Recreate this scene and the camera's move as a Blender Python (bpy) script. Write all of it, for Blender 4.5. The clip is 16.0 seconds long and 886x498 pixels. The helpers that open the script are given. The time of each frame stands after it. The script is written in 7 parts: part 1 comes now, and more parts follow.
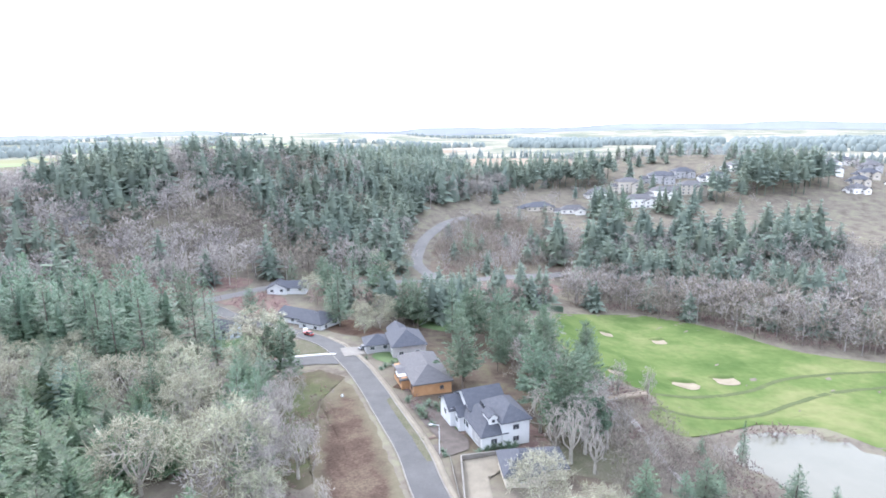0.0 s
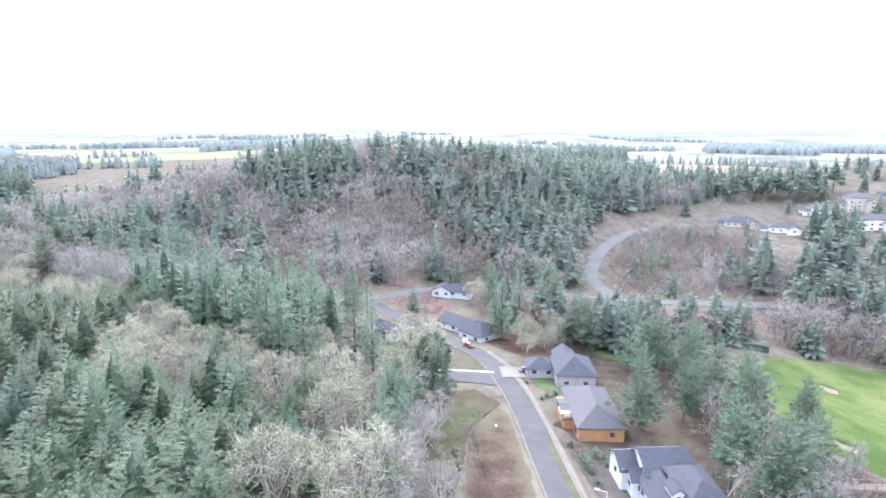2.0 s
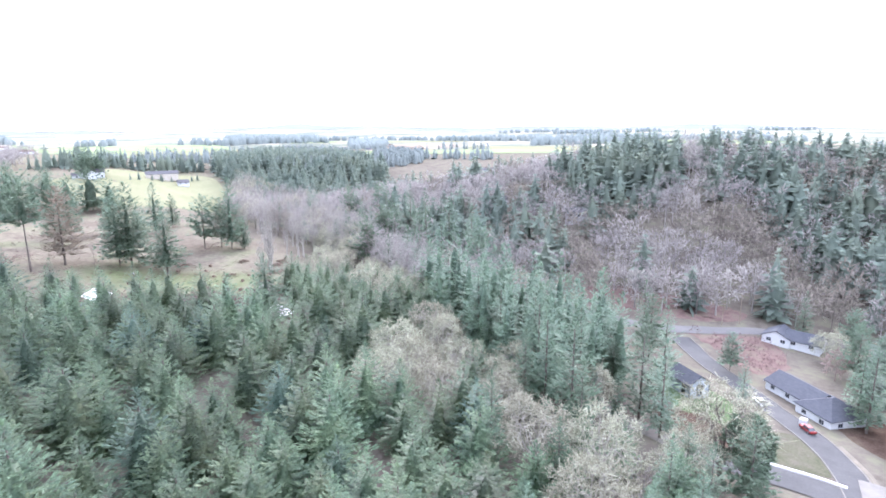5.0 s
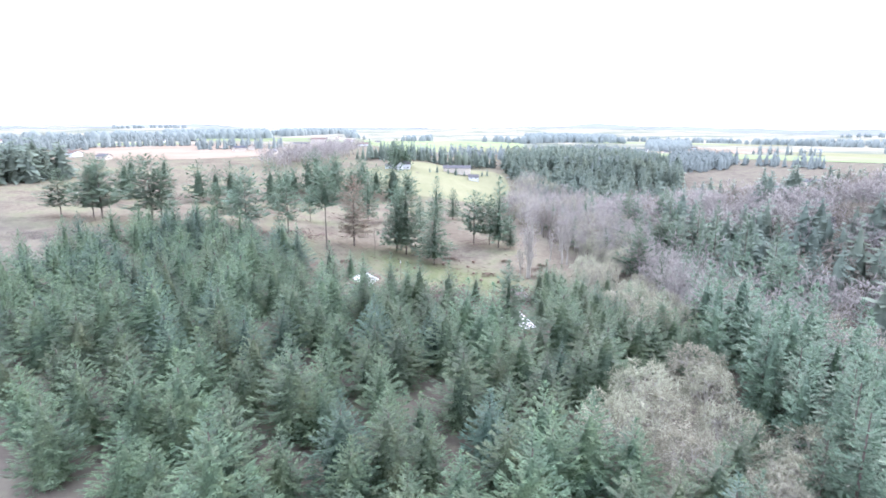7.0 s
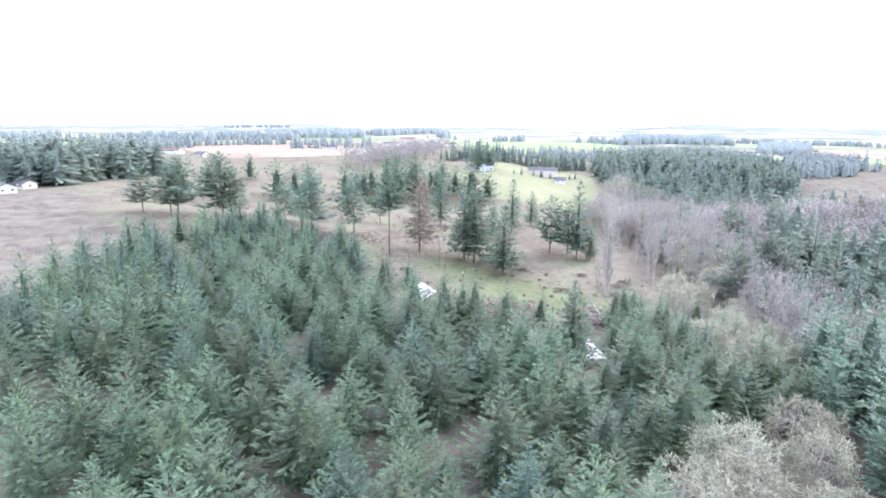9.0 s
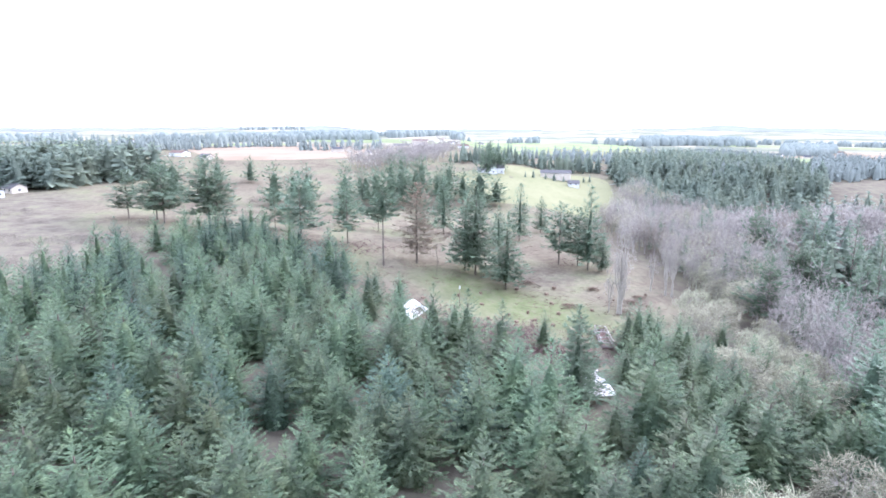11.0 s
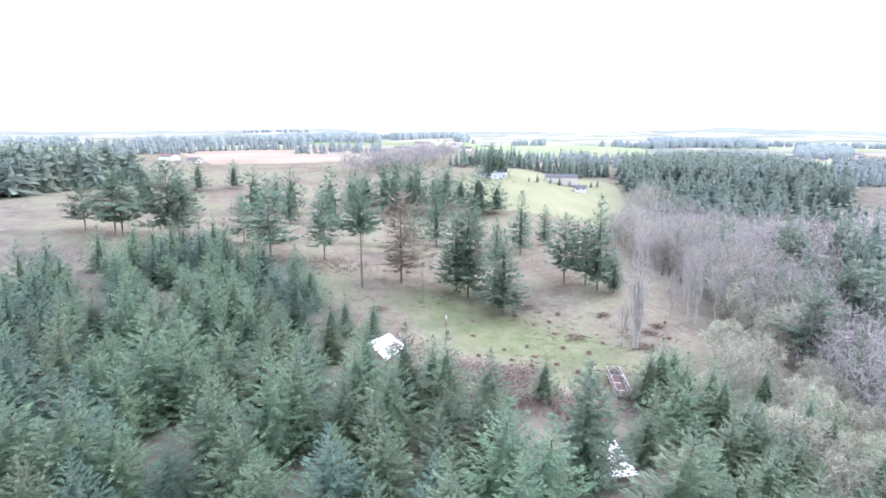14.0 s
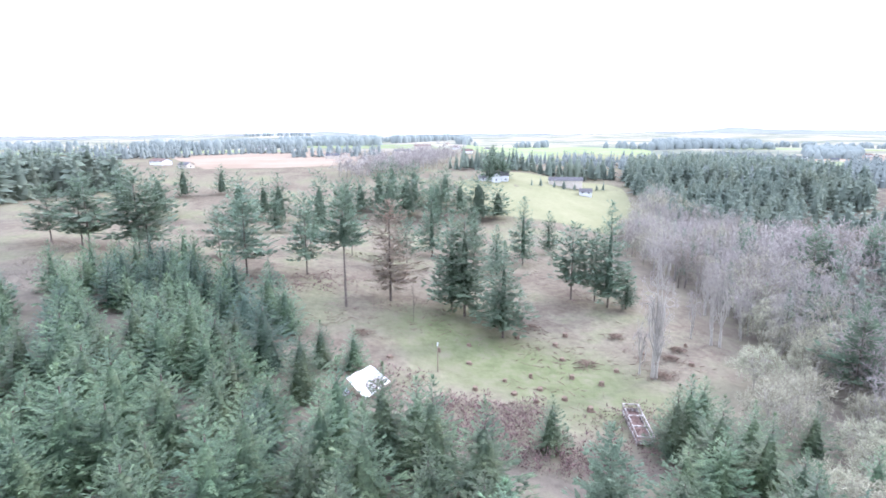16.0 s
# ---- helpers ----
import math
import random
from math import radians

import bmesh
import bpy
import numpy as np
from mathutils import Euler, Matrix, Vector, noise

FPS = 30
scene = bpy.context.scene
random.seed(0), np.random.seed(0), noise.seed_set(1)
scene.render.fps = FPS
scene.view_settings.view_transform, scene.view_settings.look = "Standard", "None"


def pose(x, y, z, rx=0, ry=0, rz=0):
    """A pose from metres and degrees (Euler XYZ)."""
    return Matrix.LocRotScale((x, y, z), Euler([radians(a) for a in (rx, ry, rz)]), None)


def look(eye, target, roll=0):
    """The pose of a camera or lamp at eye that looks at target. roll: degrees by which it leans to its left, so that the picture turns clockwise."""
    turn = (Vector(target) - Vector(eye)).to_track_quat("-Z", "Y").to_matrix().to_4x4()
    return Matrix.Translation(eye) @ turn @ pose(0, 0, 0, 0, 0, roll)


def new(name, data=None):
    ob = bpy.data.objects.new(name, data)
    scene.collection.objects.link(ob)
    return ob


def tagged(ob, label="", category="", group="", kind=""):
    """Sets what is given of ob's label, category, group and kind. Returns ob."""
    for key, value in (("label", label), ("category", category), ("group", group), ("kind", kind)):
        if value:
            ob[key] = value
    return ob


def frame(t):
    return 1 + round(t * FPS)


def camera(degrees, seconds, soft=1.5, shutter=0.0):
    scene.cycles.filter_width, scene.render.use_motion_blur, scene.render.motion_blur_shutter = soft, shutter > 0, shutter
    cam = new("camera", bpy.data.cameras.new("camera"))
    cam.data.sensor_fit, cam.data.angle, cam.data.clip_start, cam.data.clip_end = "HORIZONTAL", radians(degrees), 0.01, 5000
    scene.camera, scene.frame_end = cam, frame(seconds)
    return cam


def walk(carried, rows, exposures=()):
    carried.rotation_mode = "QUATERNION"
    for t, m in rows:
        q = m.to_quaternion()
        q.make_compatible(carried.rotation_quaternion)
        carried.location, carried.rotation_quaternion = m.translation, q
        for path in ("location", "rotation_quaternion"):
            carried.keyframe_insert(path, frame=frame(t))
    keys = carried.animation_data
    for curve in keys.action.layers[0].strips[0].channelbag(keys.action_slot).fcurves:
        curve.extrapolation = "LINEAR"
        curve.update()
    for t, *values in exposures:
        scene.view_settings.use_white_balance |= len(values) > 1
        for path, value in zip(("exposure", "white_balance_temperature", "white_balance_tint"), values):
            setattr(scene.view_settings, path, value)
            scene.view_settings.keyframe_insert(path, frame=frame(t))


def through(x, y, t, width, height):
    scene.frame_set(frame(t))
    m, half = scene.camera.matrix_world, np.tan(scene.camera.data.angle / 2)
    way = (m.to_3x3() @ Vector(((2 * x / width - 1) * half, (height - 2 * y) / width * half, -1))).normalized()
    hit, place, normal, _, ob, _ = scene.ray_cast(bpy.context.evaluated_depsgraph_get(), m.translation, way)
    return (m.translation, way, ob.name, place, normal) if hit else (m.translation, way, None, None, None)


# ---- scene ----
cam = camera(75.15, 16.0, soft=1.75)
# seconds, place in metres, then heading, tilt and lean in degrees
ROWS = [
    (0, 0.00, 0.00, 76.00, -0.00, -12.37, -0.85),
    (0.5, -0.46, 4.56, 75.85, 3.09, -12.31, -0.73),
    (1, -0.88, 9.19, 75.70, 8.42, -12.24, -0.52),
    (1.5, -1.36, 13.97, 75.53, 13.06, -12.18, -0.29),
    (2, -2.06, 18.76, 75.37, 17.34, -12.13, -0.13),
    (2.5, -3.03, 23.46, 75.22, 21.58, -12.10, 0.01),
    (3, -4.21, 28.19, 75.10, 26.22, -12.09, 0.24),
    (5.5, -14.17, 53.94, 75.57, 57.09, -12.60, -0.28),
    (6, -17.31, 58.27, 75.43, 65.82, -12.62, -0.02),
    (6.5, -20.73, 62.43, 75.24, 72.65, -12.60, 0.15),
    (7, -24.44, 66.31, 75.07, 77.67, -12.57, 0.21),
    (7.5, -28.27, 69.84, 74.92, 81.80, -12.59, 0.24),
    (8, -32.26, 72.98, 74.79, 85.09, -12.60, 0.29),
    (8.5, -36.44, 75.76, 74.67, 86.20, -12.62, 0.37),
    (9, -40.76, 78.30, 74.56, 86.89, -12.58, 0.31),
    (11.5, -63.65, 87.23, 73.89, 88.67, -12.38, 0.17),
    (12, -68.26, 88.46, 73.81, 88.77, -12.33, 0.20),
    (12.5, -72.93, 89.63, 73.73, 88.92, -12.30, 0.13),
    (13, -77.72, 90.72, 73.62, 89.00, -12.27, 0.12),
    (13.5, -82.59, 91.74, 73.48, 89.08, -12.22, 0.06),
    (14, -87.45, 92.68, 73.30, 89.15, -12.19, 0.01),
    (14.5, -92.25, 93.52, 73.09, 89.20, -12.15, -0.02),
    (15, -97.05, 94.34, 72.90, 89.30, -12.07, -0.11),
    (15.5, -101.94, 95.18, 72.73, 89.39, -11.99, -0.19),
    (16, -106.95, 95.97, 72.59, 89.49, -11.94, -0.37),
]
walk(cam, [(t, pose(x, y, z, 0, 0, yaw) @ pose(0, 0, 0, 90 + tilt, 0, 0) @ pose(0, 0, 0, 0, 0, lean)) for t, x, y, z, yaw, tilt, lean in ROWS],
     [(0.0, 1.34, 5880, 14), (1.5, 1.47, 5850, 17), (3.0, 1.56, 5800, 20), (5.5, 1.54, 5780, 21), (7.0, 1.43, 5780, 19), (9.0, 1.45, 5730, 19), (12.0, 1.43, 5710, 19), (16.0, 1.35, 5710, 19)])

# ---------------------------------------------------------------- world, sun, exposure
SUN_TURN, SUN_HEIGHT = 32.0, 27.0          # degrees left of +y, degrees above the ground
world = bpy.data.worlds.new("world")
scene.world = world
world.use_nodes = True
wn, wl = world.node_tree.nodes, world.node_tree.links
bg = wn["Background"]
sky = wn.new("ShaderNodeTexSky")
sky.sky_type, sky.sun_disc = "NISHITA", False
sky.sun_elevation, sky.sun_rotation = radians(SUN_HEIGHT), radians(-SUN_TURN)
sky.dust_density, sky.air_density = 6.0, 1.0
veil = wn.new("ShaderNodeMix")             # high thin cloud in front of the sky
veil.data_type = "RGBA"
veil.inputs["Factor"].default_value = 0.8
veil.inputs["B"].default_value = (13.6, 14.3, 15.3, 1)
wl.new(sky.outputs[0], veil.inputs["A"])
wl.new(veil.outputs["Result"], bg.inputs["Color"])
bg.inputs["Strength"].default_value = 0.14

sun_lamp = new("sun", bpy.data.lights.new("sun", "SUN"))
sun_lamp.data.energy, sun_lamp.data.angle, sun_lamp.data.color = 2.0, radians(6), (1.0, 0.96, 0.89)
a, e = radians(SUN_TURN), radians(SUN_HEIGHT)
sun_lamp.matrix_world = look((0, 0, 300), (300 * math.sin(a) * math.cos(e), -300 * math.cos(a) * math.cos(e), 300 - 300 * math.sin(e)))

# ---------------------------------------------------------------- materials


def mat(name, colors, scale=1.0, rough=0.9, bump_size=0.0, detail=6.0, metal=0.0, tree_vary=0.0, island=0.0, stretch=(1, 1, 1), fine=0.0, spec=0.3, through=0.0, tips=0.0):
    """Surface of two or three colours mixed by a coarse and a fine noise, at real size."""
    m = bpy.data.materials.new(name)
    m.use_nodes = True
    n, l = m.node_tree.nodes, m.node_tree.links
    b = n["Principled BSDF"]
    b.inputs["Roughness"].default_value, b.inputs["Metallic"].default_value = rough, metal
    b.inputs["Specular IOR Level"].default_value = spec
    geo = n.new("ShaderNodeNewGeometry")
    mp = n.new("ShaderNodeMapping")
    mp.inputs["Scale"].default_value = stretch
    l.new(geo.outputs["Position"], mp.inputs["Vector"])
    tex = n.new("ShaderNodeTexNoise")
    tex.inputs["Scale"].default_value, tex.inputs["Detail"].default_value = 1.0 / scale, detail
    tex.inputs["Roughness"].default_value = 0.65
    l.new(mp.outputs[0], tex.inputs["Vector"])
    ramp = n.new("ShaderNodeValToRGB")
    el = ramp.color_ramp.elements
    el[0].position, el[1].position = 0.36, 0.66
    el[0].color, el[1].color = (*colors[0], 1), (*colors[-1], 1)
    if len(colors) == 3:
        mid = el.new(0.5)
        mid.color = (*colors[1], 1)
    l.new(tex.outputs["Fac"], ramp.inputs[0])
    out = ramp.outputs[0]
    if tree_vary or island:
        hsv = n.new("ShaderNodeHueSaturation")
        l.new(out, hsv.inputs["Color"])
        if tree_vary:
            info = n.new("ShaderNodeObjectInfo")
            r = n.new("ShaderNodeMapRange")
            r.inputs["To Min"].default_value, r.inputs["To Max"].default_value = 1 - tree_vary, 1 + tree_vary
            l.new(info.outputs["Random"], r.inputs["Value"])
            l.new(r.outputs[0], hsv.inputs["Value"])
            h = n.new("ShaderNodeMapRange")
            h.inputs["To Min"].default_value, h.inputs["To Max"].default_value = 0.475, 0.52
            l.new(info.outputs["Random"], h.inputs["Value"])
            l.new(h.outputs[0], hsv.inputs["Hue"])
        out = hsv.outputs[0]
        if island:
            mul = n.new("ShaderNodeHueSaturation")
            r2 = n.new("ShaderNodeMapRange")
            r2.inputs["To Min"].default_value, r2.inputs["To Max"].default_value = 1 - island, 1 + island
            l.new(geo.outputs["Random Per Island"], r2.inputs["Value"])
            l.new(r2.outputs[0], mul.inputs["Value"])
            l.new(out, mul.inputs["Color"])
            out = mul.outputs[0]
    if fine:
        ft = n.new("ShaderNodeTexNoise")
        ft.inputs["Scale"].default_value, ft.inputs["Detail"].default_value = 14.0 / scale, 4
        l.new(geo.outputs["Position"], ft.inputs["Vector"])
        fr = n.new("ShaderNodeMapRange")
        fr.inputs["From Min"].default_value, fr.inputs["From Max"].default_value = 0.3, 0.7
        fr.inputs["To Min"].default_value, fr.inputs["To Max"].default_value = 1 - fine, 1 + fine
        l.new(ft.outputs["Fac"], fr.inputs["Value"])
        fh = n.new("ShaderNodeHueSaturation")
        l.new(out, fh.inputs["Color"])
        l.new(fr.outputs[0], fh.inputs["Value"])
        out = fh.outputs[0]
    if tips:                                          # young shoots are paler than old needles; shade inside the crown is darkened in
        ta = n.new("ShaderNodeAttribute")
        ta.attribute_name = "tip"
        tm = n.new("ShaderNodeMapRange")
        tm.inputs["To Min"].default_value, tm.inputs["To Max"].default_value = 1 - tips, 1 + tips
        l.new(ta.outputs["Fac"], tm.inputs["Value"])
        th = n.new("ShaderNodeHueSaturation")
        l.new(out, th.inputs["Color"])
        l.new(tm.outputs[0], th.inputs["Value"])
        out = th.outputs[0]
    l.new(out, b.inputs["Base Color"])
    if bump_size:
        bu = n.new("ShaderNodeBump")
        bu.inputs["Distance"].default_value = bump_size
        l.new(tex.outputs["Fac"], bu.inputs["Height"])
        l.new(bu.outputs[0], b.inputs["Normal"])
    if through:
        tr = n.new("ShaderNodeBsdfTranslucent")
        l.new(out, tr.inputs["Color"])
        mx = n.new("ShaderNodeMixShader")
        mx.inputs[0].default_value = through
        l.new(b.outputs[0], mx.inputs[1])
        l.new(tr.outputs[0], mx.inputs[2])
        l.new(mx.outputs[0], n["Material Output"].inputs["Surface"])
    return m


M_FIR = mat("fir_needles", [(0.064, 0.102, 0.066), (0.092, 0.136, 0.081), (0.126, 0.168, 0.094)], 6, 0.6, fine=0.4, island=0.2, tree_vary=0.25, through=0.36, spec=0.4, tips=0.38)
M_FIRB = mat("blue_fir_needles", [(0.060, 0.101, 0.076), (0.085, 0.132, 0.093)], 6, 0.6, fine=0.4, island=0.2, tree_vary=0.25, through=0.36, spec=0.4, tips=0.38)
M_PINE = mat("pine_needles", [(0.098, 0.146, 0.104), (0.140, 0.188, 0.130)], 5, 0.7, fine=0.4, island=0.18, tree_vary=0.15, through=0.5, spec=0.3, tips=0.25)
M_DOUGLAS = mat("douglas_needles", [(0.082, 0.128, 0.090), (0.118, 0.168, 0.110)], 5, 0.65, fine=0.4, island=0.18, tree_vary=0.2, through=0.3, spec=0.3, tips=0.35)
M_RUSTPINE = mat("rusty_needles", [(0.215, 0.165, 0.130), (0.190, 0.175, 0.130)], 5, 0.9, island=0.3, through=0.3)
# paler and bluer than near needles: distance haze is mixed into the colour
M_WOODS = mat("hazed_needles", [(0.140, 0.180, 0.156), (0.172, 0.212, 0.176), (0.194, 0.228, 0.176)], 30, 0.85, island=0.2, through=0.45, spec=0.15, tips=0.3)
M_BARK = mat("bark", [(0.078, 0.066, 0.058), (0.148, 0.125, 0.109)], 0.5, 0.95, 0.03)
M_PALEBARK = mat("pale_bark", [(0.218, 0.203, 0.179), (0.312, 0.296, 0.265)], 0.6, 0.9, 0.02)
M_OAKTWIG = mat("lichen_twigs", [(0.225, 0.226, 0.168), (0.320, 0.320, 0.240), (0.420, 0.420, 0.325)], 2.5, 0.95, fine=0.3, island=0.3, tree_vary=0.1, through=0.3, tips=0.4)
M_BARETWIG = mat("bare_twigs", [(0.220, 0.203, 0.198), (0.276, 0.258, 0.249), (0.310, 0.295, 0.268)], 14, 0.95, island=0.25, through=0.35, tips=0.3)
M_REDTWIG = mat("red_twigs", [(0.262, 0.196, 0.184), (0.305, 0.240, 0.218)], 12, 0.95, island=0.25, through=0.35, tips=0.3)
M_DARKTWIG = mat("dark_twigs", [(0.160, 0.140, 0.126), (0.205, 0.182, 0.160), (0.215, 0.202, 0.160)], 6, 0.95, island=0.3, through=0.25, tips=0.3)
M_BRAMBLE = mat("bramble", [(0.135, 0.086, 0.088), (0.180, 0.122, 0.120), (0.175, 0.145, 0.122)], 4, 0.95, island=0.35, through=0.2, tips=0.4)
M_REDBANK = mat("red_brown_bank", [(0.112, 0.076, 0.070), (0.150, 0.106, 0.096), (0.150, 0.128, 0.100)], 4, 0.97, 0.05, fine=0.15, spec=0.0)
M_BANK = mat("brown_bank", [(0.094, 0.074, 0.064), (0.123, 0.102, 0.084), (0.123, 0.115, 0.082)], 6, 0.97, 0.05, fine=0.15, spec=0.0)
M_ASPHALT = mat("asphalt", [(0.058, 0.057, 0.059), (0.078, 0.077, 0.078)], 6, 0.9, 0.004, fine=0.1)
M_OLDROAD = mat("worn_asphalt", [(0.109, 0.105, 0.105), (0.143, 0.136, 0.132)], 8, 0.9, 0.004, fine=0.08)
M_CONCRETE = mat("concrete", [(0.131, 0.123, 0.113), (0.173, 0.162, 0.149)], 3, 0.85, 0.003, fine=0.06)
M_NEWKERB = mat("new_concrete", [(0.42, 0.42, 0.42), (0.52, 0.52, 0.52)], 2, 0.8, 0.003, fine=0.06)
M_TANSLAB = mat("tan_concrete", [(0.128, 0.113, 0.090), (0.166, 0.147, 0.118)], 3, 0.9, 0.003, fine=0.08)
# grey-blue of the far belts: haze is put into the base colour
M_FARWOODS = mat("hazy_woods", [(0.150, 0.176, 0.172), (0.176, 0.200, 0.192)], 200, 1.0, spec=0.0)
M_GRAVEL = mat("gravel", [(0.113, 0.103, 0.094), (0.161, 0.148, 0.135)], 2, 0.95, 0.03, fine=0.15)
M_DIRT = mat("bare_soil", [(0.056, 0.038, 0.030), (0.075, 0.053, 0.042), (0.090, 0.070, 0.054)], 5, 0.98, 0.06, fine=0.25, spec=0.0)
M_ROUGHGRASS = mat("rough_grass", [(0.072, 0.074, 0.048), (0.094, 0.092, 0.066), (0.110, 0.100, 0.080)], 5, 0.95, 0.05, fine=0.22, spec=0.0)


def grown_in(m, grass, start):
    """Lets grass grow in from the rim of a patch of soil, in an uneven line."""
    n, l = m.node_tree.nodes, m.node_tree.links
    b = n["Principled BSDF"]
    was = b.inputs["Base Color"].links[0].from_socket
    rim = n.new("ShaderNodeVertexColor")
    rim.layer_name = "rim"
    pos = n.new("ShaderNodeNewGeometry")
    tex = n.new("ShaderNodeTexNoise")
    tex.inputs["Scale"].default_value, tex.inputs["Detail"].default_value = 0.22, 7.0
    l.new(pos.outputs["Position"], tex.inputs["Vector"])
    add = n.new("ShaderNodeMath")
    add.operation = "MULTIPLY_ADD"
    l.new(tex.outputs["Fac"], add.inputs[0])
    add.inputs[1].default_value = 0.9
    l.new(rim.outputs["Color"], add.inputs[2])
    ease_in = n.new("ShaderNodeMapRange")
    ease_in.inputs["From Min"].default_value, ease_in.inputs["From Max"].default_value = start, start + 0.42
    l.new(add.outputs[0], ease_in.inputs["Value"])
    fine = n.new("ShaderNodeTexNoise")
    fine.inputs["Scale"].default_value = 1.4
    l.new(pos.outputs["Position"], fine.inputs["Vector"])
    tone = n.new("ShaderNodeMix")
    tone.data_type = "RGBA"
    tone.inputs[6].default_value, tone.inputs[7].default_value = (*grass[0], 1), (*grass[1], 1)
    l.new(fine.outputs["Fac"], tone.inputs[0])
    mix = n.new("ShaderNodeMix")
    mix.data_type = "RGBA"
    l.new(ease_in.outputs[0], mix.inputs[0])
    l.new(was, mix.inputs[6])
    l.new(tone.outputs[2], mix.inputs[7])
    l.new(mix.outputs[2], b.inputs["Base Color"])


M_PLOT = mat("plot_soil", [(0.052, 0.038, 0.031), (0.072, 0.052, 0.042), (0.096, 0.076, 0.058)], 7, 0.98, 0.06, fine=0.25, spec=0.0)
grown_in(M_PLOT, ((0.088, 0.082, 0.056), (0.128, 0.112, 0.084)), 1.02)
M_STRIPGRASS = mat("strip_grass", [(0.066, 0.076, 0.040), (0.088, 0.096, 0.052), (0.106, 0.098, 0.072)], 6, 0.95, 0.05, fine=0.22, spec=0.0)
grown_in(M_STRIPGRASS, ((0.060, 0.050, 0.040), (0.092, 0.076, 0.058)), 1.0)
M_FAIRWAY = mat("fairway", [(0.052, 0.082, 0.028), (0.084, 0.114, 0.042), (0.140, 0.148, 0.070)], 34, 0.9, fine=0.07, spec=0.0)
M_LAWN = mat("lawn", [(0.050, 0.082, 0.032), (0.070, 0.102, 0.041)], 3, 0.95, 0.03, fine=0.1)
M_SAND = mat("sand", [(0.185, 0.160, 0.118), (0.226, 0.198, 0.152)], 3, 0.95, 0.02, spec=0.0)
M_WATER = mat("pond_water", [(0.085, 0.082, 0.060), (0.105, 0.100, 0.076)], 20, 0.06, spec=0.5)
M_ROCK = mat("wet_rock", [(0.125, 0.117, 0.109), (0.234, 0.218, 0.211)], 1, 0.6, 0.05)
M_CARTPATH = mat("cart_path", [(0.066, 0.082, 0.040), (0.086, 0.098, 0.052)], 3, 0.95, fine=0.1, spec=0.0)
M_FIELD = mat("pasture", [(0.165, 0.168, 0.104), (0.200, 0.196, 0.128)], 40, 0.95, fine=0.06, spec=0.0)
M_GREENFIELD = mat("winter_wheat", [(0.165, 0.205, 0.110), (0.205, 0.235, 0.145)], 60, 0.95, fine=0.04, spec=0.0)
M_PLOUGH = mat("stubble", [(0.200, 0.158, 0.124), (0.245, 0.205, 0.165)], 60, 0.95, fine=0.05, spec=0.0)
M_SHINGLE = mat("grey_shingles", [(0.046, 0.050, 0.064), (0.066, 0.070, 0.084)], 1.2, 0.9, 0.01, fine=0.2, stretch=(1, 1, 5))
M_LIGHTSHINGLE = mat("light_shingles", [(0.074, 0.073, 0.080), (0.100, 0.097, 0.104)], 1.2, 0.9, 0.01, fine=0.2, stretch=(1, 1, 5))
# white lowered to the tone of the near walls in shade
M_WHITE = mat("white_paint", [(0.44, 0.46, 0.48), (0.50, 0.515, 0.53)], 3, 0.6)
# lit copy of the white for the brighter walls on the hill
M_PALE = mat("lighter_white_paint", [(0.60, 0.59, 0.57), (0.68, 0.67, 0.65)], 3, 0.7)
M_BEIGE = mat("beige_paint", [(0.359, 0.328, 0.281), (0.421, 0.390, 0.343)], 3, 0.7)
M_GREYSIDE = mat("grey_siding", [(0.257, 0.257, 0.265), (0.320, 0.320, 0.328)], 3, 0.7)
M_ORANGE = mat("raw_sheathing", [(0.285, 0.158, 0.078), (0.345, 0.205, 0.108)], 1.6, 0.85)
M_WRAP = mat("blue_house_wrap", [(0.234, 0.281, 0.328), (0.390, 0.429, 0.468)], 1.5, 0.6)
M_DARKTRIM = mat("dark_trim", [(0.05, 0.05, 0.055), (0.08, 0.08, 0.085)], 1, 0.7)
M_GLASS = mat("window_glass", [(0.03, 0.035, 0.045), (0.05, 0.055, 0.065)], 2, 0.06, spec=0.8)
M_STEEL = mat("galvanised_steel", [(0.328, 0.335, 0.343), (0.406, 0.413, 0.421)], 0.6, 0.45, metal=0.6)
M_LAMPGREY = mat("pale_grey_paint", [(0.42, 0.43, 0.44), (0.50, 0.51, 0.52)], 0.6, 0.5)
M_WOODPOLE = mat("weathered_wood", [(0.156, 0.129, 0.101), (0.234, 0.195, 0.156)], 0.6, 0.95, 0.01, stretch=(4.680, 4.680, 0.468))
M_TARP = mat("white_tarp", [(0.72, 0.72, 0.72), (0.82, 0.82, 0.82)], 0.8, 0.5, 0.02)
M_LEAFLITTER = mat("leaf_litter", [(0.070, 0.055, 0.043), (0.156, 0.133, 0.109)], 0.5, 0.95)
M_RUST = mat("rusty_steel", [(0.090, 0.055, 0.048), (0.137, 0.094, 0.083)], 0.9, 0.9)
M_REDCAR = mat("red_car_paint", [(0.20, 0.022, 0.022), (0.25, 0.03, 0.028)], 2, 0.3, spec=0.5)
M_WHITECAR = mat("white_car_paint", [(0.74, 0.74, 0.75), (0.80, 0.80, 0.80)], 2, 0.3, spec=0.5)
M_SILVERCAR = mat("grey_car_paint", [(0.133, 0.140, 0.156), (0.164, 0.172, 0.187)], 2, 0.3, spec=0.5)
M_TYRE = mat("tyre_rubber", [(0.02, 0.02, 0.02), (0.035, 0.035, 0.035)], 0.4, 0.9)
M_STUMP = mat("cut_wood", [(0.094, 0.066, 0.051), (0.172, 0.129, 0.098)], 0.7, 0.95)

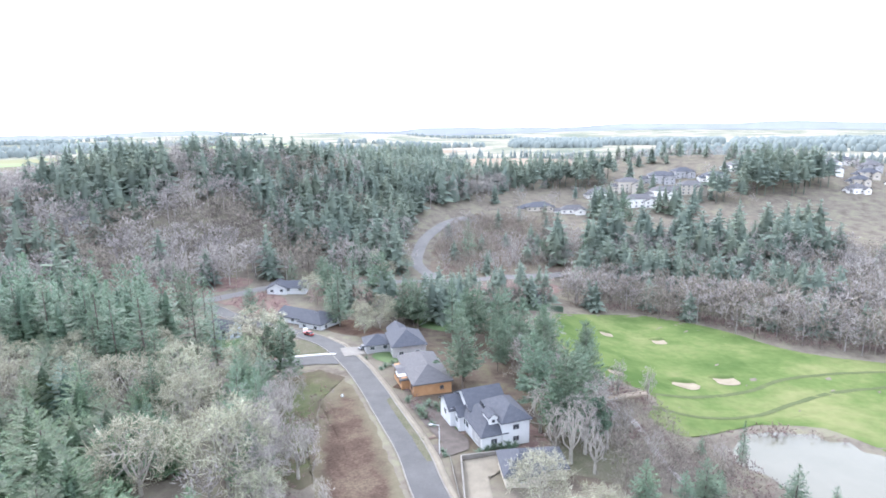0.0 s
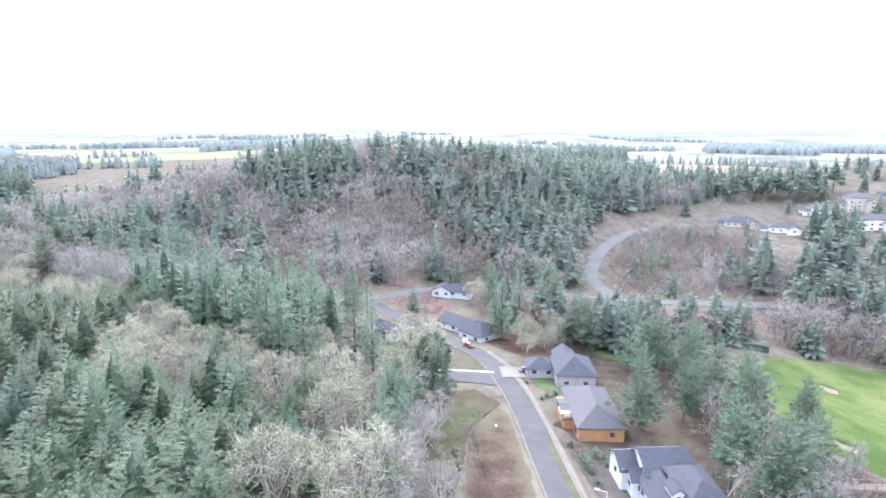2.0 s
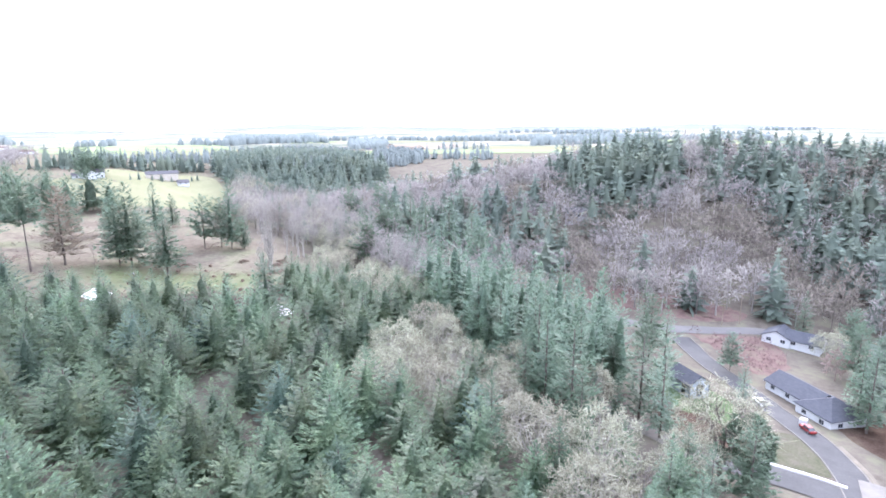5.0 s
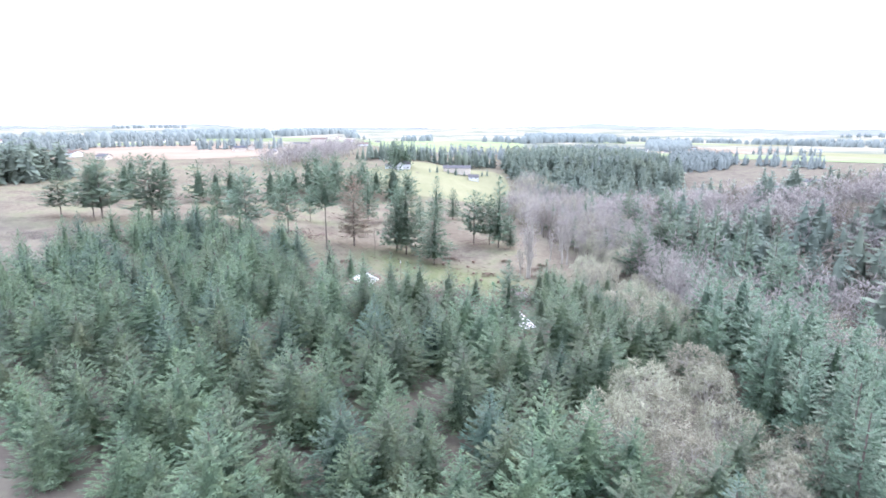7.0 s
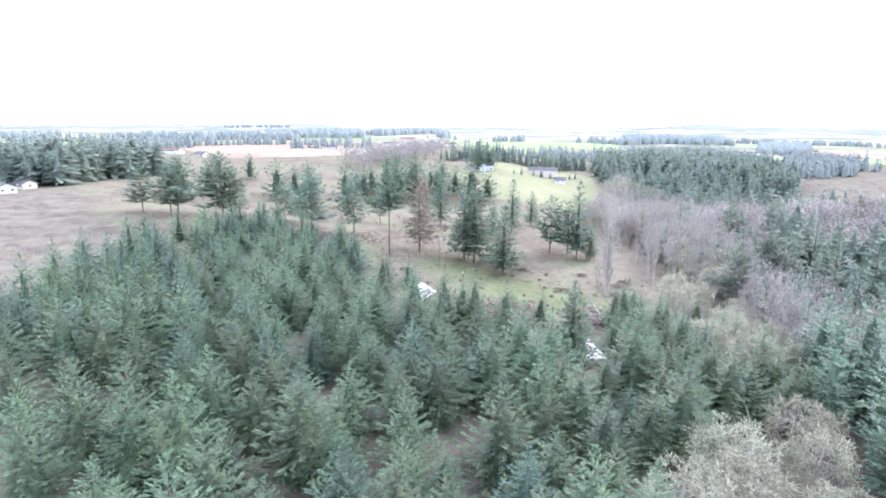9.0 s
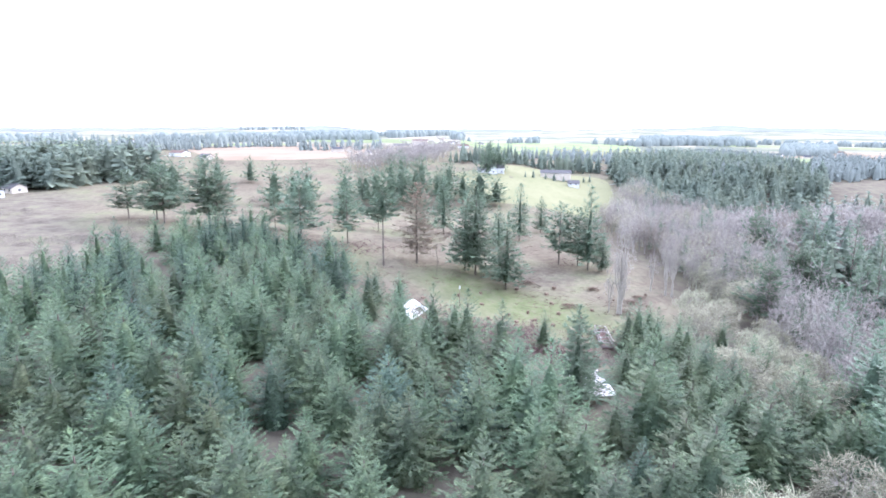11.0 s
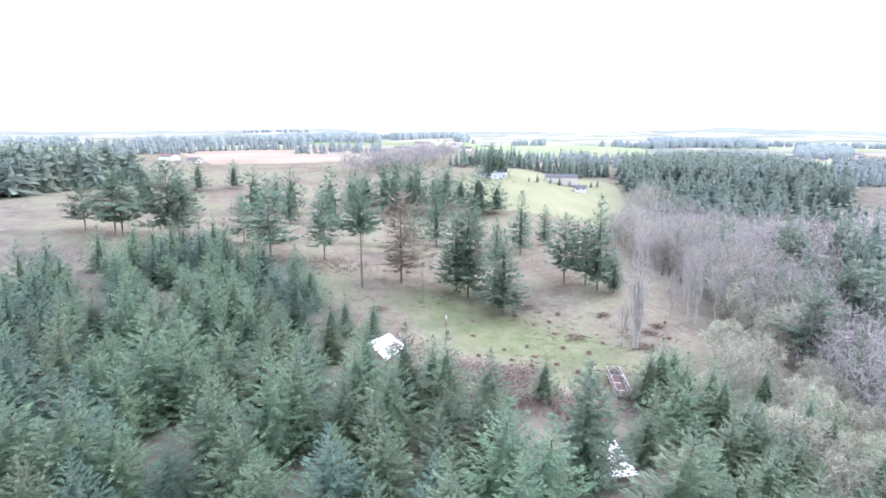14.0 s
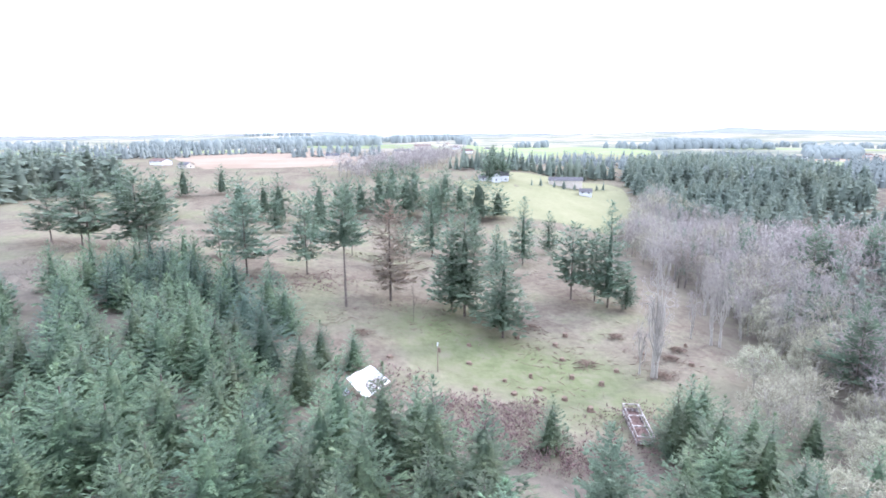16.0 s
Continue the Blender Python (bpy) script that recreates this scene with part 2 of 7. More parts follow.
# ---------------------------------------------------------------- mesh helpers


def part(name, bm, material, parent=None, label=""):
    me = bpy.data.meshes.new(name)
    bm.to_mesh(me)
    bm.free()
    me.materials.append(material)
    ob = new(name, me)
    ob.parent = parent
    if label:
        tagged(ob, label)
    return ob


def raw_mesh(name, verts, tris, material, smooth=False):
    """A mesh from arrays of vertices (n, 3) and triangles (m, 3)."""
    me = bpy.data.meshes.new(name)
    me.vertices.add(len(verts))
    me.vertices.foreach_set("co", np.ascontiguousarray(verts[:, :3], np.float32).ravel())
    if verts.shape[1] == 4:
        me.attributes.new("tip", "FLOAT", "POINT").data.foreach_set("value", np.ascontiguousarray(verts[:, 3], np.float32))
    me.loops.add(3 * len(tris))
    me.loops.foreach_set("vertex_index", np.ascontiguousarray(tris, np.int32).ravel())
    me.polygons.add(len(tris))
    me.polygons.foreach_set("loop_start", np.arange(0, 3 * len(tris), 3, dtype=np.int32))
    if smooth:
        me.polygons.foreach_set("use_smooth", np.ones(len(tris), bool))
    me.update(calc_edges=True)
    me.validate()
    me.materials.append(material)
    return me


def join_arrays(pieces):
    vs, ts, k = [], [], 0
    for v, t in pieces:
        vs.append(v)
        ts.append(t + k)
        k += len(v)
    return np.concatenate(vs), np.concatenate(ts)


def box(bm, x0, y0, z0, x1, y1, z1, bevel=0.0):
    r = bmesh.ops.create_cube(bm, size=1.0)
    for v in r["verts"]:
        v.co = Vector(((x0, x1)[v.co.x > 0], (y0, y1)[v.co.y > 0], (z0, z1)[v.co.z > 0]))
    if bevel:
        bmesh.ops.bevel(bm, geom=list({ed for v in r["verts"] for ed in v.link_edges}), offset=bevel, segments=1, affect="EDGES")
    return r["verts"]


def tube(bm, p, q, r0, r1, sides=8):
    d = Vector(q) - Vector(p)
    m = Matrix.Translation((Vector(p) + Vector(q)) / 2) @ d.to_track_quat("Z", "Y").to_matrix().to_4x4()
    bmesh.ops.create_cone(bm, cap_ends=True, segments=sides, radius1=r0, radius2=r1, depth=d.length, matrix=m)


# ---------------------------------------------------------------- the lie of the land


def ease(a, b, x):
    t = np.clip((x - a) / (b - a), 0, 1)
    return t * t * (3 - 2 * t)


def hill(x, y, cx, cy, h, sx, sy, deg):
    a = radians(deg)
    u, v = (x - cx) * np.cos(a) + (y - cy) * np.sin(a), -(x - cx) * np.sin(a) + (y - cy) * np.cos(a)
    return h * np.exp(-(u / sx) ** 2 / 2 - (v / sy) ** 2 / 2)


def inside(poly, x, y):
    """Which of the places lie in a polygon."""
    x, y = np.asarray(x, float), np.asarray(y, float)
    r = np.zeros(x.shape, bool)
    for (ax, ay), (bx, by) in zip(poly, poly[1:] + poly[:1]):
        if ay != by:
            r ^= ((ay > y) != (by > y)) & (x < (bx - ax) * (y - ay) / (by - ay) + ax)
    return r


def soft_inside(poly, x, y, width, n=12):
    """0 to 1, blurred over the polygon's edge."""
    s = np.zeros(np.shape(x))
    for k in range(n):
        a = 2 * math.pi * k * 0.618
        s += inside(poly, x + width * math.cos(a) * (k + 1) / n, y + width * math.sin(a) * (k + 1) / n)
    return s / n


POND = (88.0, 114.0, 27.0, 25.0, -6.6)      # middle, half axes, bed
SHORE = [(72.5, 131.5), (81.5, 136.5), (95.5, 135.5), (102.5, 130.5), (108.5, 124), (118, 111), (112, 98), (100, 93), (90, 99), (83, 109), (77, 119), (72.5, 127)]


def land(x, y):
    """Height of the ground."""
    x, y = np.broadcast_arrays(np.asarray(x, float), np.asarray(y, float))
    slope = 14 - 0.075 * np.clip(y, -120, 300)
    z = slope - 10 * ease(25, 85, x) * (1 - ease(290, 360, y)) * ease(20, 110, y)   # golf course
    z = z + 11 * ease(-30, -190, x) * (1 - ease(150, 230, y))                        # plantation shelf
    z = z + hill(x, y, -300, 18, 5, 50, 45, 0)
    z = z + hill(x, y, -240, 118, -3.2, 28, 26, 0)                                     # hollow of the meadow
    z = z + hill(x, y, -175, 400, 56, 150, 68, 34)                                    # wooded ridge
    z = z + hill(x, y, 30, 760, 20, 190, 110, 10)
    z = z + hill(x, y, 260, 570, 34, 150, 100, 15)                                    # hill with houses
    far = ease(400, 640, np.hypot(x, y - 100))
    z = z + (27 - slope) * far * (0.95 - 0.5 * ease(-300, 0, x) * ease(0, 300, y))
    r = np.hypot(x, y)
    z = z - 16 * ease(700, 2600, r)
    z = z + ease(700, 1500, r) * 5 * np.sin(x / 310 + 1.3) * np.sin(y / 370 + 0.4)
    z = z + ease(1800, 3500, r) * (10 * np.sin(x / 620 + y / 900) + 8 * np.sin(y / 450 - x / 1100))
    q = np.hypot((x - POND[0]) / POND[2], (y - POND[1]) / POND[3])
    w = 1 - ease(0.85, 1.7, q)
    z = z * (1 - w) + (POND[4] + 1.3) * w
    wet = soft_inside(SHORE, x, y, 6.0, 30)
    return z * (1 - wet) + (POND[4] - 0.3) * wet


def axis(lo, hi, step, end_lo, end_hi):
    core = np.arange(lo, hi + 1, step)
    up, down, s = [hi], [lo], step
    while up[-1] < end_hi or down[-1] > end_lo:
        s *= 1.16
        up.append(up[-1] + s)
        down.append(down[-1] - s)
    return np.concatenate([down[:0:-1], core, up[1:]])


GX, GY = axis(-420, 270, 5.0, -4900, 4900), axis(-90, 660, 5.0, -4900, 4900)
GZ = land(GX[:, None], GY[None, :])
rough = np.random.default_rng(3).normal(0, 0.12, GZ.shape)
GZ = GZ + rough


def gz(x, y):
    """Height of the ground's mesh at a place."""
    x, y = np.asarray(x, float), np.asarray(y, float)
    i, j = np.clip(np.searchsorted(GX, x) - 1, 0, len(GX) - 2), np.clip(np.searchsorted(GY, y) - 1, 0, len(GY) - 2)
    u, v = (x - GX[i]) / (GX[i + 1] - GX[i]), (y - GY[j]) / (GY[j + 1] - GY[j])
    return GZ[i, j] * (1 - u) * (1 - v) + GZ[i + 1, j] * u * (1 - v) + GZ[i, j + 1] * (1 - u) * v + GZ[i + 1, j + 1] * u * v


PLANTATION = [(-292, 8), (-268, 44), (-252, 58), (-236, 64), (-222, 66), (-208, 72), (-197, 84), (-187, 97), (-178, 107), (-168, 114), (-166, 128),
              (-172, 140), (-186, 146), (-196, 156), (-182, 164), (-160, 172), (-140, 164), (-124, 146), (-108, 146), (-92, 152), (-79, 126), (-66, 104),
              (-55, 72), (-84, 44), (-102, 36), (-113, 24), (-139, 5), (-180, -26), (-230, -24), (-272, -14)]
MEADOW = [(-420, -130), (-300, -60), (-250, 40), (-200, 90), (-195, 125), (-210, 150), (-235, 165), (-262, 182), (-300, 182), (-340, 170), (-380, 165), (-430, 120)]
GREENSTRIP = [(-262, 78), (-243, 90), (-228, 104), (-222, 124), (-206, 132), (-216, 142), (-238, 142), (-252, 132), (-262, 112), (-276, 92)]

YARDS = [(-1, 112), (10, 106), (24, 96), (36, 98), (46, 110), (50, 140), (37, 160), (34, 200), (14, 220), (-18, 220), (-34, 210), (-26, 190), (-13, 166), (-6, 140)]
gv = np.stack([np.repeat(GX, len(GY)), np.tile(GY, len(GX)), GZ.ravel()], 1)
ii = (np.arange(len(GX) - 1)[:, None] * len(GY) + np.arange(len(GY) - 1)[None, :]).ravel()
gt = np.concatenate([np.stack([ii, ii + len(GY), ii + len(GY) + 1], 1), np.stack([ii, ii + len(GY) + 1, ii + 1], 1)])
M_GROUND = bpy.data.materials.new("open_ground")
ground_me = raw_mesh("ground", gv, gt, M_GROUND, True)
cover = ground_me.color_attributes.new("cover", "FLOAT_COLOR", "POINT")
rr = np.hypot(gv[:, 0], gv[:, 1])
meadow = soft_inside(MEADOW, gv[:, 0], gv[:, 1], 14)
green = soft_inside(GREENSTRIP, gv[:, 0], gv[:, 1], 12)
plain = ease(380, 460, rr) * (gv[:, 0] < -330) * (gv[:, 1] < 330)
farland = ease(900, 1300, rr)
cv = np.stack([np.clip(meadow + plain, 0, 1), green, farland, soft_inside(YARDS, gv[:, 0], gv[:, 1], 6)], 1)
cover.data.foreach_set("color", cv.astype(np.float32).ravel())
M_GROUND.use_nodes = True
gn, gl = M_GROUND.node_tree.nodes, M_GROUND.node_tree.links
gb = gn["Principled BSDF"]
gb.inputs["Roughness"].default_value, gb.inputs["Specular IOR Level"].default_value = 1.0, 0.0
att = gn.new("ShaderNodeVertexColor")
att.layer_name = "cover"
sep = gn.new("ShaderNodeSeparateColor")
gl.new(att.outputs[0], sep.inputs[0])
gpos = gn.new("ShaderNodeNewGeometry")


def ground_colour(scale, c0, c1, c2, lo=0.35, hi=0.65):
    t = gn.new("ShaderNodeTexNoise")
    t.inputs["Scale"].default_value, t.inputs["Detail"].default_value, t.inputs["Roughness"].default_value = 1 / scale, 8, 0.7
    gl.new(gpos.outputs["Position"], t.inputs["Vector"])
    r = gn.new("ShaderNodeValToRGB")
    r.color_ramp.elements[0].position, r.color_ramp.elements[1].position = lo, hi
    r.color_ramp.elements[0].color, r.color_ramp.elements[1].color = (*c0, 1), (*c2, 1)
    r.color_ramp.elements.new(0.5).color = (*c1, 1)
    gl.new(t.outputs["Fac"], r.inputs[0])
    return r.outputs[0]


def ground_mix(fac, a, b):
    m = gn.new("ShaderNodeMix")
    m.data_type = "RGBA"
    gl.new(fac, m.inputs["Factor"])
    gl.new(a, m.inputs["A"])
    gl.new(b, m.inputs["B"])
    return m.outputs["Result"]


floor_c = ground_colour(7, (0.088, 0.076, 0.065), (0.126, 0.112, 0.094), (0.150, 0.144, 0.104))
meadow_fine = ground_colour(2.2, (0.076, 0.062, 0.050), (0.138, 0.118, 0.096), (0.190, 0.174, 0.130), 0.38, 0.62)
meadow_wide = ground_colour(26, (0.105, 0.087, 0.071), (0.152, 0.137, 0.106), (0.148, 0.158, 0.098), 0.40, 0.60)
half_way = gn.new("ShaderNodeValue")
half_way.outputs[0].default_value = 0.6
meadow_c = ground_mix(half_way.outputs[0], meadow_fine, meadow_wide)
green_c = ground_colour(5, (0.088, 0.102, 0.054), (0.116, 0.130, 0.072), (0.146, 0.141, 0.098))
yard_c = ground_colour(4, (0.060, 0.048, 0.040), (0.084, 0.068, 0.056), (0.096, 0.092, 0.062))
# far ground: field tones, lightened in the colour for haze
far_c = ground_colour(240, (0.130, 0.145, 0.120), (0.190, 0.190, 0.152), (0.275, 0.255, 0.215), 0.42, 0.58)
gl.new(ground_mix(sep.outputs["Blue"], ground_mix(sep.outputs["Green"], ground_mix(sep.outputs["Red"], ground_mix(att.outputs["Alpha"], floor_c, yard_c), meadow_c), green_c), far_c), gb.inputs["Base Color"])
gbump = gn.new("ShaderNodeBump")
gbump.inputs["Distance"].default_value = 0.25
gtex = gn.new("ShaderNodeTexNoise")
gtex.inputs["Scale"].default_value, gtex.inputs["Detail"].default_value = 0.6, 8
gl.new(gpos.outputs["Position"], gtex.inputs["Vector"])
gl.new(gtex.outputs["Fac"], gbump.inputs["Height"])
gl.new(gbump.outputs[0], gb.inputs["Normal"])
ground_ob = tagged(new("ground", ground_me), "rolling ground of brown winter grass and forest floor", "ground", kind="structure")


def smooth_line(pts, step=3.0):
    """A line through the points, rounded, with a place every few metres."""
    p = np.array(pts, float)
    p = np.vstack([2 * p[0] - p[1], p, 2 * p[-1] - p[-2]])
    out = []
    for k in range(1, len(p) - 2):
        n = max(2, int(np.hypot(*(p[k + 1] - p[k])) / step))
        t = np.linspace(0, 1, n, endpoint=False)[:, None]
        a, b, c, d = p[k - 1], p[k], p[k + 1], p[k + 2]
        out.append(0.5 * (2 * b + (c - a) * t + (2 * a - 5 * b + 4 * c - d) * t ** 2 + (3 * b - a - 3 * c + d) * t ** 3))
    return np.vstack(out + [p[-2:-1]])


def ribbon(name, pts, left, right, lift, material, label, category, cross=4, depth=0.0, kind="structure"):
    """A strip that follows the ground between two offsets to the right of a line."""
    line = smooth_line(pts)
    d = np.gradient(line, axis=0)
    d /= np.linalg.norm(d, axis=1)[:, None]
    side = np.stack([d[:, 1], -d[:, 0]], 1)
    offs = np.linspace(left, right, cross)
    v = line[:, None, :] + side[:, None, :] * offs[None, :, None]
    mid = gz(line[:, 0], line[:, 1])
    z = np.maximum(gz(v[..., 0], v[..., 1]), mid[:, None] - 0.4) + lift
    v = np.concatenate([v, z[..., None]], 2)
    if depth:
        low = v[:, [0, -1], :].copy()
        low[..., 2] -= depth
        v = np.concatenate([low[:, :1], v, low[:, 1:]], 1)
    n, c = v.shape[:2]
    i = (np.arange(n - 1)[:, None] * c + np.arange(c - 1)[None, :]).ravel()
    t = np.concatenate([np.stack([i, i + 1, i + c + 1], 1), np.stack([i, i + c + 1, i + c], 1)])
    return tagged(new(name, raw_mesh(name, v.reshape(-1, 3), t, material)), label, category, kind=kind)


def patch(name, pts, lift, material, label, category, rings=10, level=None, wob=0.0, dish=0.0, kind="structure"):
    """A rounded area of ground inside an outline, laid on the land."""
    line = smooth_line(pts + pts[:1], 2.5)[:-1]
    mid = line.mean(0)
    if wob:
        g = np.random.default_rng(len(pts))
        line = line + g.normal(0, wob, line.shape)
    k = np.linspace(0, 1, rings + 1)[1:]
    v = mid + (line - mid)[None] * k[:, None, None]
    v = np.concatenate([mid[None], v.reshape(-1, 2)])
    fr = np.concatenate([[0], np.repeat(k, len(line))])
    z = (gz(v[:, 0], v[:, 1]) if level is None else np.full(len(v), level)) + lift - dish * (1 - fr ** 3)
    z[-len(line):] -= 0.12 if level is None else 0.0
    m = len(line)
    j = np.arange(m)
    jn = (j + 1) % m
    t = [np.stack([np.zeros(m, int), 1 + j, 1 + jn], 1)]
    for r in range(rings - 1):
        a = 1 + r * m
        t += [np.stack([a + j, a + m + j, a + m + jn], 1), np.stack([a + j, a + m + jn, a + jn], 1)]
    me = raw_mesh(name, np.column_stack([v, z]), np.concatenate(t), material, True)
    rim = me.color_attributes.new("rim", "FLOAT_COLOR", "POINT")
    rim.data.foreach_set("color", np.repeat(fr, 4).astype(np.float32))
    return tagged(new(name, me), label, category, kind=kind)


# ---------------------------------------------------------------- roads
STREET = [(70, -150), (50, -70), (30, -10), (14, 40), (6, 70), (-2.9, 96.6), (-7.5, 114.4), (-15.6, 137), (-21.7, 153.6), (-29.4, 171.8), (-38.4, 188.6), (-46.4, 198.4), (-56, 206), (-72, 218), (-90, 231), (-104, 243)]
UPPER = [(-190, 226), (-150, 234), (-116, 244), (-100, 258), (-82, 275), (-40, 290), (0, 296), (24, 301), (56, 317), (80, 326), (120, 334), (180, 340)]
CURVED = [(-2, 296), (-14.6, 322), (-15, 345), (-11, 368), (0, 395), (10, 409), (18, 416)]
ribbon("road", STREET, -3.3, 3.3, 0.16, M_ASPHALT, "grey asphalt street curving past the houses", "road", 7)
ribbon("kerb", STREET, -3.55, -3.25, 0.30, M_CONCRETE, "pale concrete kerb along the street", "kerb", 2, 0.3)
ribbon("kerb", STREET, 3.25, 3.55, 0.30, M_CONCRETE, "pale concrete kerb along the street", "kerb", 2, 0.3)
ribbon("pavement", STREET[:12], 3.55, 5.0, 0.27, M_TANSLAB, "light tan concrete pavement beside the street", "pavement", 3, 0.3)
ribbon("road", UPPER, -3.2, 3.2, 0.2, M_OLDROAD, "worn grey road across the valley", "road", 5)
ribbon("road", CURVED, -3.6, 3.6, 0.22, M_OLDROAD, "worn road curving up the hillside", "road", 5)
ribbon("road", [(-34, 176), (-42, 175.5), (-52, 172), (-60, 168)], -4.0, 4.0, 0.2, M_ASPHALT, "short stub of new asphalt side street", "road", 6)
ribbon("kerb", [(-36.5, 181.5), (-44, 180), (-53, 176.5)], -0.5, 0.5, 0.32, M_NEWKERB, "white new concrete kerb of the side street", "kerb", 2, 0.3)
ribbon("road", [(-58, 166), (-72, 167), (-84, 166), (-98, 172)], -3.0, 3.0, 0.2, M_GRAVEL, "gravel track between oaks and new house", "road", 5)

# ---------------------------------------------------------------- ground patches
patch("ground_patch", [(-30.5, 160), (-24.5, 148), (-18.3, 131), (-12.2, 111), (-7.2, 95), (-1.5, 74), (-14, 58), (-24, 90), (-29, 118), (-33, 142)], 0.12, M_PLOT, "bare reddish soil of an empty building plot", "soil", wob=0.3)
patch("ground_patch", [(-39, 168), (-30, 160), (-34, 150), (-30, 120), (-27, 100), (-36, 105), (-42, 130), (-46, 160)], 0.10, M_STRIPGRASS, "strip of rough green-brown grass", "grass", wob=0.3)
patch("ground_patch", [(-52, 199), (-42, 189), (-40, 184), (-54, 178), (-60, 190)], 0.11, M_ROUGHGRASS, "grassy verge at the street corner", "grass", wob=0.4)
patch("ground_patch", [(-84, 190), (-74, 186), (-62, 190), (-66, 200), (-78, 208), (-88, 200)], 0.12, M_LAWN, "bright green lawn round the new house", "lawn", wob=0.4)
patch("ground_patch", [(-70, 190), (-58, 184), (-56, 176), (-70, 174), (-80, 180)], 0.14, M_DIRT, "orange-brown soil of a building site", "soil", wob=0.3)
patch("ground_patch", [(-52, 216), (-40, 206), (-28, 200), (-22, 206), (-34, 222), (-46, 228)], 0.12, M_DIRT, "brown soil beside the street", "soil", wob=0.3)
patch("ground_patch", [(-104, 250), (-84, 238), (-72, 232), (-70, 250), (-84, 266)], 0.12, M_REDBANK, "reddish-brown bank between two roads", "bank", wob=0.6)
patch("ground_patch", [(-150, 246), (-120, 256), (-98, 272), (-100, 284), (-128, 276), (-156, 262)], 0.12, M_REDBANK, "reddish bramble slope above the road", "bank", wob=0.6)
patch("ground_patch", [(-2, 300), (24, 306), (56, 322), (76, 330), (90, 380), (84, 420), (46, 426), (20, 412), (2, 384), (-6, 350), (-8, 320)], 0.12, M_BANK, "brown bramble slope below the hill houses", "bank", wob=0.8)
patch("fairway", [(36, 226), (52, 246), (86, 263), (116, 241), (134, 207), (160, 192), (220, 176), (260, 130), (220, 84), (150, 84), (122, 98), (114, 118), (106, 135), (98, 141.5), (82, 142.5), (70, 138), (60, 134), (54, 140), (62, 158), (46, 172), (38, 196)], 0.14, M_FAIRWAY, "bright green mown fairway of a golf course", "fairway", rings=16)
for bx, by, bw, bd in ((67.0, 224.5, 2.9, 3.4), (87.2, 220.0, 3.0, 3.4), (78.3, 172.5, 4.4, 4.2), (93.4, 177, 4.2, 4.0), (55.5, 174, 3.0, 2.6)):
    pts = [(bx + bw * math.cos(k * math.pi / 4) * (1 + 0.16 * math.sin(3 * k + bx)), by + bd * math.sin(k * math.pi / 4)) for k in range(8)]
    lip = [(bx + bw * 1.15 * math.cos(k * math.pi / 4), by + bd * (0.95 + 0.55 * math.sin(k * math.pi / 4))) for k in range(8)]
    patch("bunker_rim", lip, 0.2, M_FAIRWAY, "grassy lip raised behind a golf bunker", "bunker", 5, dish=-1.1)
    patch("bunker", pts, 0.40, M_SAND, "pale sand bunker in the fairway", "bunker", 4, dish=0.08)
ribbon("path", [(58, 148), (74, 147), (88, 149), (104, 158), (122, 166), (150, 170), (200, 168)], -0.9, 0.9, 0.21, M_CARTPATH, "worn cart path across the fairway", "path", 3)
ribbon("path", [(62, 160), (78, 163), (96, 168), (112, 177), (134, 182), (160, 183)], -0.9, 0.9, 0.21, M_CARTPATH, "worn cart path beside the bunkers", "path", 3)
patch("water", [(95 + 1.22 * (x - 95), 116 + 1.22 * (y - 116)) for x, y in SHORE], 0.0, M_WATER, "still grey pond reflecting the white sky", "pond", level=POND[4] + 0.75)
ribbon("stream", [(40, 170), (44, 158), (46, 147), (48.4, 132), (49, 119), (52, 106)], -1.1, 1.1, 0.1, M_ROCK, "narrow stony stream in a brown gully", "stream", 3)
patch("field", [(-552, 108), (-600, 160), (-606, 210), (-582, 244), (-520, 236), (-440, 214), (-450, 150), (-470, 126)], 0.25, M_FIELD, "pale green pasture on a gentle slope", "field", 6)
patch("field", [(-620, -110), (-640, -30), (-700, 10), (-900, -10), (-1080, -120), (-1080, -320), (-850, -240)], 0.3, M_PLOUGH, "reddish-brown ploughed field", "field", 6)
patch("field", [(-1000, 160), (-1040, 420), (-1500, 560), (-1600, 200)], 0.5, M_GREENFIELD, "bright green distant field", "field", 6)
patch("field", [(30, 640), (120, 628), (210, 650), (250, 760), (140, 800), (40, 770)], 0.4, M_PLOUGH, "pale bare field on the far hill", "field", 6)

# fields of the plain, some green, some bare
gf = np.random.default_rng(91)
for k in range(16):
    r, a = gf.uniform(720, 1900), gf.uniform(0.05, 2.1)
    c, tang, rad = np.array([-r * math.sin(a), r * math.cos(a)]), np.array([math.cos(a), math.sin(a)]), np.array([-math.sin(a), math.cos(a)])
    L, W = gf.uniform(60, 190) * r / 900, gf.uniform(30, 90) * r / 900
    patch("field", [tuple(c + tang * L * u + rad * W * w) for u, w in ((-1, -1), (0, -1.15), (1, -0.9), (1.1, 0), (1, 1), (0, 0.9), (-1, 1), (-0.9, 0))], 0.7, (M_GREENFIELD, M_PLOUGH, M_FIELD)[k % 3],
          ("bright green winter field on the plain", "pale bare field on the plain", "pale pasture on the plain")[k % 3], "field", 2)

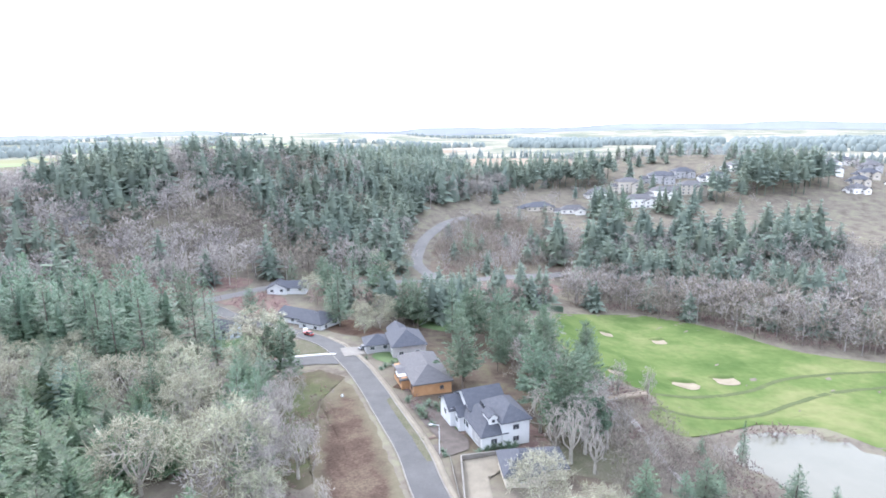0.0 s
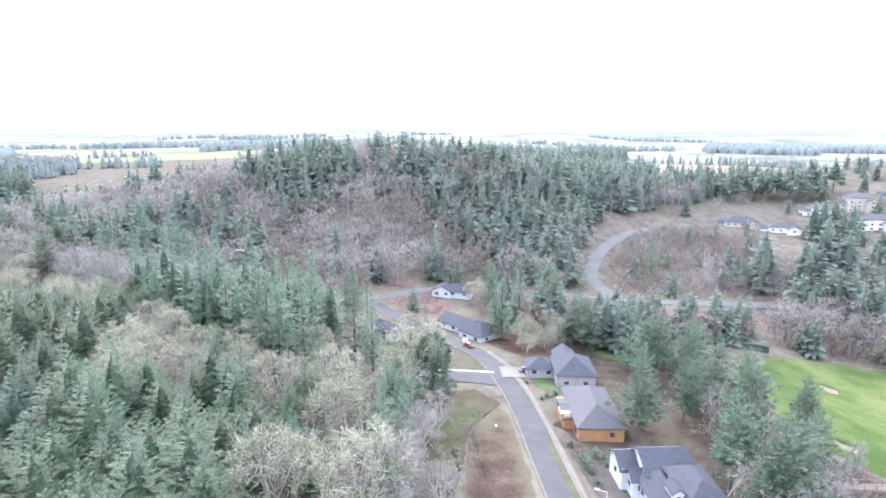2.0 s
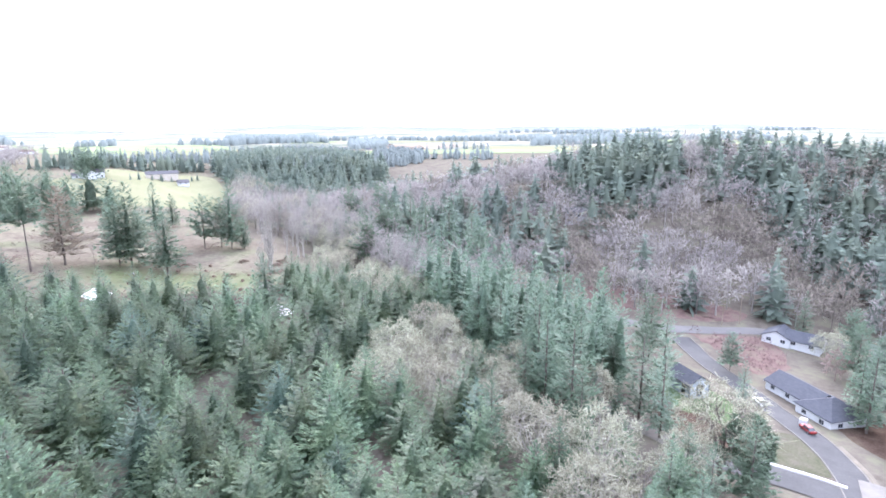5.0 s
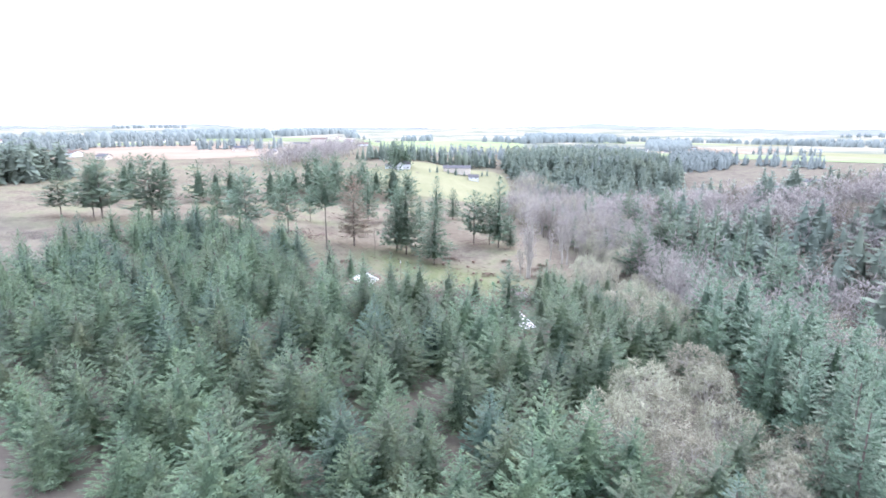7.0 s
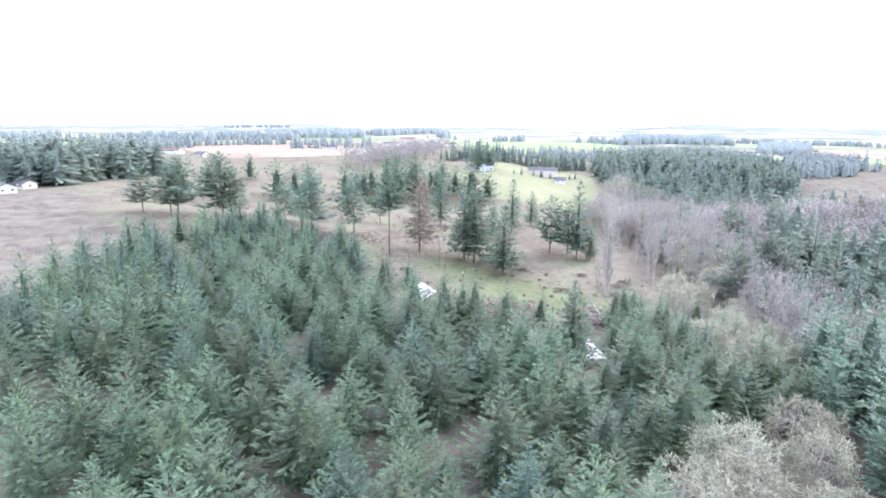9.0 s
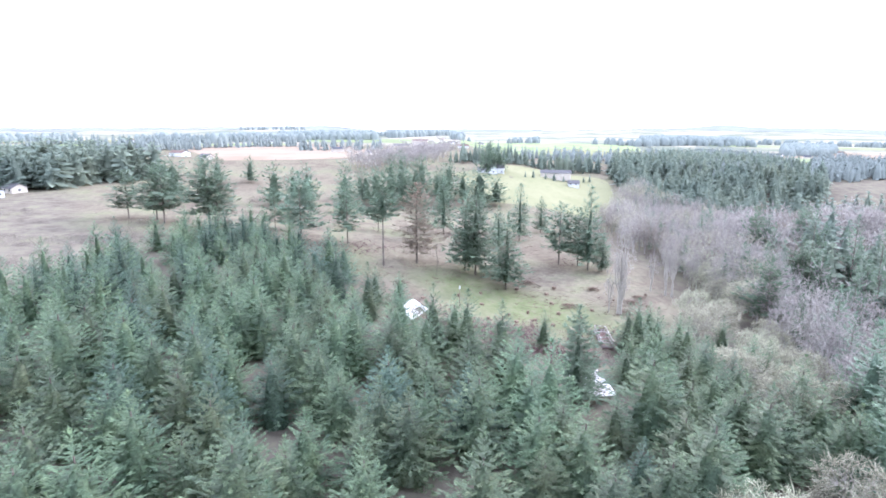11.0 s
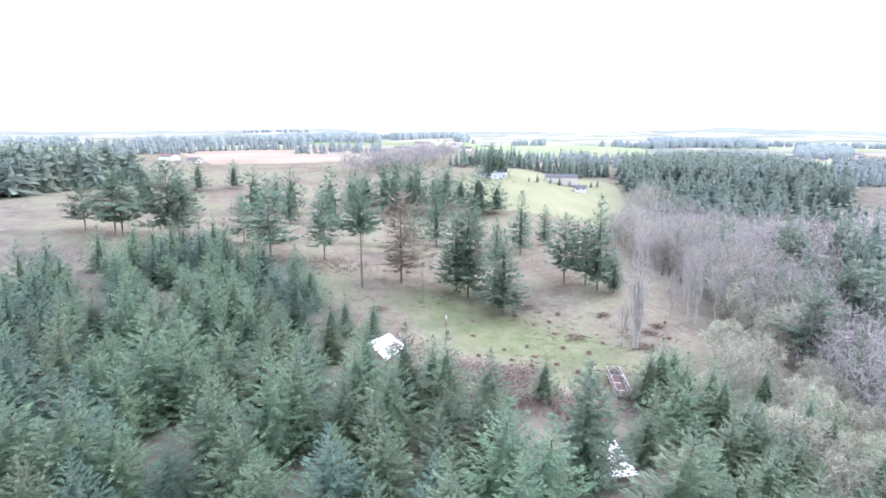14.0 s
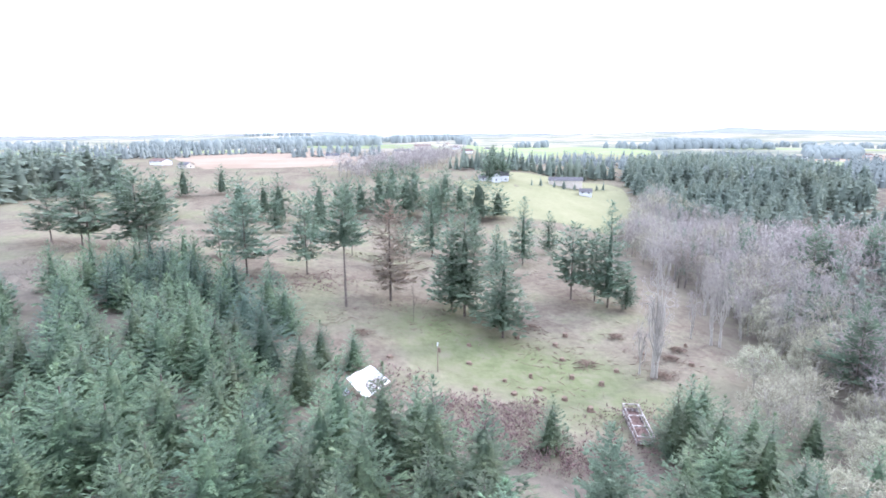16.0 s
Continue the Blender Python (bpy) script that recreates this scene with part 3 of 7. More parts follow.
patch("ground_patch", [(26, 104), (40, 100), (46, 112), (44, 132), (36, 148), (26, 150), (22, 136), (24, 118)], 0.14, M_ROUGHGRASS, "grassy slope between the houses and the stream", "grass", wob=0.3)
patch("ground_patch", [(-6, 119), (6, 134), (14, 136), (22, 126), (24, 112), (18, 108), (20, 122), (8, 130)], 0.05, M_REDBANK, "reddish-brown soil beside the white house", "soil", wob=0.2)
patch("ground_patch", [(0, 286), (30, 293), (60, 308), (64, 298), (36, 280), (4, 274), (-30, 276), (-34, 284)], 0.12, M_REDBANK, "reddish-brown bank below the upper road", "bank", wob=0.3)

# ---------------------------------------------------------------- tree shapes
RNG = np.random.default_rng(11)


def fronds(base, az, length, rise, width, segs, rng, tip0=0.0):
    """Flat drooping sprays of needles with a toothed outline. All arguments are arrays of one length."""
    n = len(az)
    t = np.linspace(0, 1, segs + 1)
    dirn = np.stack([np.cos(az), np.sin(az)], 1)
    side = np.stack([-dirn[:, 1], dirn[:, 0]], 1)
    out = length[:, None] * t
    spine = np.empty((n, segs + 1, 4))
    spine[..., :2] = base[:, None, :2] + dirn[:, None, :] * out[..., None]
    spine[..., 2] = base[:, None, 2] + rise[:, None] * t + length[:, None] * (0.34 * t ** 2.5 - 0.12 * t)
    spine[..., 3] = tip0 + (1 - tip0) * t
    tm = (np.arange(segs) + 0.85) / segs
    prof = np.sin(np.clip(tm * 0.86 + 0.16, 0, 1) * math.pi) ** 0.7
    lat = width[:, None] * prof * (0.75 + 0.5 * rng.random((n, segs)))
    tips = np.empty((n, segs, 2, 4))
    tips[..., 3] = (tip0 + (1 - tip0) * tm)[None, :, None]
    for k, s in enumerate((-1, 1)):
        tips[:, :, k, :2] = base[:, None, :2] + dirn[:, None, :] * (length[:, None] * (tm + 0.12))[..., None] + side[:, None, :] * (s * lat)[..., None]
        tips[:, :, k, 2] = base[:, None, 2] + (rise[:, None] * tm) - lat * (0.05 + 0.3 * rng.random((n, segs))) + length[:, None] * (0.34 * (tm + 0.1) ** 2.5 - 0.12 * tm)
    v = np.concatenate([spine, tips.reshape(n, 2 * segs, 4)], 1)
    c = v.shape[1]
    tri = []
    for k in range(segs):
        tri += [(k, k + 1, segs + 1 + 2 * k), (k, segs + 2 + 2 * k, k + 1)]
    tri = np.array(tri)[None] + (np.arange(n) * c)[:, None, None]
    return v.reshape(-1, 4), tri.reshape(-1, 3)


def cone_core(h0, h1, r, sides, rng, tone=0.1):
    """The dense inside of a crown, ragged at its foot and half way up."""
    # a low tone darkens the core, standing for shade inside the crown
    a = np.arange(sides) * 2 * math.pi / sides
    rings = []
    for f, z in ((0.9, h0), (0.66, h0 + 0.45 * (h1 - h0))):
        rad = r * f * (0.7 + 0.6 * rng.random(sides))
        rings.append(np.stack([rad * np.cos(a), rad * np.sin(a), z + (h1 - h0) * 0.1 * rng.normal(size=sides), np.full(sides, tone)], 1))
    v = np.vstack(rings + [[[0, 0, h1, tone + 0.1]]])
    j = np.arange(sides)
    jn = (j + 1) % sides
    return v, np.concatenate([np.stack([j, jn, sides + jn], 1), np.stack([j, sides + jn, sides + j], 1), np.stack([sides + j, sides + jn, np.full(sides, 2 * sides)], 1)])


def needle_twigs(base, direction, length, width, droop, tip0, rng):
    """Side twigs of a branch: flat narrow kites that lie in the spray and turn up a little at the end."""
    n = len(base)
    side = np.cross(direction, np.array([0.0, 0.0, 1.0]) + rng.normal(0, 0.35, (n, 3)))
    side /= np.linalg.norm(side, axis=1)[:, None] + 1e-9
    v = np.empty((n, 4, 4))
    mid = base + direction * (0.42 * length)[:, None]
    mid[:, 2] -= droop * length
    v[:, 0, :3] = base
    v[:, 1, :3] = mid - side * width[:, None]
    v[:, 2, :3] = mid + side * width[:, None]
    v[:, 3, :3] = base + direction * length[:, None]
    v[:, 0, 3], v[:, 1, 3], v[:, 2, 3], v[:, 3, 3] = tip0 * 0.6, tip0, tip0, np.minimum(1.0, tip0 + 0.35)
    k = np.arange(n)[:, None] * 4
    return v.reshape(-1, 4), np.concatenate([k + [0, 1, 3], k + [0, 3, 2]])


def fir_crown(h, r, rng, whorls=20, per=7, low=0.05, shape=0.8, droop=0.10, gaps=0.0, ragged=0.12, core=0.6, sides=5, width=0.14, lift=0.30, twig=1.0):
    """Crown of a conifer of height h and radius r: whorls of branches, longer downwards, each with flat side twigs."""
    zs, az, ln, rs = [], [], [], []
    for k in range(whorls):
        f = ((k + 0.3) / whorls) ** 0.92             # 0 at the foot of the crown
        reach = r * (1 - f) ** shape * (1 - 0.35 * max(0, 0.16 - f) / 0.16)
        m = max(4, int(per * (0.55 + 0.45 * (1 - f))))
        lop = rng.random() * 6.3
        for q in range(m):
            if rng.random() < gaps:
                continue
            a = 2 * math.pi * (q + rng.random() * 0.7) / m + k * 2.4
            zs.append(h * (low + (0.985 - low) * f) + rng.normal(0, 0.25 / whorls) * h)
            az.append(a)
            L = max(0.22, reach * (1 + rng.normal(0, ragged)) * (1 + 0.5 * ragged * math.cos(a - lop)))
            ln.append(L)
            rs.append(L * (0.75 * f ** 2 + 0.1 * f - droop + rng.normal(0, 0.05)))
    zs, az, ln, rs = map(np.array, (zs, az, ln, rs))
    n = len(zs)
    base = np.stack([np.zeros_like(zs), np.zeros_like(zs), zs], 1)
    out = np.stack([np.cos(az), np.sin(az), 0 * az], 1)
    bend = lambda f0: rs * f0 + ln * (lift * f0 ** 2.4 - 0.14 * f0)
    pieces = [fronds(base, az, ln, rs, ln * 0.07 + 0.05, 2, rng, 0.15)]
    for k in range(sides):
        for s in (-1, 1):
            f0 = 0.22 + 0.74 * (k + rng.random(n)) / sides
            b = base + out * (ln * f0)[:, None]
            b[:, 2] += bend(f0)
            t = az + s * rng.uniform(0.45, 0.95, n)
            d = np.stack([np.cos(t), np.sin(t), rs / ln * 0.5 + rng.normal(0.05, 0.20, n)], 1)
            L = np.maximum(0.16 * twig, twig * ln * rng.uniform(0.30, 0.46, n) * (1.15 - 0.55 * f0))
            pieces.append(needle_twigs(b, d, L, L * width + 0.012, 0.06, 0.12 + 0.6 * f0.mean(), rng))
    f0 = np.full(n, 0.86)                            # the end of each branch points up and out
    b = base + out * (ln * f0)[:, None]
    b[:, 2] += bend(f0)
    d = out + np.stack([0 * az, 0 * az, rng.uniform(0.15, 0.6, n)], 1)
    pieces.append(needle_twigs(b, d, np.maximum(0.2, ln * 0.26), ln * 0.045 + 0.015, 0.0, 0.75, rng))
    rings, m = 5, 9                                  # old needles round the stem, toned darker for the shade between branches
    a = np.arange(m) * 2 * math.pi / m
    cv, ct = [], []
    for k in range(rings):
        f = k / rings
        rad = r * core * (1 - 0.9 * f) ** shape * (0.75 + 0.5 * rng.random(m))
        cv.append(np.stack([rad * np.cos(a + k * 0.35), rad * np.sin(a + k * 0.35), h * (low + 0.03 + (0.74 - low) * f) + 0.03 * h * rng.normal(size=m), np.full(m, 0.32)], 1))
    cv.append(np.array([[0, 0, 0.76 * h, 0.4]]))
    j = np.arange(m)
    for k in range(rings - 1):
        ct += [np.stack([k * m + j, k * m + (j + 1) % m, (k + 1) * m + (j + 1) % m], 1), np.stack([k * m + j, (k + 1) * m + (j + 1) % m, (k + 1) * m + j], 1)]
    ct.append(np.stack([(rings - 1) * m + j, (rings - 1) * m + (j + 1) % m, np.full(m, rings * m)], 1))
    if core:
        pieces.append((np.vstack(cv), np.concatenate(ct)))
    q = 5                                            # the leader
    a = np.arange(q) * 6.3 / q
    pieces.append(needle_twigs(np.tile([0, 0, 0.945 * h], (q, 1)), np.stack([0.22 * np.cos(a), 0.22 * np.sin(a), 0 * a + 1], 1), np.full(q, 0.055 * h), np.full(q, 0.006 * h), 0.0, 0.8, rng))
    return join_arrays(pieces)


def tier_fir(h, r, rng, tiers=12, sides=8, low=0.06, shape=0.62, ragged=0.2):
    """Conifer seen from afar: whorls of single drooping boughs round a ragged core, darkened in colour as if shaded."""
    zs, az, ln = [], [], []
    for k in range(tiers):
        f = (k + 0.2) / tiers
        m = max(4, round(sides * (1 - 0.5 * f)))
        for q in range(m):
            zs.append(h * (low + (1 - low) * f) + rng.normal(0, 0.02) * h)
            az.append(2 * math.pi * (q + rng.random() * 0.8) / m + 2.4 * k)
            ln.append(r * (1 - f) ** shape * max(0.4, 1 + rng.normal(0, ragged)))
    zs, az, ln = map(np.array, (zs, az, ln))
    n = len(zs)
    base = np.stack([0.12 * ln * np.cos(az), 0.12 * ln * np.sin(az), zs + 0.18 * ln], 1)
    d = np.stack([np.cos(az), np.sin(az), rng.normal(-0.22, 0.12, n) + 0.5 * (zs / h) ** 2], 1)
    boughs = needle_twigs(base, d, ln, 0.20 * ln + 0.05 * r, 0.0, 0.5, rng)
    top = needle_twigs(np.tile([0, 0, 0.9 * h], (4, 1)), np.stack([0.3 * np.cos(np.arange(4) * 1.57), 0.3 * np.sin(np.arange(4) * 1.57), np.ones(4)], 1), np.full(4, 0.1 * h), np.full(4, 0.012 * h), 0.0, 0.6, rng)
    return join_arrays([boughs, top, cone_core(h * (low + 0.02), h * 0.93, r * 0.6, 6, rng, 0.35)])


def limb(p, q, r0, r1, sides=4, bend=0.0, segs=2, rng=RNG):
    """A tapered branch from p to q."""
    p, q = np.array(p, float), np.array(q, float)
    d = q - p
    u = np.cross(d, [0.3, 0.5, 0.81])
    u /= np.linalg.norm(u) + 1e-9
    w = np.cross(d, u)
    w /= np.linalg.norm(w) + 1e-9
    a = np.arange(sides) * 2 * math.pi / sides
    off = u * rng.normal(0, 1) + w * rng.normal(0, 1)
    vs = []
    for k in range(segs + 1):
        t = k / segs
        c = p + d * t + off * bend * np.linalg.norm(d) * math.sin(t * math.pi)
        vs.append(c + (r0 + (r1 - r0) * t) * (np.cos(a)[:, None] * u + np.sin(a)[:, None] * w))
    v = np.vstack(vs)
    j = np.arange(sides)
    t = []
    for k in range(segs):
        b = k * sides
        t += [np.stack([b + j, b + (j + 1) % sides, b + sides + (j + 1) % sides], 1), np.stack([b + j, b + sides + (j + 1) % sides, b + sides + j], 1)]
    return v, np.concatenate(t)


def slivers(base, direction, length, width, rng):
    """Thin twigs: one narrow triangle each, turned at random about its own line."""
    n = len(base)
    r = rng.normal(size=(n, 3))
    s = np.cross(direction, r)
    s /= np.linalg.norm(s, axis=1)[:, None] + 1e-9
    v = np.zeros((n, 3, 4))
    v[:, 0, :3] = base - s * width[:, None]
    v[:, 1, :3] = base + s * width[:, None]
    v[:, 2, :3] = base + direction * length[:, None]
    v[:, 2, 3] = 1
    return v.reshape(-1, 4), np.arange(3 * n).reshape(n, 3)


def branching(h, r, rng, mains=7, subs=5, ends=4, per=9, upright=0.0, twig=0.9, wide=0.045):
    """Bare slender tree: trunk and limbs as one array pair, twigs as another."""
    limbs, tips, dirs = [limb((0, 0, -0.8), (0, 0, h * 0.5), 0.011 * h, 0.007 * h, 6), limb((0, 0, h * 0.5), (0.02 * h, 0, h * 0.88), 0.007 * h, 0.002 * h, 5)], [], []
    for k in range(mains):
        az = 2 * math.pi * (k + rng.random() * 0.7) / mains
        el = rng.uniform(0.5, 1.15) + upright
        z0 = h * (0.18 + 0.6 * k / mains)
        reach = 1.15 - 0.75 * k / mains
        d = np.array([math.cos(az) * math.cos(el) * r, math.sin(az) * math.cos(el) * r, math.sin(el) * h * 0.3]) * reach
        p0 = np.array([0, 0, z0])
        p1 = p0 + d
        limbs.append(limb(p0, p1, 0.004 * h, 0.0015 * h, 4, 0.08, 2, rng))
        for s in range(subs):
            b = p0 + (p1 - p0) * rng.uniform(0.35, 1.0)
            az2, el2 = az + rng.normal(0, 0.9), rng.uniform(0.2, 1.2) + upright * 0.5
            e2 = b + np.array([math.cos(az2) * math.cos(el2) * r * 0.4, math.sin(az2) * math.cos(el2) * r * 0.4, math.sin(el2) * h * 0.16]) * reach
            limbs.append(limb(b, e2, 0.002 * h, 0.0008 * h, 3, 0.1, 1, rng))
            for m in range(ends):
                g = b + (e2 - b) * rng.uniform(0.3, 1.0)
                w = (e2 - b) / (np.linalg.norm(e2 - b) + 1e-9) * 0.7 + rng.normal(0, 0.6, (per, 3)) + np.array([0, 0, 0.35])
                tips.append(g + rng.normal(0, 0.04 * r, (per, 3)))
                dirs.append(w / np.linalg.norm(w, axis=1)[:, None])
    tips, dirs = np.vstack(tips), np.vstack(dirs)
    n = len(tips)
    return join_arrays(limbs), slivers(tips, dirs, twig * (0.5 + rng.random(n)) * r / 5, np.full(n, wide * r / 6), rng)


def oak(h, r, rng, clumps=56, per=54, wide=0.0108, ragged=0.15):
    """Bare round-headed tree: crooked limbs, and domes of fine twigs at their ends."""
    mid = np.array([0, 0, 0.57 * h])
    axes = np.array([r, r, 0.43 * h])
    fork = np.array([0, 0, 0.22 * h])
    limbs = [limb((0, 0, -0.8), fork, 0.030 * h, 0.020 * h, 7)]
    k = np.arange(clumps)
    zz = 1 - (k + 0.5) / clumps * 1.5
    a = k * 2.39996 + rng.random()
    nrm = np.stack([np.sqrt(1 - zz ** 2) * np.cos(a), np.sqrt(1 - zz ** 2) * np.sin(a), zz], 1) + rng.normal(0, 0.12, (clumps, 3))
    nrm /= np.linalg.norm(nrm, axis=1)[:, None]
    c = mid + axes * nrm * np.clip(0.74 + rng.normal(0, ragged, clumps), 0.35, 0.92)[:, None]
    mains = 9
    ma = np.arange(mains) * 2 * math.pi / mains + rng.normal(0, 0.25, mains)
    mn = np.stack([np.cos(ma), np.sin(ma), rng.uniform(-0.15, 1.1, mains)], 1)
    mn /= np.linalg.norm(mn, axis=1)[:, None]
    me = mid + axes * mn * 0.42
    for q in me:
        limbs.append(limb(fork + (0, 0, 0.06 * h * rng.normal()), q, 0.012 * h, 0.007 * h, 5, 0.12, 3, rng))
    tips, dirs, lens = [], [], []
    cr = 0.25 * r
    for i in range(clumps):
        q = me[np.argmin(np.linalg.norm(me - c[i], axis=1))]
        limbs.append(limb(q, c[i], 0.006 * h, 0.0022 * h, 3, 0.12, 2, rng))
        size = cr * rng.uniform(0.75, 1.25)
        d = nrm[i] * 0.55 + rng.normal(0, 0.62, (per, 3)) + np.array([0, 0, 0.12])
        d /= np.linalg.norm(d, axis=1)[:, None]
        tips.append(c[i] + d * (size * (0.25 + 0.55 * rng.random(per)))[:, None])
        dirs.append(d * 0.5 + rng.normal(0, 0.6, (per, 3)))
        lens.append(size * rng.uniform(0.3, 0.75, per))
    tips, dirs, lens = np.vstack(tips), np.vstack(dirs), np.concatenate(lens)
    return join_arrays(limbs), slivers(tips, dirs, lens, np.full(len(tips), wide * r), rng)


def plume(h, r, n, rng, low=0.16, wide=0.019):
    """Far bare tree: a stem, limbs, and rounded clumps of short twigs at their ends, joined later into woods."""
    clumps = max(7, n // 15)
    k = np.arange(clumps)
    zz = 1 - (k + 0.5) / clumps * 1.45
    a = k * 2.39996 + rng.random() * 6.3
    c = np.stack([np.sqrt(1 - zz ** 2) * np.cos(a), np.sqrt(1 - zz ** 2) * np.sin(a), zz], 1) + rng.normal(0, 0.14, (clumps, 3))
    mid, half = h * (0.42 + 0.5 * low), h * (0.58 - 0.5 * low)
    axes = np.array([r, r, half])
    heart = np.array([0, 0, mid]) + c * axes * rng.uniform(0.55, 0.80, clumps)[:, None]
    i = np.repeat(k, n // clumps)
    m = len(i)
    d = rng.normal(size=(m, 3))
    d /= np.linalg.norm(d, axis=1)[:, None]
    b = heart[i] + d * r * (0.24 * rng.random(m) ** 0.5)[:, None]
    w = d * 0.7 + c[i] * 0.35 + rng.normal(0, 0.45, (m, 3)) + np.array([0, 0, 0.25])
    w /= np.linalg.norm(w, axis=1)[:, None]
    pieces = [slivers(b, w, r * rng.uniform(0.14, 0.30, m), np.full(m, wide * r), rng)]
    fork = np.array([0, 0, h * (low + 0.16)])
    stems = [] if n < 60 else [limb((0, 0, -0.5), fork, 0.017 * h, 0.012 * h, 4, 0, 1, rng), limb(fork, (0, 0, h * 0.7), 0.011 * h, 0.004 * h, 3, 0.03, 1, rng)]
    if n > 60:
        stems += [limb(fork + (0, 0, rng.random() * 0.2 * h), heart[q], 0.006 * h, 0.002 * h, 3, 0.08, 1, rng) for q in range(0, clumps, 2)]
    pieces += [(np.column_stack([v, np.full(len(v), 0.5)]), t) for v, t in stems]
    return join_arrays(pieces)


def trunk_mesh(name, h, r, material, sides=7):
    v, t = limb((0, 0, -1.0), (0, 0, h), r, r * 0.25, sides, 0.0, 3)
    return raw_mesh(name, v, t, material, True)


def scatter(poly, step, rng, jitter=0.42):
    """Places on an uneven grid inside a polygon."""
    p = np.array(poly)
    x0, y0 = p.min(0)
    x1, y1 = p.max(0)
    gx, gy = np.meshgrid(np.arange(x0, x1, step), np.arange(y0, y1, step * 0.88))
    gx = gx + (np.arange(gx.shape[0])[:, None] % 2) * step / 2
    pts = np.stack([gx.ravel(), gy.ravel()], 1) + rng.uniform(-jitter, jitter, (gx.size, 2)) * step
    return pts[inside(poly, pts[:, 0], pts[:, 1])]


def planted(shapes, pts, sizes, rng, keep=None, sink=0.3):
    """Joins many turned and scaled copies of array shapes into one array pair."""
    vs, ts, k = [], [], 0
    zz = gz(pts[:, 0], pts[:, 1])
    pick = rng.integers(0, len(shapes), len(pts))
    turn = rng.random(len(pts)) * 2 * math.pi
    for i in range(len(pts)):
        v, t = shapes[pick[i]]
        c, s = math.cos(turn[i]), math.sin(turn[i])
        w = v[:, :3] * sizes[i]
        fat = 0.85 + 0.3 * ((i * 0.618) % 1)
        w[:, :2] *= fat
        cols = [w[:, 0] * c - w[:, 1] * s + pts[i, 0], w[:, 0] * s + w[:, 1] * c + pts[i, 1], w[:, 2] + zz[i] - sink]
        vs.append(np.stack(cols + [v[:, 3]] if v.shape[1] == 4 else cols, 1))
        ts.append(t + k)
        k += len(v)
    return np.concatenate(vs), np.concatenate(ts)


def woods(name, shapes, pts, sizes, material, label, category, rng):
    v, t = planted(shapes, pts, sizes, rng)
    return tagged(new(name, raw_mesh(name, v, t, material)), label, category, kind="stuff")


def ragged_edge(pts, size, rng):
    """Thins places by a patchy noise, so that a wood has bays and gaps."""
    keep = np.array([noise.noise((x / size, y / size, 0.37)) for x, y in pts]) + rng.normal(0, 0.12, len(pts)) > -0.45
    return pts[keep]


def clear_of(pts, lines, gap):
    """Drops places nearer than gap to any of the lines."""
    ok = np.ones(len(pts), bool)
    for ln in lines:
        q = smooth_line(ln, 3.0)
        ok &= np.min(np.hypot(pts[:, None, 0] - q[None, :, 0], pts[:, None, 1] - q[None, :, 1]), axis=1) > gap
    return pts[ok]


def tree_kinds(name, count, make, leaf, bark, stem_h, stem_r):
    """Some variants of a tree: trunk at the top, crown as its part."""
    kinds = []
    for k in range(count):
        rng = np.random.default_rng(100 * count + k)
        v, t = make(rng)
        kinds.append((raw_mesh("crown", v, t, leaf), trunk_mesh("trunk", stem_h * 0.84, stem_r, bark)))
    return kinds


def plant(name, kinds, k, x, y, scale, turn, label, category="tree", group="", wide=1.0, sink=0.2):
    crown_me, trunk_me = kinds[k % len(kinds)]
    root = new(name)
    root.empty_display_size = 0.5
    root.matrix_basis = Matrix.Translation((x, y, float(gz(x, y)) - sink)) @ Matrix.Rotation(turn, 4, "Z") @ Matrix.Diagonal((scale * wide, scale * wide, scale, 1))
    tr, cr = new("trunk", trunk_me), new("crown", crown_me)
    tr.parent = cr.parent = root
    return tagged(root, label, category, group)


# unit trees, 10 m high
FIRS = tree_kinds("fir", 7, lambda g: fir_crown(10, 3.3 + g.uniform(-0.25, 0.3), g, 22, 9, 0.02, 0.92, 0.02, 0, 0.08, 0.36, 5, 0.12, 0.30, 0.62), M_FIR, M_BARK, 9.5, 0.16)
BLUEFIRS = tree_kinds("fir", 5, lambda g: fir_crown(10, 3.3 + g.uniform(-0.25, 0.3), g, 22, 9, 0.02, 0.94, 0.0, 0, 0.08, 0.36, 5, 0.12, 0.30, 0.62), M_FIRB, M_BARK, 9.5, 0.16)
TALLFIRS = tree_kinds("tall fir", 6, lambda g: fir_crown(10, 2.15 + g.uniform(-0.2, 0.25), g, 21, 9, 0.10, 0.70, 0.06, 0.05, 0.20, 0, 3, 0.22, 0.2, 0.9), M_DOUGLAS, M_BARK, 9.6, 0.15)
MEADOWFIRS = tree_kinds("meadow fir", 4, lambda g: fir_crown(10, 2.6 + g.uniform(-0.2, 0.3), g, 30, 9, 0.12, 0.66, 0.16, 0.08, 0.22, 0.14, 4, 0.22, 0.2, 0.85), M_PINE, M_BARK, 9.6, 0.12)
PINES = tree_kinds("pine", 6, lambda g: fir_crown(10, 2.6 + g.uniform(-0.2, 0.35), g, 24, 9, 0.24, 0.50, 0.12, 0.16, 0.32, 0, 4, 0.25, 0.25, 0.9), M_PINE, M_BARK, 9.6, 0.12)
HIGHPINES = tree_kinds("high pine", 1, lambda g: fir_crown(10, 2.1, g, 18, 9, 0.52, 0.40, 0.05, 0.10, 0.28, 0.2, 6, 0.2, 0.25, 0.85), M_PINE, M_BARK, 9.6, 0.13)
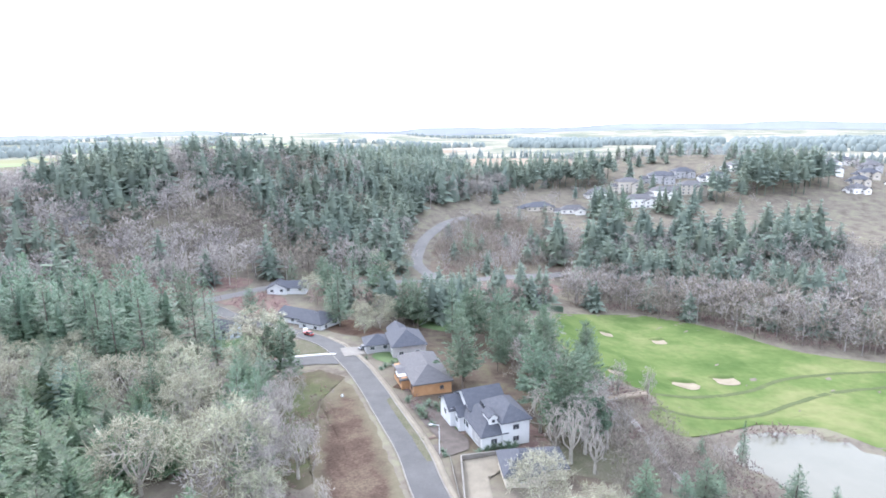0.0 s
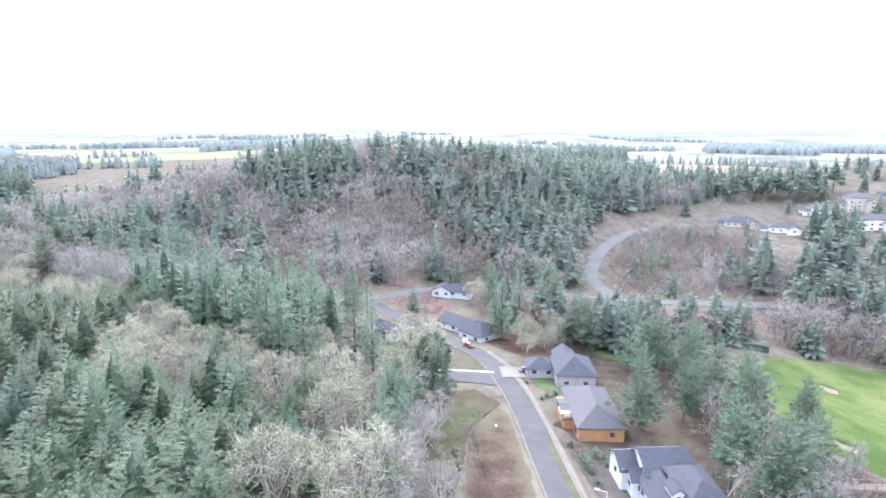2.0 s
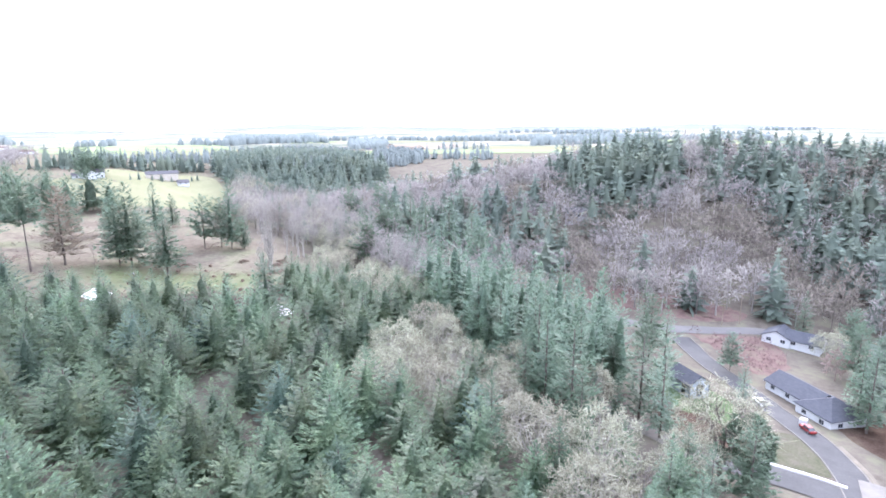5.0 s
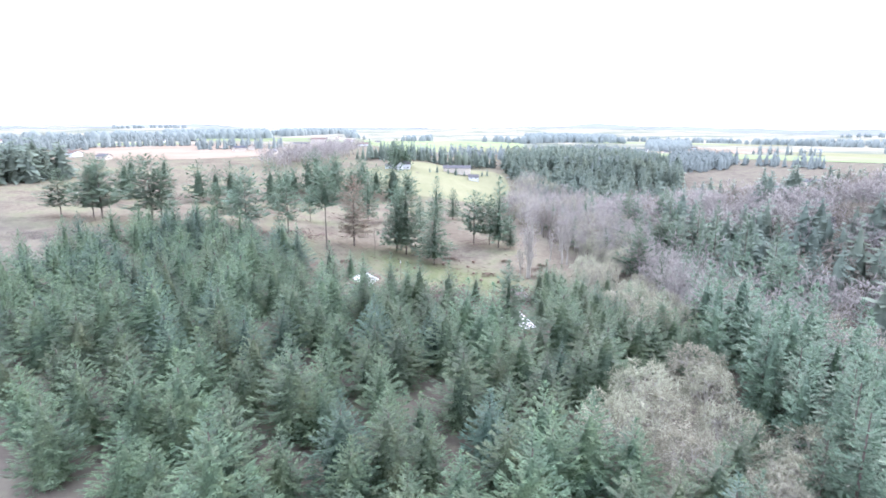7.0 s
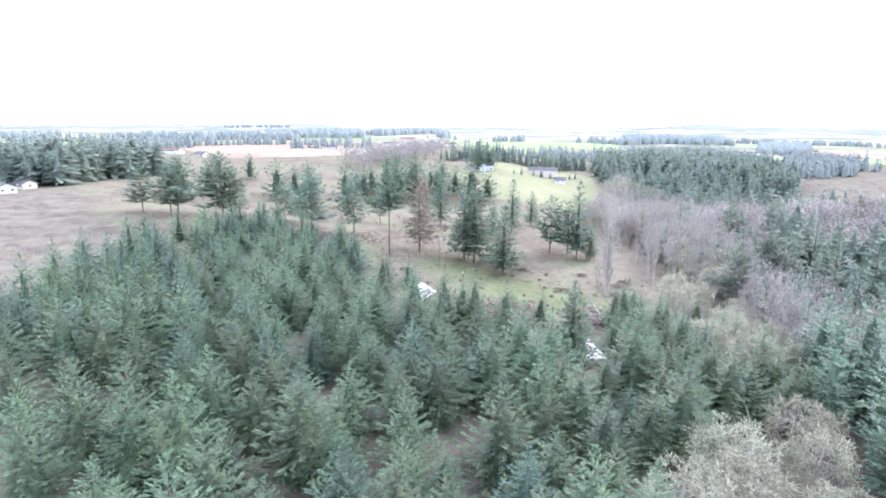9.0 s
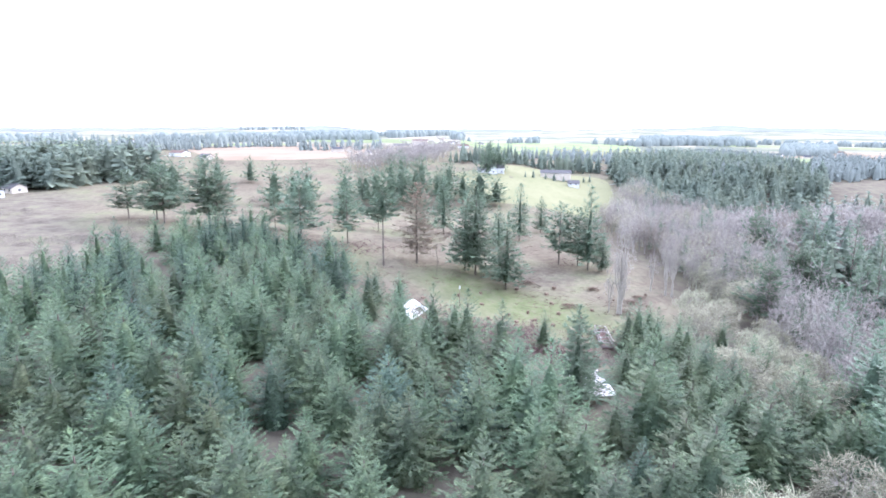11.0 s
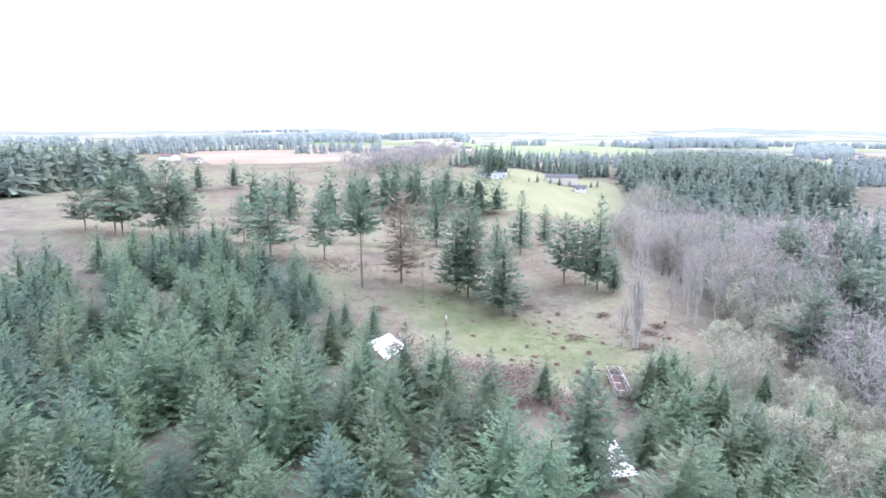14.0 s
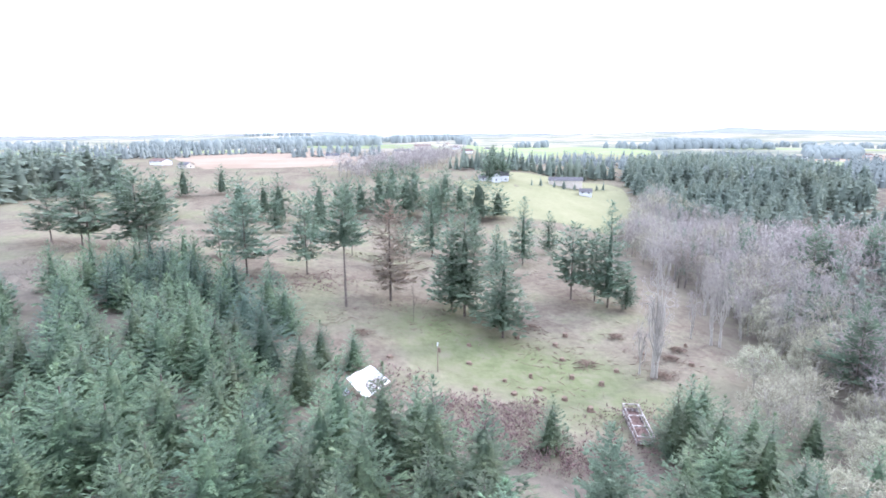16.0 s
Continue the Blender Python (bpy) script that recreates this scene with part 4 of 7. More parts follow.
RUSTPINES = tree_kinds("rusty pine", 2, lambda g: fir_crown(10, 2.0, g, 34, 9, 0.16, 0.5, 0.10, 0.12, 0.30, 0, 6, 0.13, 0.25, 0.8), M_RUSTPINE, M_BARK, 9.6, 0.12)


def bare_kinds(count, make, twig, bark, seed):
    out = []
    for k in range(count):
        (lv, lt), (tv, tt) = make(np.random.default_rng(seed + k))
        out.append((raw_mesh("crown", tv, tt, twig), raw_mesh("trunk", lv, lt, bark)))
    return out


OAKS = bare_kinds(6, lambda g: oak(10, 5.0 + g.uniform(-0.5, 0.5), g), M_OAKTWIG, M_PALEBARK, 40)
ALDERS = bare_kinds(5, lambda g: oak(10, 2.1 + g.uniform(-0.3, 0.3), g, 40, 34, 0.0105, 0.24), M_BARETWIG, M_PALEBARK, 60)
PALEALDERS = bare_kinds(3, lambda g: oak(10, 3.2, g, 40, 44, 0.010, 0.2), M_BARETWIG, M_PALEBARK, 66)
SNAGS = bare_kinds(1, lambda g: branching(10, 1.6, g, 9, 2, 1, 3, -0.2, 0.8, 0.03), M_DARKTWIG, M_BARK, 70)
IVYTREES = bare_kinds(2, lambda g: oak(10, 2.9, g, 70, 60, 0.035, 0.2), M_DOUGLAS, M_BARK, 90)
DARKOAKS = bare_kinds(2, lambda g: oak(10, 4.6, g, 44, 60, 0.011, 0.16), M_OAKTWIG, M_BARK, 80)

# ---------------------------------------------------------------- the plantation
ROADLINES = [STREET, UPPER, CURVED]
spots = scatter(PLANTATION, 9.7, np.random.default_rng(5), 0.26)
oak_spots = np.array([(-127, 133), (-104.5, 129), (-99, 143), (-78, 130), (-66.4, 137), (-136, 152), (-119, 131), (-115, 120), (-113, 143), (-93, 136), (-56, 149), (-58, 97), (-60, 124), (-43, 101), (-86, 160), (-105, 156), (-126, 148)])
gaps = np.vstack([oak_spots, [(-181, 117), (-190, 108), (-183, 124), (-191, 127), (-172, 122), (-214, 80), (-217, 75), (-172, 116), (-175, 123), (-167, 117), (-162, 121), (-168, 123), (-165, 124), (-206, 81), (-208, 86), (-200, 85), (-221, 84)]])
far_from_oaks = np.min(np.hypot(spots[:, None, 0] - gaps[None, :, 0], spots[:, None, 1] - gaps[None, :, 1]), axis=1) > 6.5
spots = spots[far_from_oaks]
g5 = np.random.default_rng(6)
spots = spots[g5.random(len(spots)) > 0.11]
hts = g5.normal(1.0, 0.13, len(spots)) * (1.68 - 0.15 * ease(-190, -250, spots[:, 0]) - 0.15 * ease(30, 0, spots[:, 1]) - 0.3 * ease(-150, -190, spots[:, 0]) * ease(105, 130, spots[:, 1]))
order = np.argsort(np.hypot((spots[:, 0] + 138) / 1.2, spots[:, 1] - 98))       # the trees round the plantation's middle come first
spots, hts = spots[order], hts[order]
near = np.ones(len(spots), bool)
count = 0
for i, (x, y) in enumerate(spots):
    if near[i] and count < 190:
        blue = g5.random() < 0.14
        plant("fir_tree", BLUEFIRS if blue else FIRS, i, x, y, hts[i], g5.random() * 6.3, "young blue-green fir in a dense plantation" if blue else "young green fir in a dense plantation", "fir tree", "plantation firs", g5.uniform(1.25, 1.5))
        count += 1
        near[i] = True
    else:
        near[i] = False
FIR_ARRAYS = [fir_crown(10, 4.3, np.random.default_rng(200 + k), 17, 9, 0.02, 0.90, 0.02, 0, 0.09, 0.22, 4, 0.2, 0.32, 0.8) for k in range(6)]
rest = spots[~near]
half = g5.random(len(rest)) < 0.6
woods("fir_plantation", FIR_ARRAYS, rest[half], hts[~near][half], M_FIR, "dense stand of young green firs", "trees", g5)
woods("fir_plantation", FIR_ARRAYS, rest[~half], hts[~near][~half], M_FIRB, "dense stand of young blue-green firs", "trees", g5)

for i, (x, y) in enumerate(oak_spots):
    plant("oak_tree", OAKS, i, x, y, (1.25 if x < -80 else 1.55) * g5.uniform(0.88, 1.12), g5.random() * 6.3, "bare winter oak with pale lichen-covered twigs", "oak tree", "bare oaks", 1.0)
for i, (x, y) in enumerate([(-215, 169), (-236, 182), (-199, 172), (-181, 160), (-190, 168), (-207, 160), (-175, 155), (-164, 156), (-174, 165), (-215, 184), (-252, 188), (-246, 200), (-193, 178), (-205, 182), (-232, 170), (-268, 196), (-184, 176), (-226, 196), (-183, 154), (-165, 166)]):
    plant("oak_tree", OAKS, i + 1, x, y, 1.05 * g5.uniform(0.75, 1.2), g5.random() * 6.3, "bare pale oak at the edge of the meadow", "oak tree", "bare oaks", 1.0)
for i, (x, y, s) in enumerate([(16.8, 91.5, 1.15), (27, 86, 0.8), (22, 80, 0.9), (-32, 217, 0.85), (-19, 218, 0.9), (-30, 205, 0.7), (-25, 213, 0.8), (-34, 92, 0.95), (-37, 106, 0.9), (-33, 80, 0.9), (-40, 114, 0.8)]):
    plant("oak_tree", OAKS, i, x, y, s, i * 1.4, "small round bare tree with pale greenish twigs", "oak tree", "garden trees", 1.0)
plant("oak_tree", DARKOAKS, 0, -54.5, 162, 2.05, 0.5, "bare dark-limbed oak beside the street corner", "oak tree", wide=1.05)
plant("ivy_tree", IVYTREES, 0, -49.5, 161, 1.7, 1.0, "tree overgrown with dark green ivy beside the bare oak", "tree", wide=1.0)

# trees of the meadow: place, height, breadth; f: full to the ground, p: bare lower trunk
for i, (x, y, h, w, kind) in enumerate([(-284.7, 35.4, 29, 1.15, "p"), (-301, 21, 19, 0.9, "p"), (-370, 21, 20, 1.0, "f"), (-293, 52.5, 28, 1.0, "p"), (-344, 93.5, 30, 0.95, "f"), (-276.1, 100.1, 32, 0.95, "f"), (-272.4, 103.8, 36, 1.05, "f"),
                                        (-259.5, 113.9, 28, 1.15, "f"), (-337.4, 130.8, 29, 0.95, "f"), (-360.1, 145.6, 20, 0.95, "f"), (-292.7, 140.5, 27, 1.15, "p"), (-284.7, 150.6, 35, 0.9, "f"), (-291, 148, 25, 0.95, "p"), (-283, 156, 15, 1.0, "f"),
                                        (-329, 46, 20, 0.9, "p"), (-352, 112, 22, 0.95, "f"), (-322, 84, 20, 0.95, "p"), (-330, 62, 19, 0.9, "p"), (-318, 118, 20, 1.0, "f"), (-310, 26, 16, 0.9, "p")]):
    plant("pine_tree", MEADOWFIRS if kind == "f" else PINES, i, x, y, h / 10, i * 1.3, "tall green conifer standing in the brown meadow", "pine tree", "meadow conifers", w)
for i, (x, y, h) in enumerate([(-268, 69.1, 35), (-277.7, 81.3, 32)]):
    plant("pine_tree", HIGHPINES if i == 0 else RUSTPINES, i, x, y, h / 10, i * 2.0, "tall pine with bare lower trunk" if i == 0 else "dying pine with rusty brown needles", "pine tree", "meadow conifers", 0.95 if i == 0 else 1.3)
plant("dead_tree", SNAGS, 0, -263.2, 88.9, 1.5, 0.3, "thin dead tree without needles in the meadow", "dead tree", wide=0.5)
for i, (x, y, h) in enumerate([(-325.7, -52.5, 22), (-314.5, -31.2, 27), (-303, -7, 30), (-299, -2, 24), (-318, -36, 23)]):
    plant("pine_tree", PINES, i + 2, x, y, h / 9.6, i * 1.7, "broad dark pine on the meadow's rise", "pine tree", "meadow conifers", 1.35)
for i, (x, y, h) in enumerate([(-205, 82, 5.5), (-207, 77, 5), (-203, 86, 6), (-228.2, 69.7, 11), (-228.6, 76.9, 10.5), (-194.6, 92.3, 15), (-200.6, 116, 11), (-202.1, 141.2, 15), (-209, 147, 12), (-200, 138, 14), (-194, 143, 15), (-197, 150, 13), (-184, 133, 13), (-190, 149, 14), (-183, 150, 12), (-172, 141, 14), (-200, 163, 12), (-178, 130, 11),
                               (-160, 131, 14), (-157, 135, 15), (-162, 142, 15), (-153, 141, 15), (-159, 157, 14), (-168, 150, 13), (-169, 172, 14), (-150, 150, 15), (-187, 140, 13), (-176, 148, 12), (-166, 134, 13), (-148, 158, 14)]):
    plant("fir_tree", FIRS, i, x, y, h / 9.6, i * 1.1, "young green fir at the edge of the meadow", "fir tree", "meadow firs", 1.35)
plant("fir_tree", MEADOWFIRS, 1, -168.8, 116.4, 2.3, 0.4, "tall drooping fir beside a white sheet roof", "fir tree", wide=1.05)
for i, (x, y, h) in enumerate([(-235.5, 147.3, 33), (-258.1, 172, 25), (-257.2, 174, 26), (-231, 194, 29), (-238, 145, 15), (-235, 148, 20), (-262, 168, 17)]):
    plant("alder_tree", ALDERS, i, x, y, h / 10, i * 1.9, "slender bare tree with pale trunk", "bare tree", "bare meadow trees", 0.62)
# tall firs by the new house and the houses
for i, (x, y, h) in enumerate([(-70, 166, 25), (-77.7, 170, 28), (-81, 165, 13), (-66, 202, 14.5), (-82, 148, 32), (-91, 150, 30), (-118, 163, 27), (-126, 162, 29), (-100, 158, 30), (-108, 166, 28),
                               (-85.5, 126, 20), (-46, 118, 21), (-44, 124, 17), (-94, 146, 22), (-78, 146, 21), (-62, 110, 15), (-70, 128, 17), (-96, 170, 29), (-112, 176, 26), (-132, 172, 24), (-90, 162, 26), (-104, 182, 24), (-122, 182, 26)]):
    plant("tall_conifer", TALLFIRS, i, x, y, h / 10, i * 2.1, "tall dark fir above the young plantation", "fir tree", "tall firs", 0.9)
for i, (x, y, h) in enumerate([(5.5, 156, 23), (27, 119, 24), (45, 173, 16), (-10, 209, 20), (3, 198, 23), (-44, 218, 24), (16, 163, 18), (23, 167, 17), (13.5, 204, 17), (-32, 249, 25), (31, 172, 18),
                               (8, 190, 21), (26, 182, 19), (22, 198, 19), (-16, 216, 18), (4.9, 148.9, 23)]):
    plant("tall_conifer", TALLFIRS if h < 12 or i in (0, 4, 5, 9) else PINES, i, x, y, h / 10, i * 1.7, "tall green conifer behind the houses", "fir tree", "conifers by the houses", 0.75 if i == 1 else 1.2 if h < 12 else 0.85)
for i, (x, y, h, w) in enumerate([(36, 92.4, 10.6, 1.45), (49.4, 97.3, 10.8, 1.45), (73.4, 106.8, 11, 1.3), (71.1, 124.1, 12, 0.7), (44, 94, 8.5, 1.3), (53.5, 101, 9, 1.3), (57, 106, 8, 1.2), (62.5, 127, 5, 1.1), (80, 104, 8, 1.2)]):
    plant("conifer", TALLFIRS, i, x, y, h / 9.8, i * 1.7, "bushy green conifer above the pond", "conifer", "conifers by the pond", w)
plant("ivy_tree", IVYTREES, 1, 33, 116, 1.25, 0.3, "tree overgrown with ivy on the slope below the houses", "tree")
for i, (x, y, h, w) in enumerate([(-45.9, 154.4, 21, 1.1), (-48.4, 143, 18, 1.1), (-55, 147.6, 17, 1.1), (-46, 134, 17, 1.0), (-53, 137, 19, 1.0)]):
    plant("tall_conifer", TALLFIRS, i + 1, x, y, h / 10, i * 1.9, "dark green fir at the wood's edge", "fir tree", "tall firs", w)
for i, (x, y, h) in enumerate([(-36.9, 104.2, 16), (-38.4, 119.8, 14), (-29.8, 103.5, 13), (-44.4, 118.6, 13), (-39, 111, 13), (-41, 127, 12), (-34, 96, 13), (-40, 136, 12), (-30, 112, 9)]):
    plant("alder_tree", PALEALDERS, i, x, y, h / 10, i * 1.6, "bare pale tree at the wood's edge", "bare tree", "bare trees by the plot", 1.15)
gh = np.random.default_rng(77)
for i, (x, y, h) in enumerate([(26.5, 144.6, 26), (25.8, 118.3, 19), (31, 125, 21), (38, 139, 19), (22, 133, 22), (34, 134, 18), (42.2, 161.3, 18), (29, 152, 20)]):
    plant("tall_conifer", PINES, i, x, y, h / 10, i * 2.2, "slender see-through conifer on the slope above the stream", "conifer", "conifers by the houses", 0.8)
for i, (x, y) in enumerate(clear_of(scatter([(8, 166), (18, 152), (30, 156), (34, 190), (24, 212), (2, 210), (-2, 200), (4, 184)], 15.5, gh), ROADLINES, 10)):
    plant("tall_conifer", PINES if i % 2 else TALLFIRS, i, x, y, gh.uniform(1.6, 2.3), i * 1.9, "tall green conifer in the wood behind the houses", "fir tree", "conifers by the houses", gh.uniform(0.72, 0.95))
for i, (x, y, h) in enumerate([(58.5, 153, 11), (49.4, 152, 12), (31, 160, 15), (24, 150, 13), (29, 144, 16), (33, 134, 15), (30, 126, 13), (22, 160, 14), (38, 150, 12), (36, 116, 12), (26, 108, 16), (30, 112, 15), (34, 118, 17), (28, 127, 16), (22, 122, 14), (37, 128, 15),
                               (24, 114, 13), (45, 112, 9), (42, 122, 9), (64, 120, 9), (40, 205, 12), (36, 190, 13), (30, 104, 12), (-22, 91, 8), (-30, 88, 9)]):
    plant("alder_tree", ALDERS, i, x, y, h / 10, i * 1.7, "bare winter tree with grey-brown twigs", "bare tree", "bare trees by the houses", 1.1)

for i, (x, y, h) in enumerate([(-41, 215, 25), (-80, 228, 13), (-40, 246, 27), (-27, 241, 25), (-83, 191, 25), (-90, 177, 15), (-75, 276, 18), (-61, 280, 15), (-107, 222, 24), (-12, 216, 19), (15, 336, 25), (60, 338, 15), (117, 426, 22), (130, 404, 24), (89, 345, 23), (-100, 214, 22), (-112, 210, 20), (-52, 250, 20), (-16, 250, 18)]):
    plant("tall_conifer", PINES if i % 2 else TALLFIRS, i, x, y, h / 9.6, i * 1.4, "tall green conifer standing by the road", "conifer", "roadside conifers", 0.95)
for i, (x, y) in enumerate([(-34, 224), (-20, 221), (-26, 228), (-62, 262), (-52, 268), (-30, 300), (-22, 310), (-36, 312)]):
    plant("oak_tree", OAKS, i + 2, x, y, 0.85 + 0.1 * (i % 4), i * 1.1, "round pale bare tree beside the road", "oak tree", "garden trees", 1.0)

# ---------------------------------------------------------------- woods too far to count
TALL_ARRAYS = [fir_crown(10, 1.9, np.random.default_rng(260 + k), 19, 7, 0.10, 0.78, 0.10, 0.03, 0.20, 0.36, 4, 0.24) for k in range(5)]
FAR_FIR = [tier_fir(10, 2.45 + 0.14 * k, np.random.default_rng(300 + k)) for k in range(7)]
SCRUB_BARE = [plume(10, 3.9 + 0.25 * k, 90, np.random.default_rng(325 + k), 0.05, 0.035) for k in range(4)]
FAR_BARE = [plume(10, 3.7 + 0.25 * k, 180, np.random.default_rng(320 + k), 0.12, 0.03) for k in range(6)]
MID_FIR = [tier_fir(10, 2.8 + 0.15 * k, np.random.default_rng(330 + k), 4, 5) for k in range(5)]


def tuft(k):
    """A tree a few pixels high: a lumpy dome."""
    g = np.random.default_rng(340 + k)
    a = np.arange(6) * math.pi / 3
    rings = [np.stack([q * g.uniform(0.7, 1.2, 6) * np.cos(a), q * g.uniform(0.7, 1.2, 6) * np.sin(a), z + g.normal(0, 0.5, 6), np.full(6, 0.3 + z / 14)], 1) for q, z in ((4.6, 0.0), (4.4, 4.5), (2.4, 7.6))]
    j = np.arange(6)
    jn = (j + 1) % 6
    t = [np.stack([6 * q + j, 6 * q + jn, 6 * q + 6 + jn], 1) for q in (0, 1)] + [np.stack([6 * q + j, 6 * q + 6 + jn, 6 * q + 6 + j], 1) for q in (0, 1)] + [np.stack([12 + j, 12 + jn, np.full(6, 18)], 1)]
    return np.vstack(rings + [[[0.4, 0.2, 9.2, 0.9]]]), np.concatenate(t)


WIDE_FIR = [tier_fir(10, 3.0 + 0.15 * k, np.random.default_rng(290 + k), 12, 9, 0.08, 0.52, 0.26) for k in range(5)]
BROAD_ARRAYS = [fir_crown(10, 3.1 + 0.2 * k, np.random.default_rng(280 + k), 17, 8, 0.10, 0.52, 0.14, 0.08, 0.26, 0.34, 2, 0.3) for k in range(4)]
DISTANT = [tuft(k) for k in range(6)]
gw = np.random.default_rng(21)
HILL_HOUSES = [(66, 446), (92, 441), (128, 476), (152, 488), (146, 450), (182, 506), (174, 468), (198, 478), (206, 512), (226, 498)]
RIDGE = [(-420, 250), (-340, 232), (-260, 218), (-200, 214), (-166, 240), (-122, 252), (-92, 276), (-60, 292), (-22, 304), (-22, 380), (-10, 420), (40, 470), (60, 520), (0, 600), (-120, 560), (-260, 500), (-400, 400)]
p = clear_of(scatter(RIDGE, 8.8, gw), ROADLINES, 7)
crest = land(p[:, 0], p[:, 1])
patchy = np.array([noise.noise((x / 55, y / 55, 0.3)) for x, y in p])
is_fir = (ease(2, 40, crest) * 0.8 + ease(-130, 0, p[:, 0]) * 0.5 + patchy * 1.1 + gw.normal(0, 0.30, len(p))) > 0.56
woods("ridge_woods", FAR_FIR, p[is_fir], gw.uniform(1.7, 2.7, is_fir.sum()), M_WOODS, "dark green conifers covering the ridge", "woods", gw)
bare = p[~is_fir]
dark = np.array([noise.noise((x / 40 + 5, y / 40, 0.8)) for x, y in bare]) > 0.12
woods("ridge_woods", FAR_BARE, bare[~dark], gw.uniform(1.4, 2.2, (~dark).sum()), M_BARETWIG, "bare grey-brown winter trees on the slope", "woods", gw)
woods("ridge_woods", FAR_BARE, bare[dark], gw.uniform(1.3, 2.1, dark.sum()), M_DARKTWIG, "bare brown winter trees on the slope", "woods", gw)
NORTH = [(-10, 430), (60, 500), (120, 600), (240, 700), (260, 860), (0, 900), (-200, 760), (-120, 580), (-40, 480)]
p = scatter(NORTH, 12.5, gw)
p = p[~((p[:, 0] > 0) & (p[:, 1] > 590))]
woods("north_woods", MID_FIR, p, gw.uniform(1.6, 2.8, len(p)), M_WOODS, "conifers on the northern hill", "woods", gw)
# valley of bare trees below the meadow
VALLEY_BARE = [plume(10, 3.5 + 0.3 * k, 330, np.random.default_rng(370 + k), 0.16, 0.0135) for k in range(5)]
VALLEY = [(-440, 210), (-380, 182), (-330, 184), (-300, 192), (-262, 188), (-240, 196), (-200, 180), (-170, 178), (-140, 188), (-120, 196), (-150, 226), (-210, 214), (-280, 222), (-360, 240), (-420, 262), (-520, 250)]
p = clear_of(scatter(VALLEY, 7.6, gw), ROADLINES, 6)
pick = gw.random(len(p)) < 0.09 + 0.10 * (p[:, 0] > -300)
rest = p[~pick]
mix = np.array([noise.noise((x / 26, y / 26, 0.55)) for x, y in rest]) + gw.normal(0, 0.18, len(rest))
for sel, m_, lab in ((mix > 0.3, M_OAKTWIG, "pale greenish bare trees in the valley"), (mix < -0.42, M_DARKTWIG, "dark bare thicket trees in the valley"), ((mix <= 0.3) & (mix >= -0.42), M_BARETWIG, "bare grey-brown trees filling the valley")):
    woods("valley_woods", VALLEY_BARE, rest[sel], gw.uniform(1.0 if m_ is M_DARKTWIG else 1.4, 2.3, sel.sum()), m_, lab, "woods", gw)
woods("valley_woods", TALL_ARRAYS, p[pick], gw.uniform(1.4, 2.3, pick.sum()), M_PINE, "scattered conifers in the valley", "woods", gw)
gt_ = np.random.default_rng(55)
for i, (x, y) in enumerate([(-204, 196), (-216, 204), (-190, 190), (-178, 186), (-232, 208), (-196, 208), (-244, 212), (-262, 206), (-182, 200), (-222, 214), (-170, 192), (-284, 214), (-210, 190), (-252, 220)]):
    plant("tall_conifer", TALLFIRS, i, x, y, gt_.uniform(1.7, 2.8), i * 1.3, "tall green conifer among bare trees in the valley", "conifer", "valley conifers", gt_.uniform(0.75, 1.0))
for i, (x, y) in enumerate([(-262, 190), (-280, 196), (-240, 190), (-300, 198), (-322, 200), (-270, 208), (-296, 212), (-250, 200)]):
    plant("oak_tree", OAKS, i, x, y, gt_.uniform(1.2, 1.6), i * 1.7, "pale bare oak in the valley", "oak tree", "bare oaks", 1.0)
for i, (x, y) in enumerate(scatter([(-304, 184), (-262, 180), (-236, 188), (-226, 204), (-258, 222), (-312, 214)], 11.5, gt_)):
    plant("alder_tree", ALDERS, i, x, y, gt_.uniform(1.5, 2.5), i * 1.7, "tall bare tree with pale trunk at the valley's edge", "bare tree", "bare valley trees", gt_.uniform(0.7, 0.95))
for i, (x, y, h) in enumerate([(-229.7, 192.3, 26), (-244.9, 219.1, 29), (-256.6, 238.4, 33), (-310.7, 253.8, 22), (-259.1, 193.2, 19), (-274.4, 239.6, 26), (-254.3, 218.5, 26), (-238.4, 230.1, 24), (-293.5, 231.7, 23), (-312.7, 258, 23), (-275, 235.7, 33), (-241, 236, 34),
                               (-310, 233, 27), (-219, 233, 34), (-201, 231, 34), (-346, 229, 22), (-228, 226, 28), (-212, 222, 29), (-190, 224, 31), (-262, 228, 26)]):
    plant("tall_conifer", TALLFIRS if i % 3 else PINES, i, x, y, h / 10, i * 1.3, "tall green conifer at the foot of the ridge", "conifer", "valley conifers", 0.9)
# belts round the golf course and on the hill
BELT = [(60, 264), (87, 265.5), (116, 241), (133, 210), (162, 197.5), (258, 186), (320, 240), (300, 330), (200, 340), (120, 330), (70, 316)]
p = clear_of(scatter(BELT, 7.4, gw), ROADLINES, 5)
GOLFFIRS = [(66, 310), (112, 297), (147, 274), (168, 252), (196, 262), (166, 294), (122, 322), (74, 338)]
behind = inside(GOLFFIRS, p[:, 0], p[:, 1])
pick = gw.random(len(p)) < np.where(behind, 0.75, 0.08)
edge = p[~pick]
brown = gw.random(len(edge)) < 0.55
woods("golf_woods", FAR_BARE, edge[brown], gw.uniform(1.2, 2.2, brown.sum()), M_DARKTWIG, "bare brown trees edging the fairway", "woods", gw)
woods("golf_woods", FAR_BARE, edge[~brown], gw.uniform(1.3, 2.3, (~brown).sum()), M_BARETWIG, "bare grey trees edging the fairway", "woods", gw)
woods("golf_woods", FAR_FIR, p[pick], gw.uniform(1.2, 1.9, pick.sum()) + 0.7 * behind[pick], M_WOODS, "scattered conifers edging the fairway", "woods", gw)
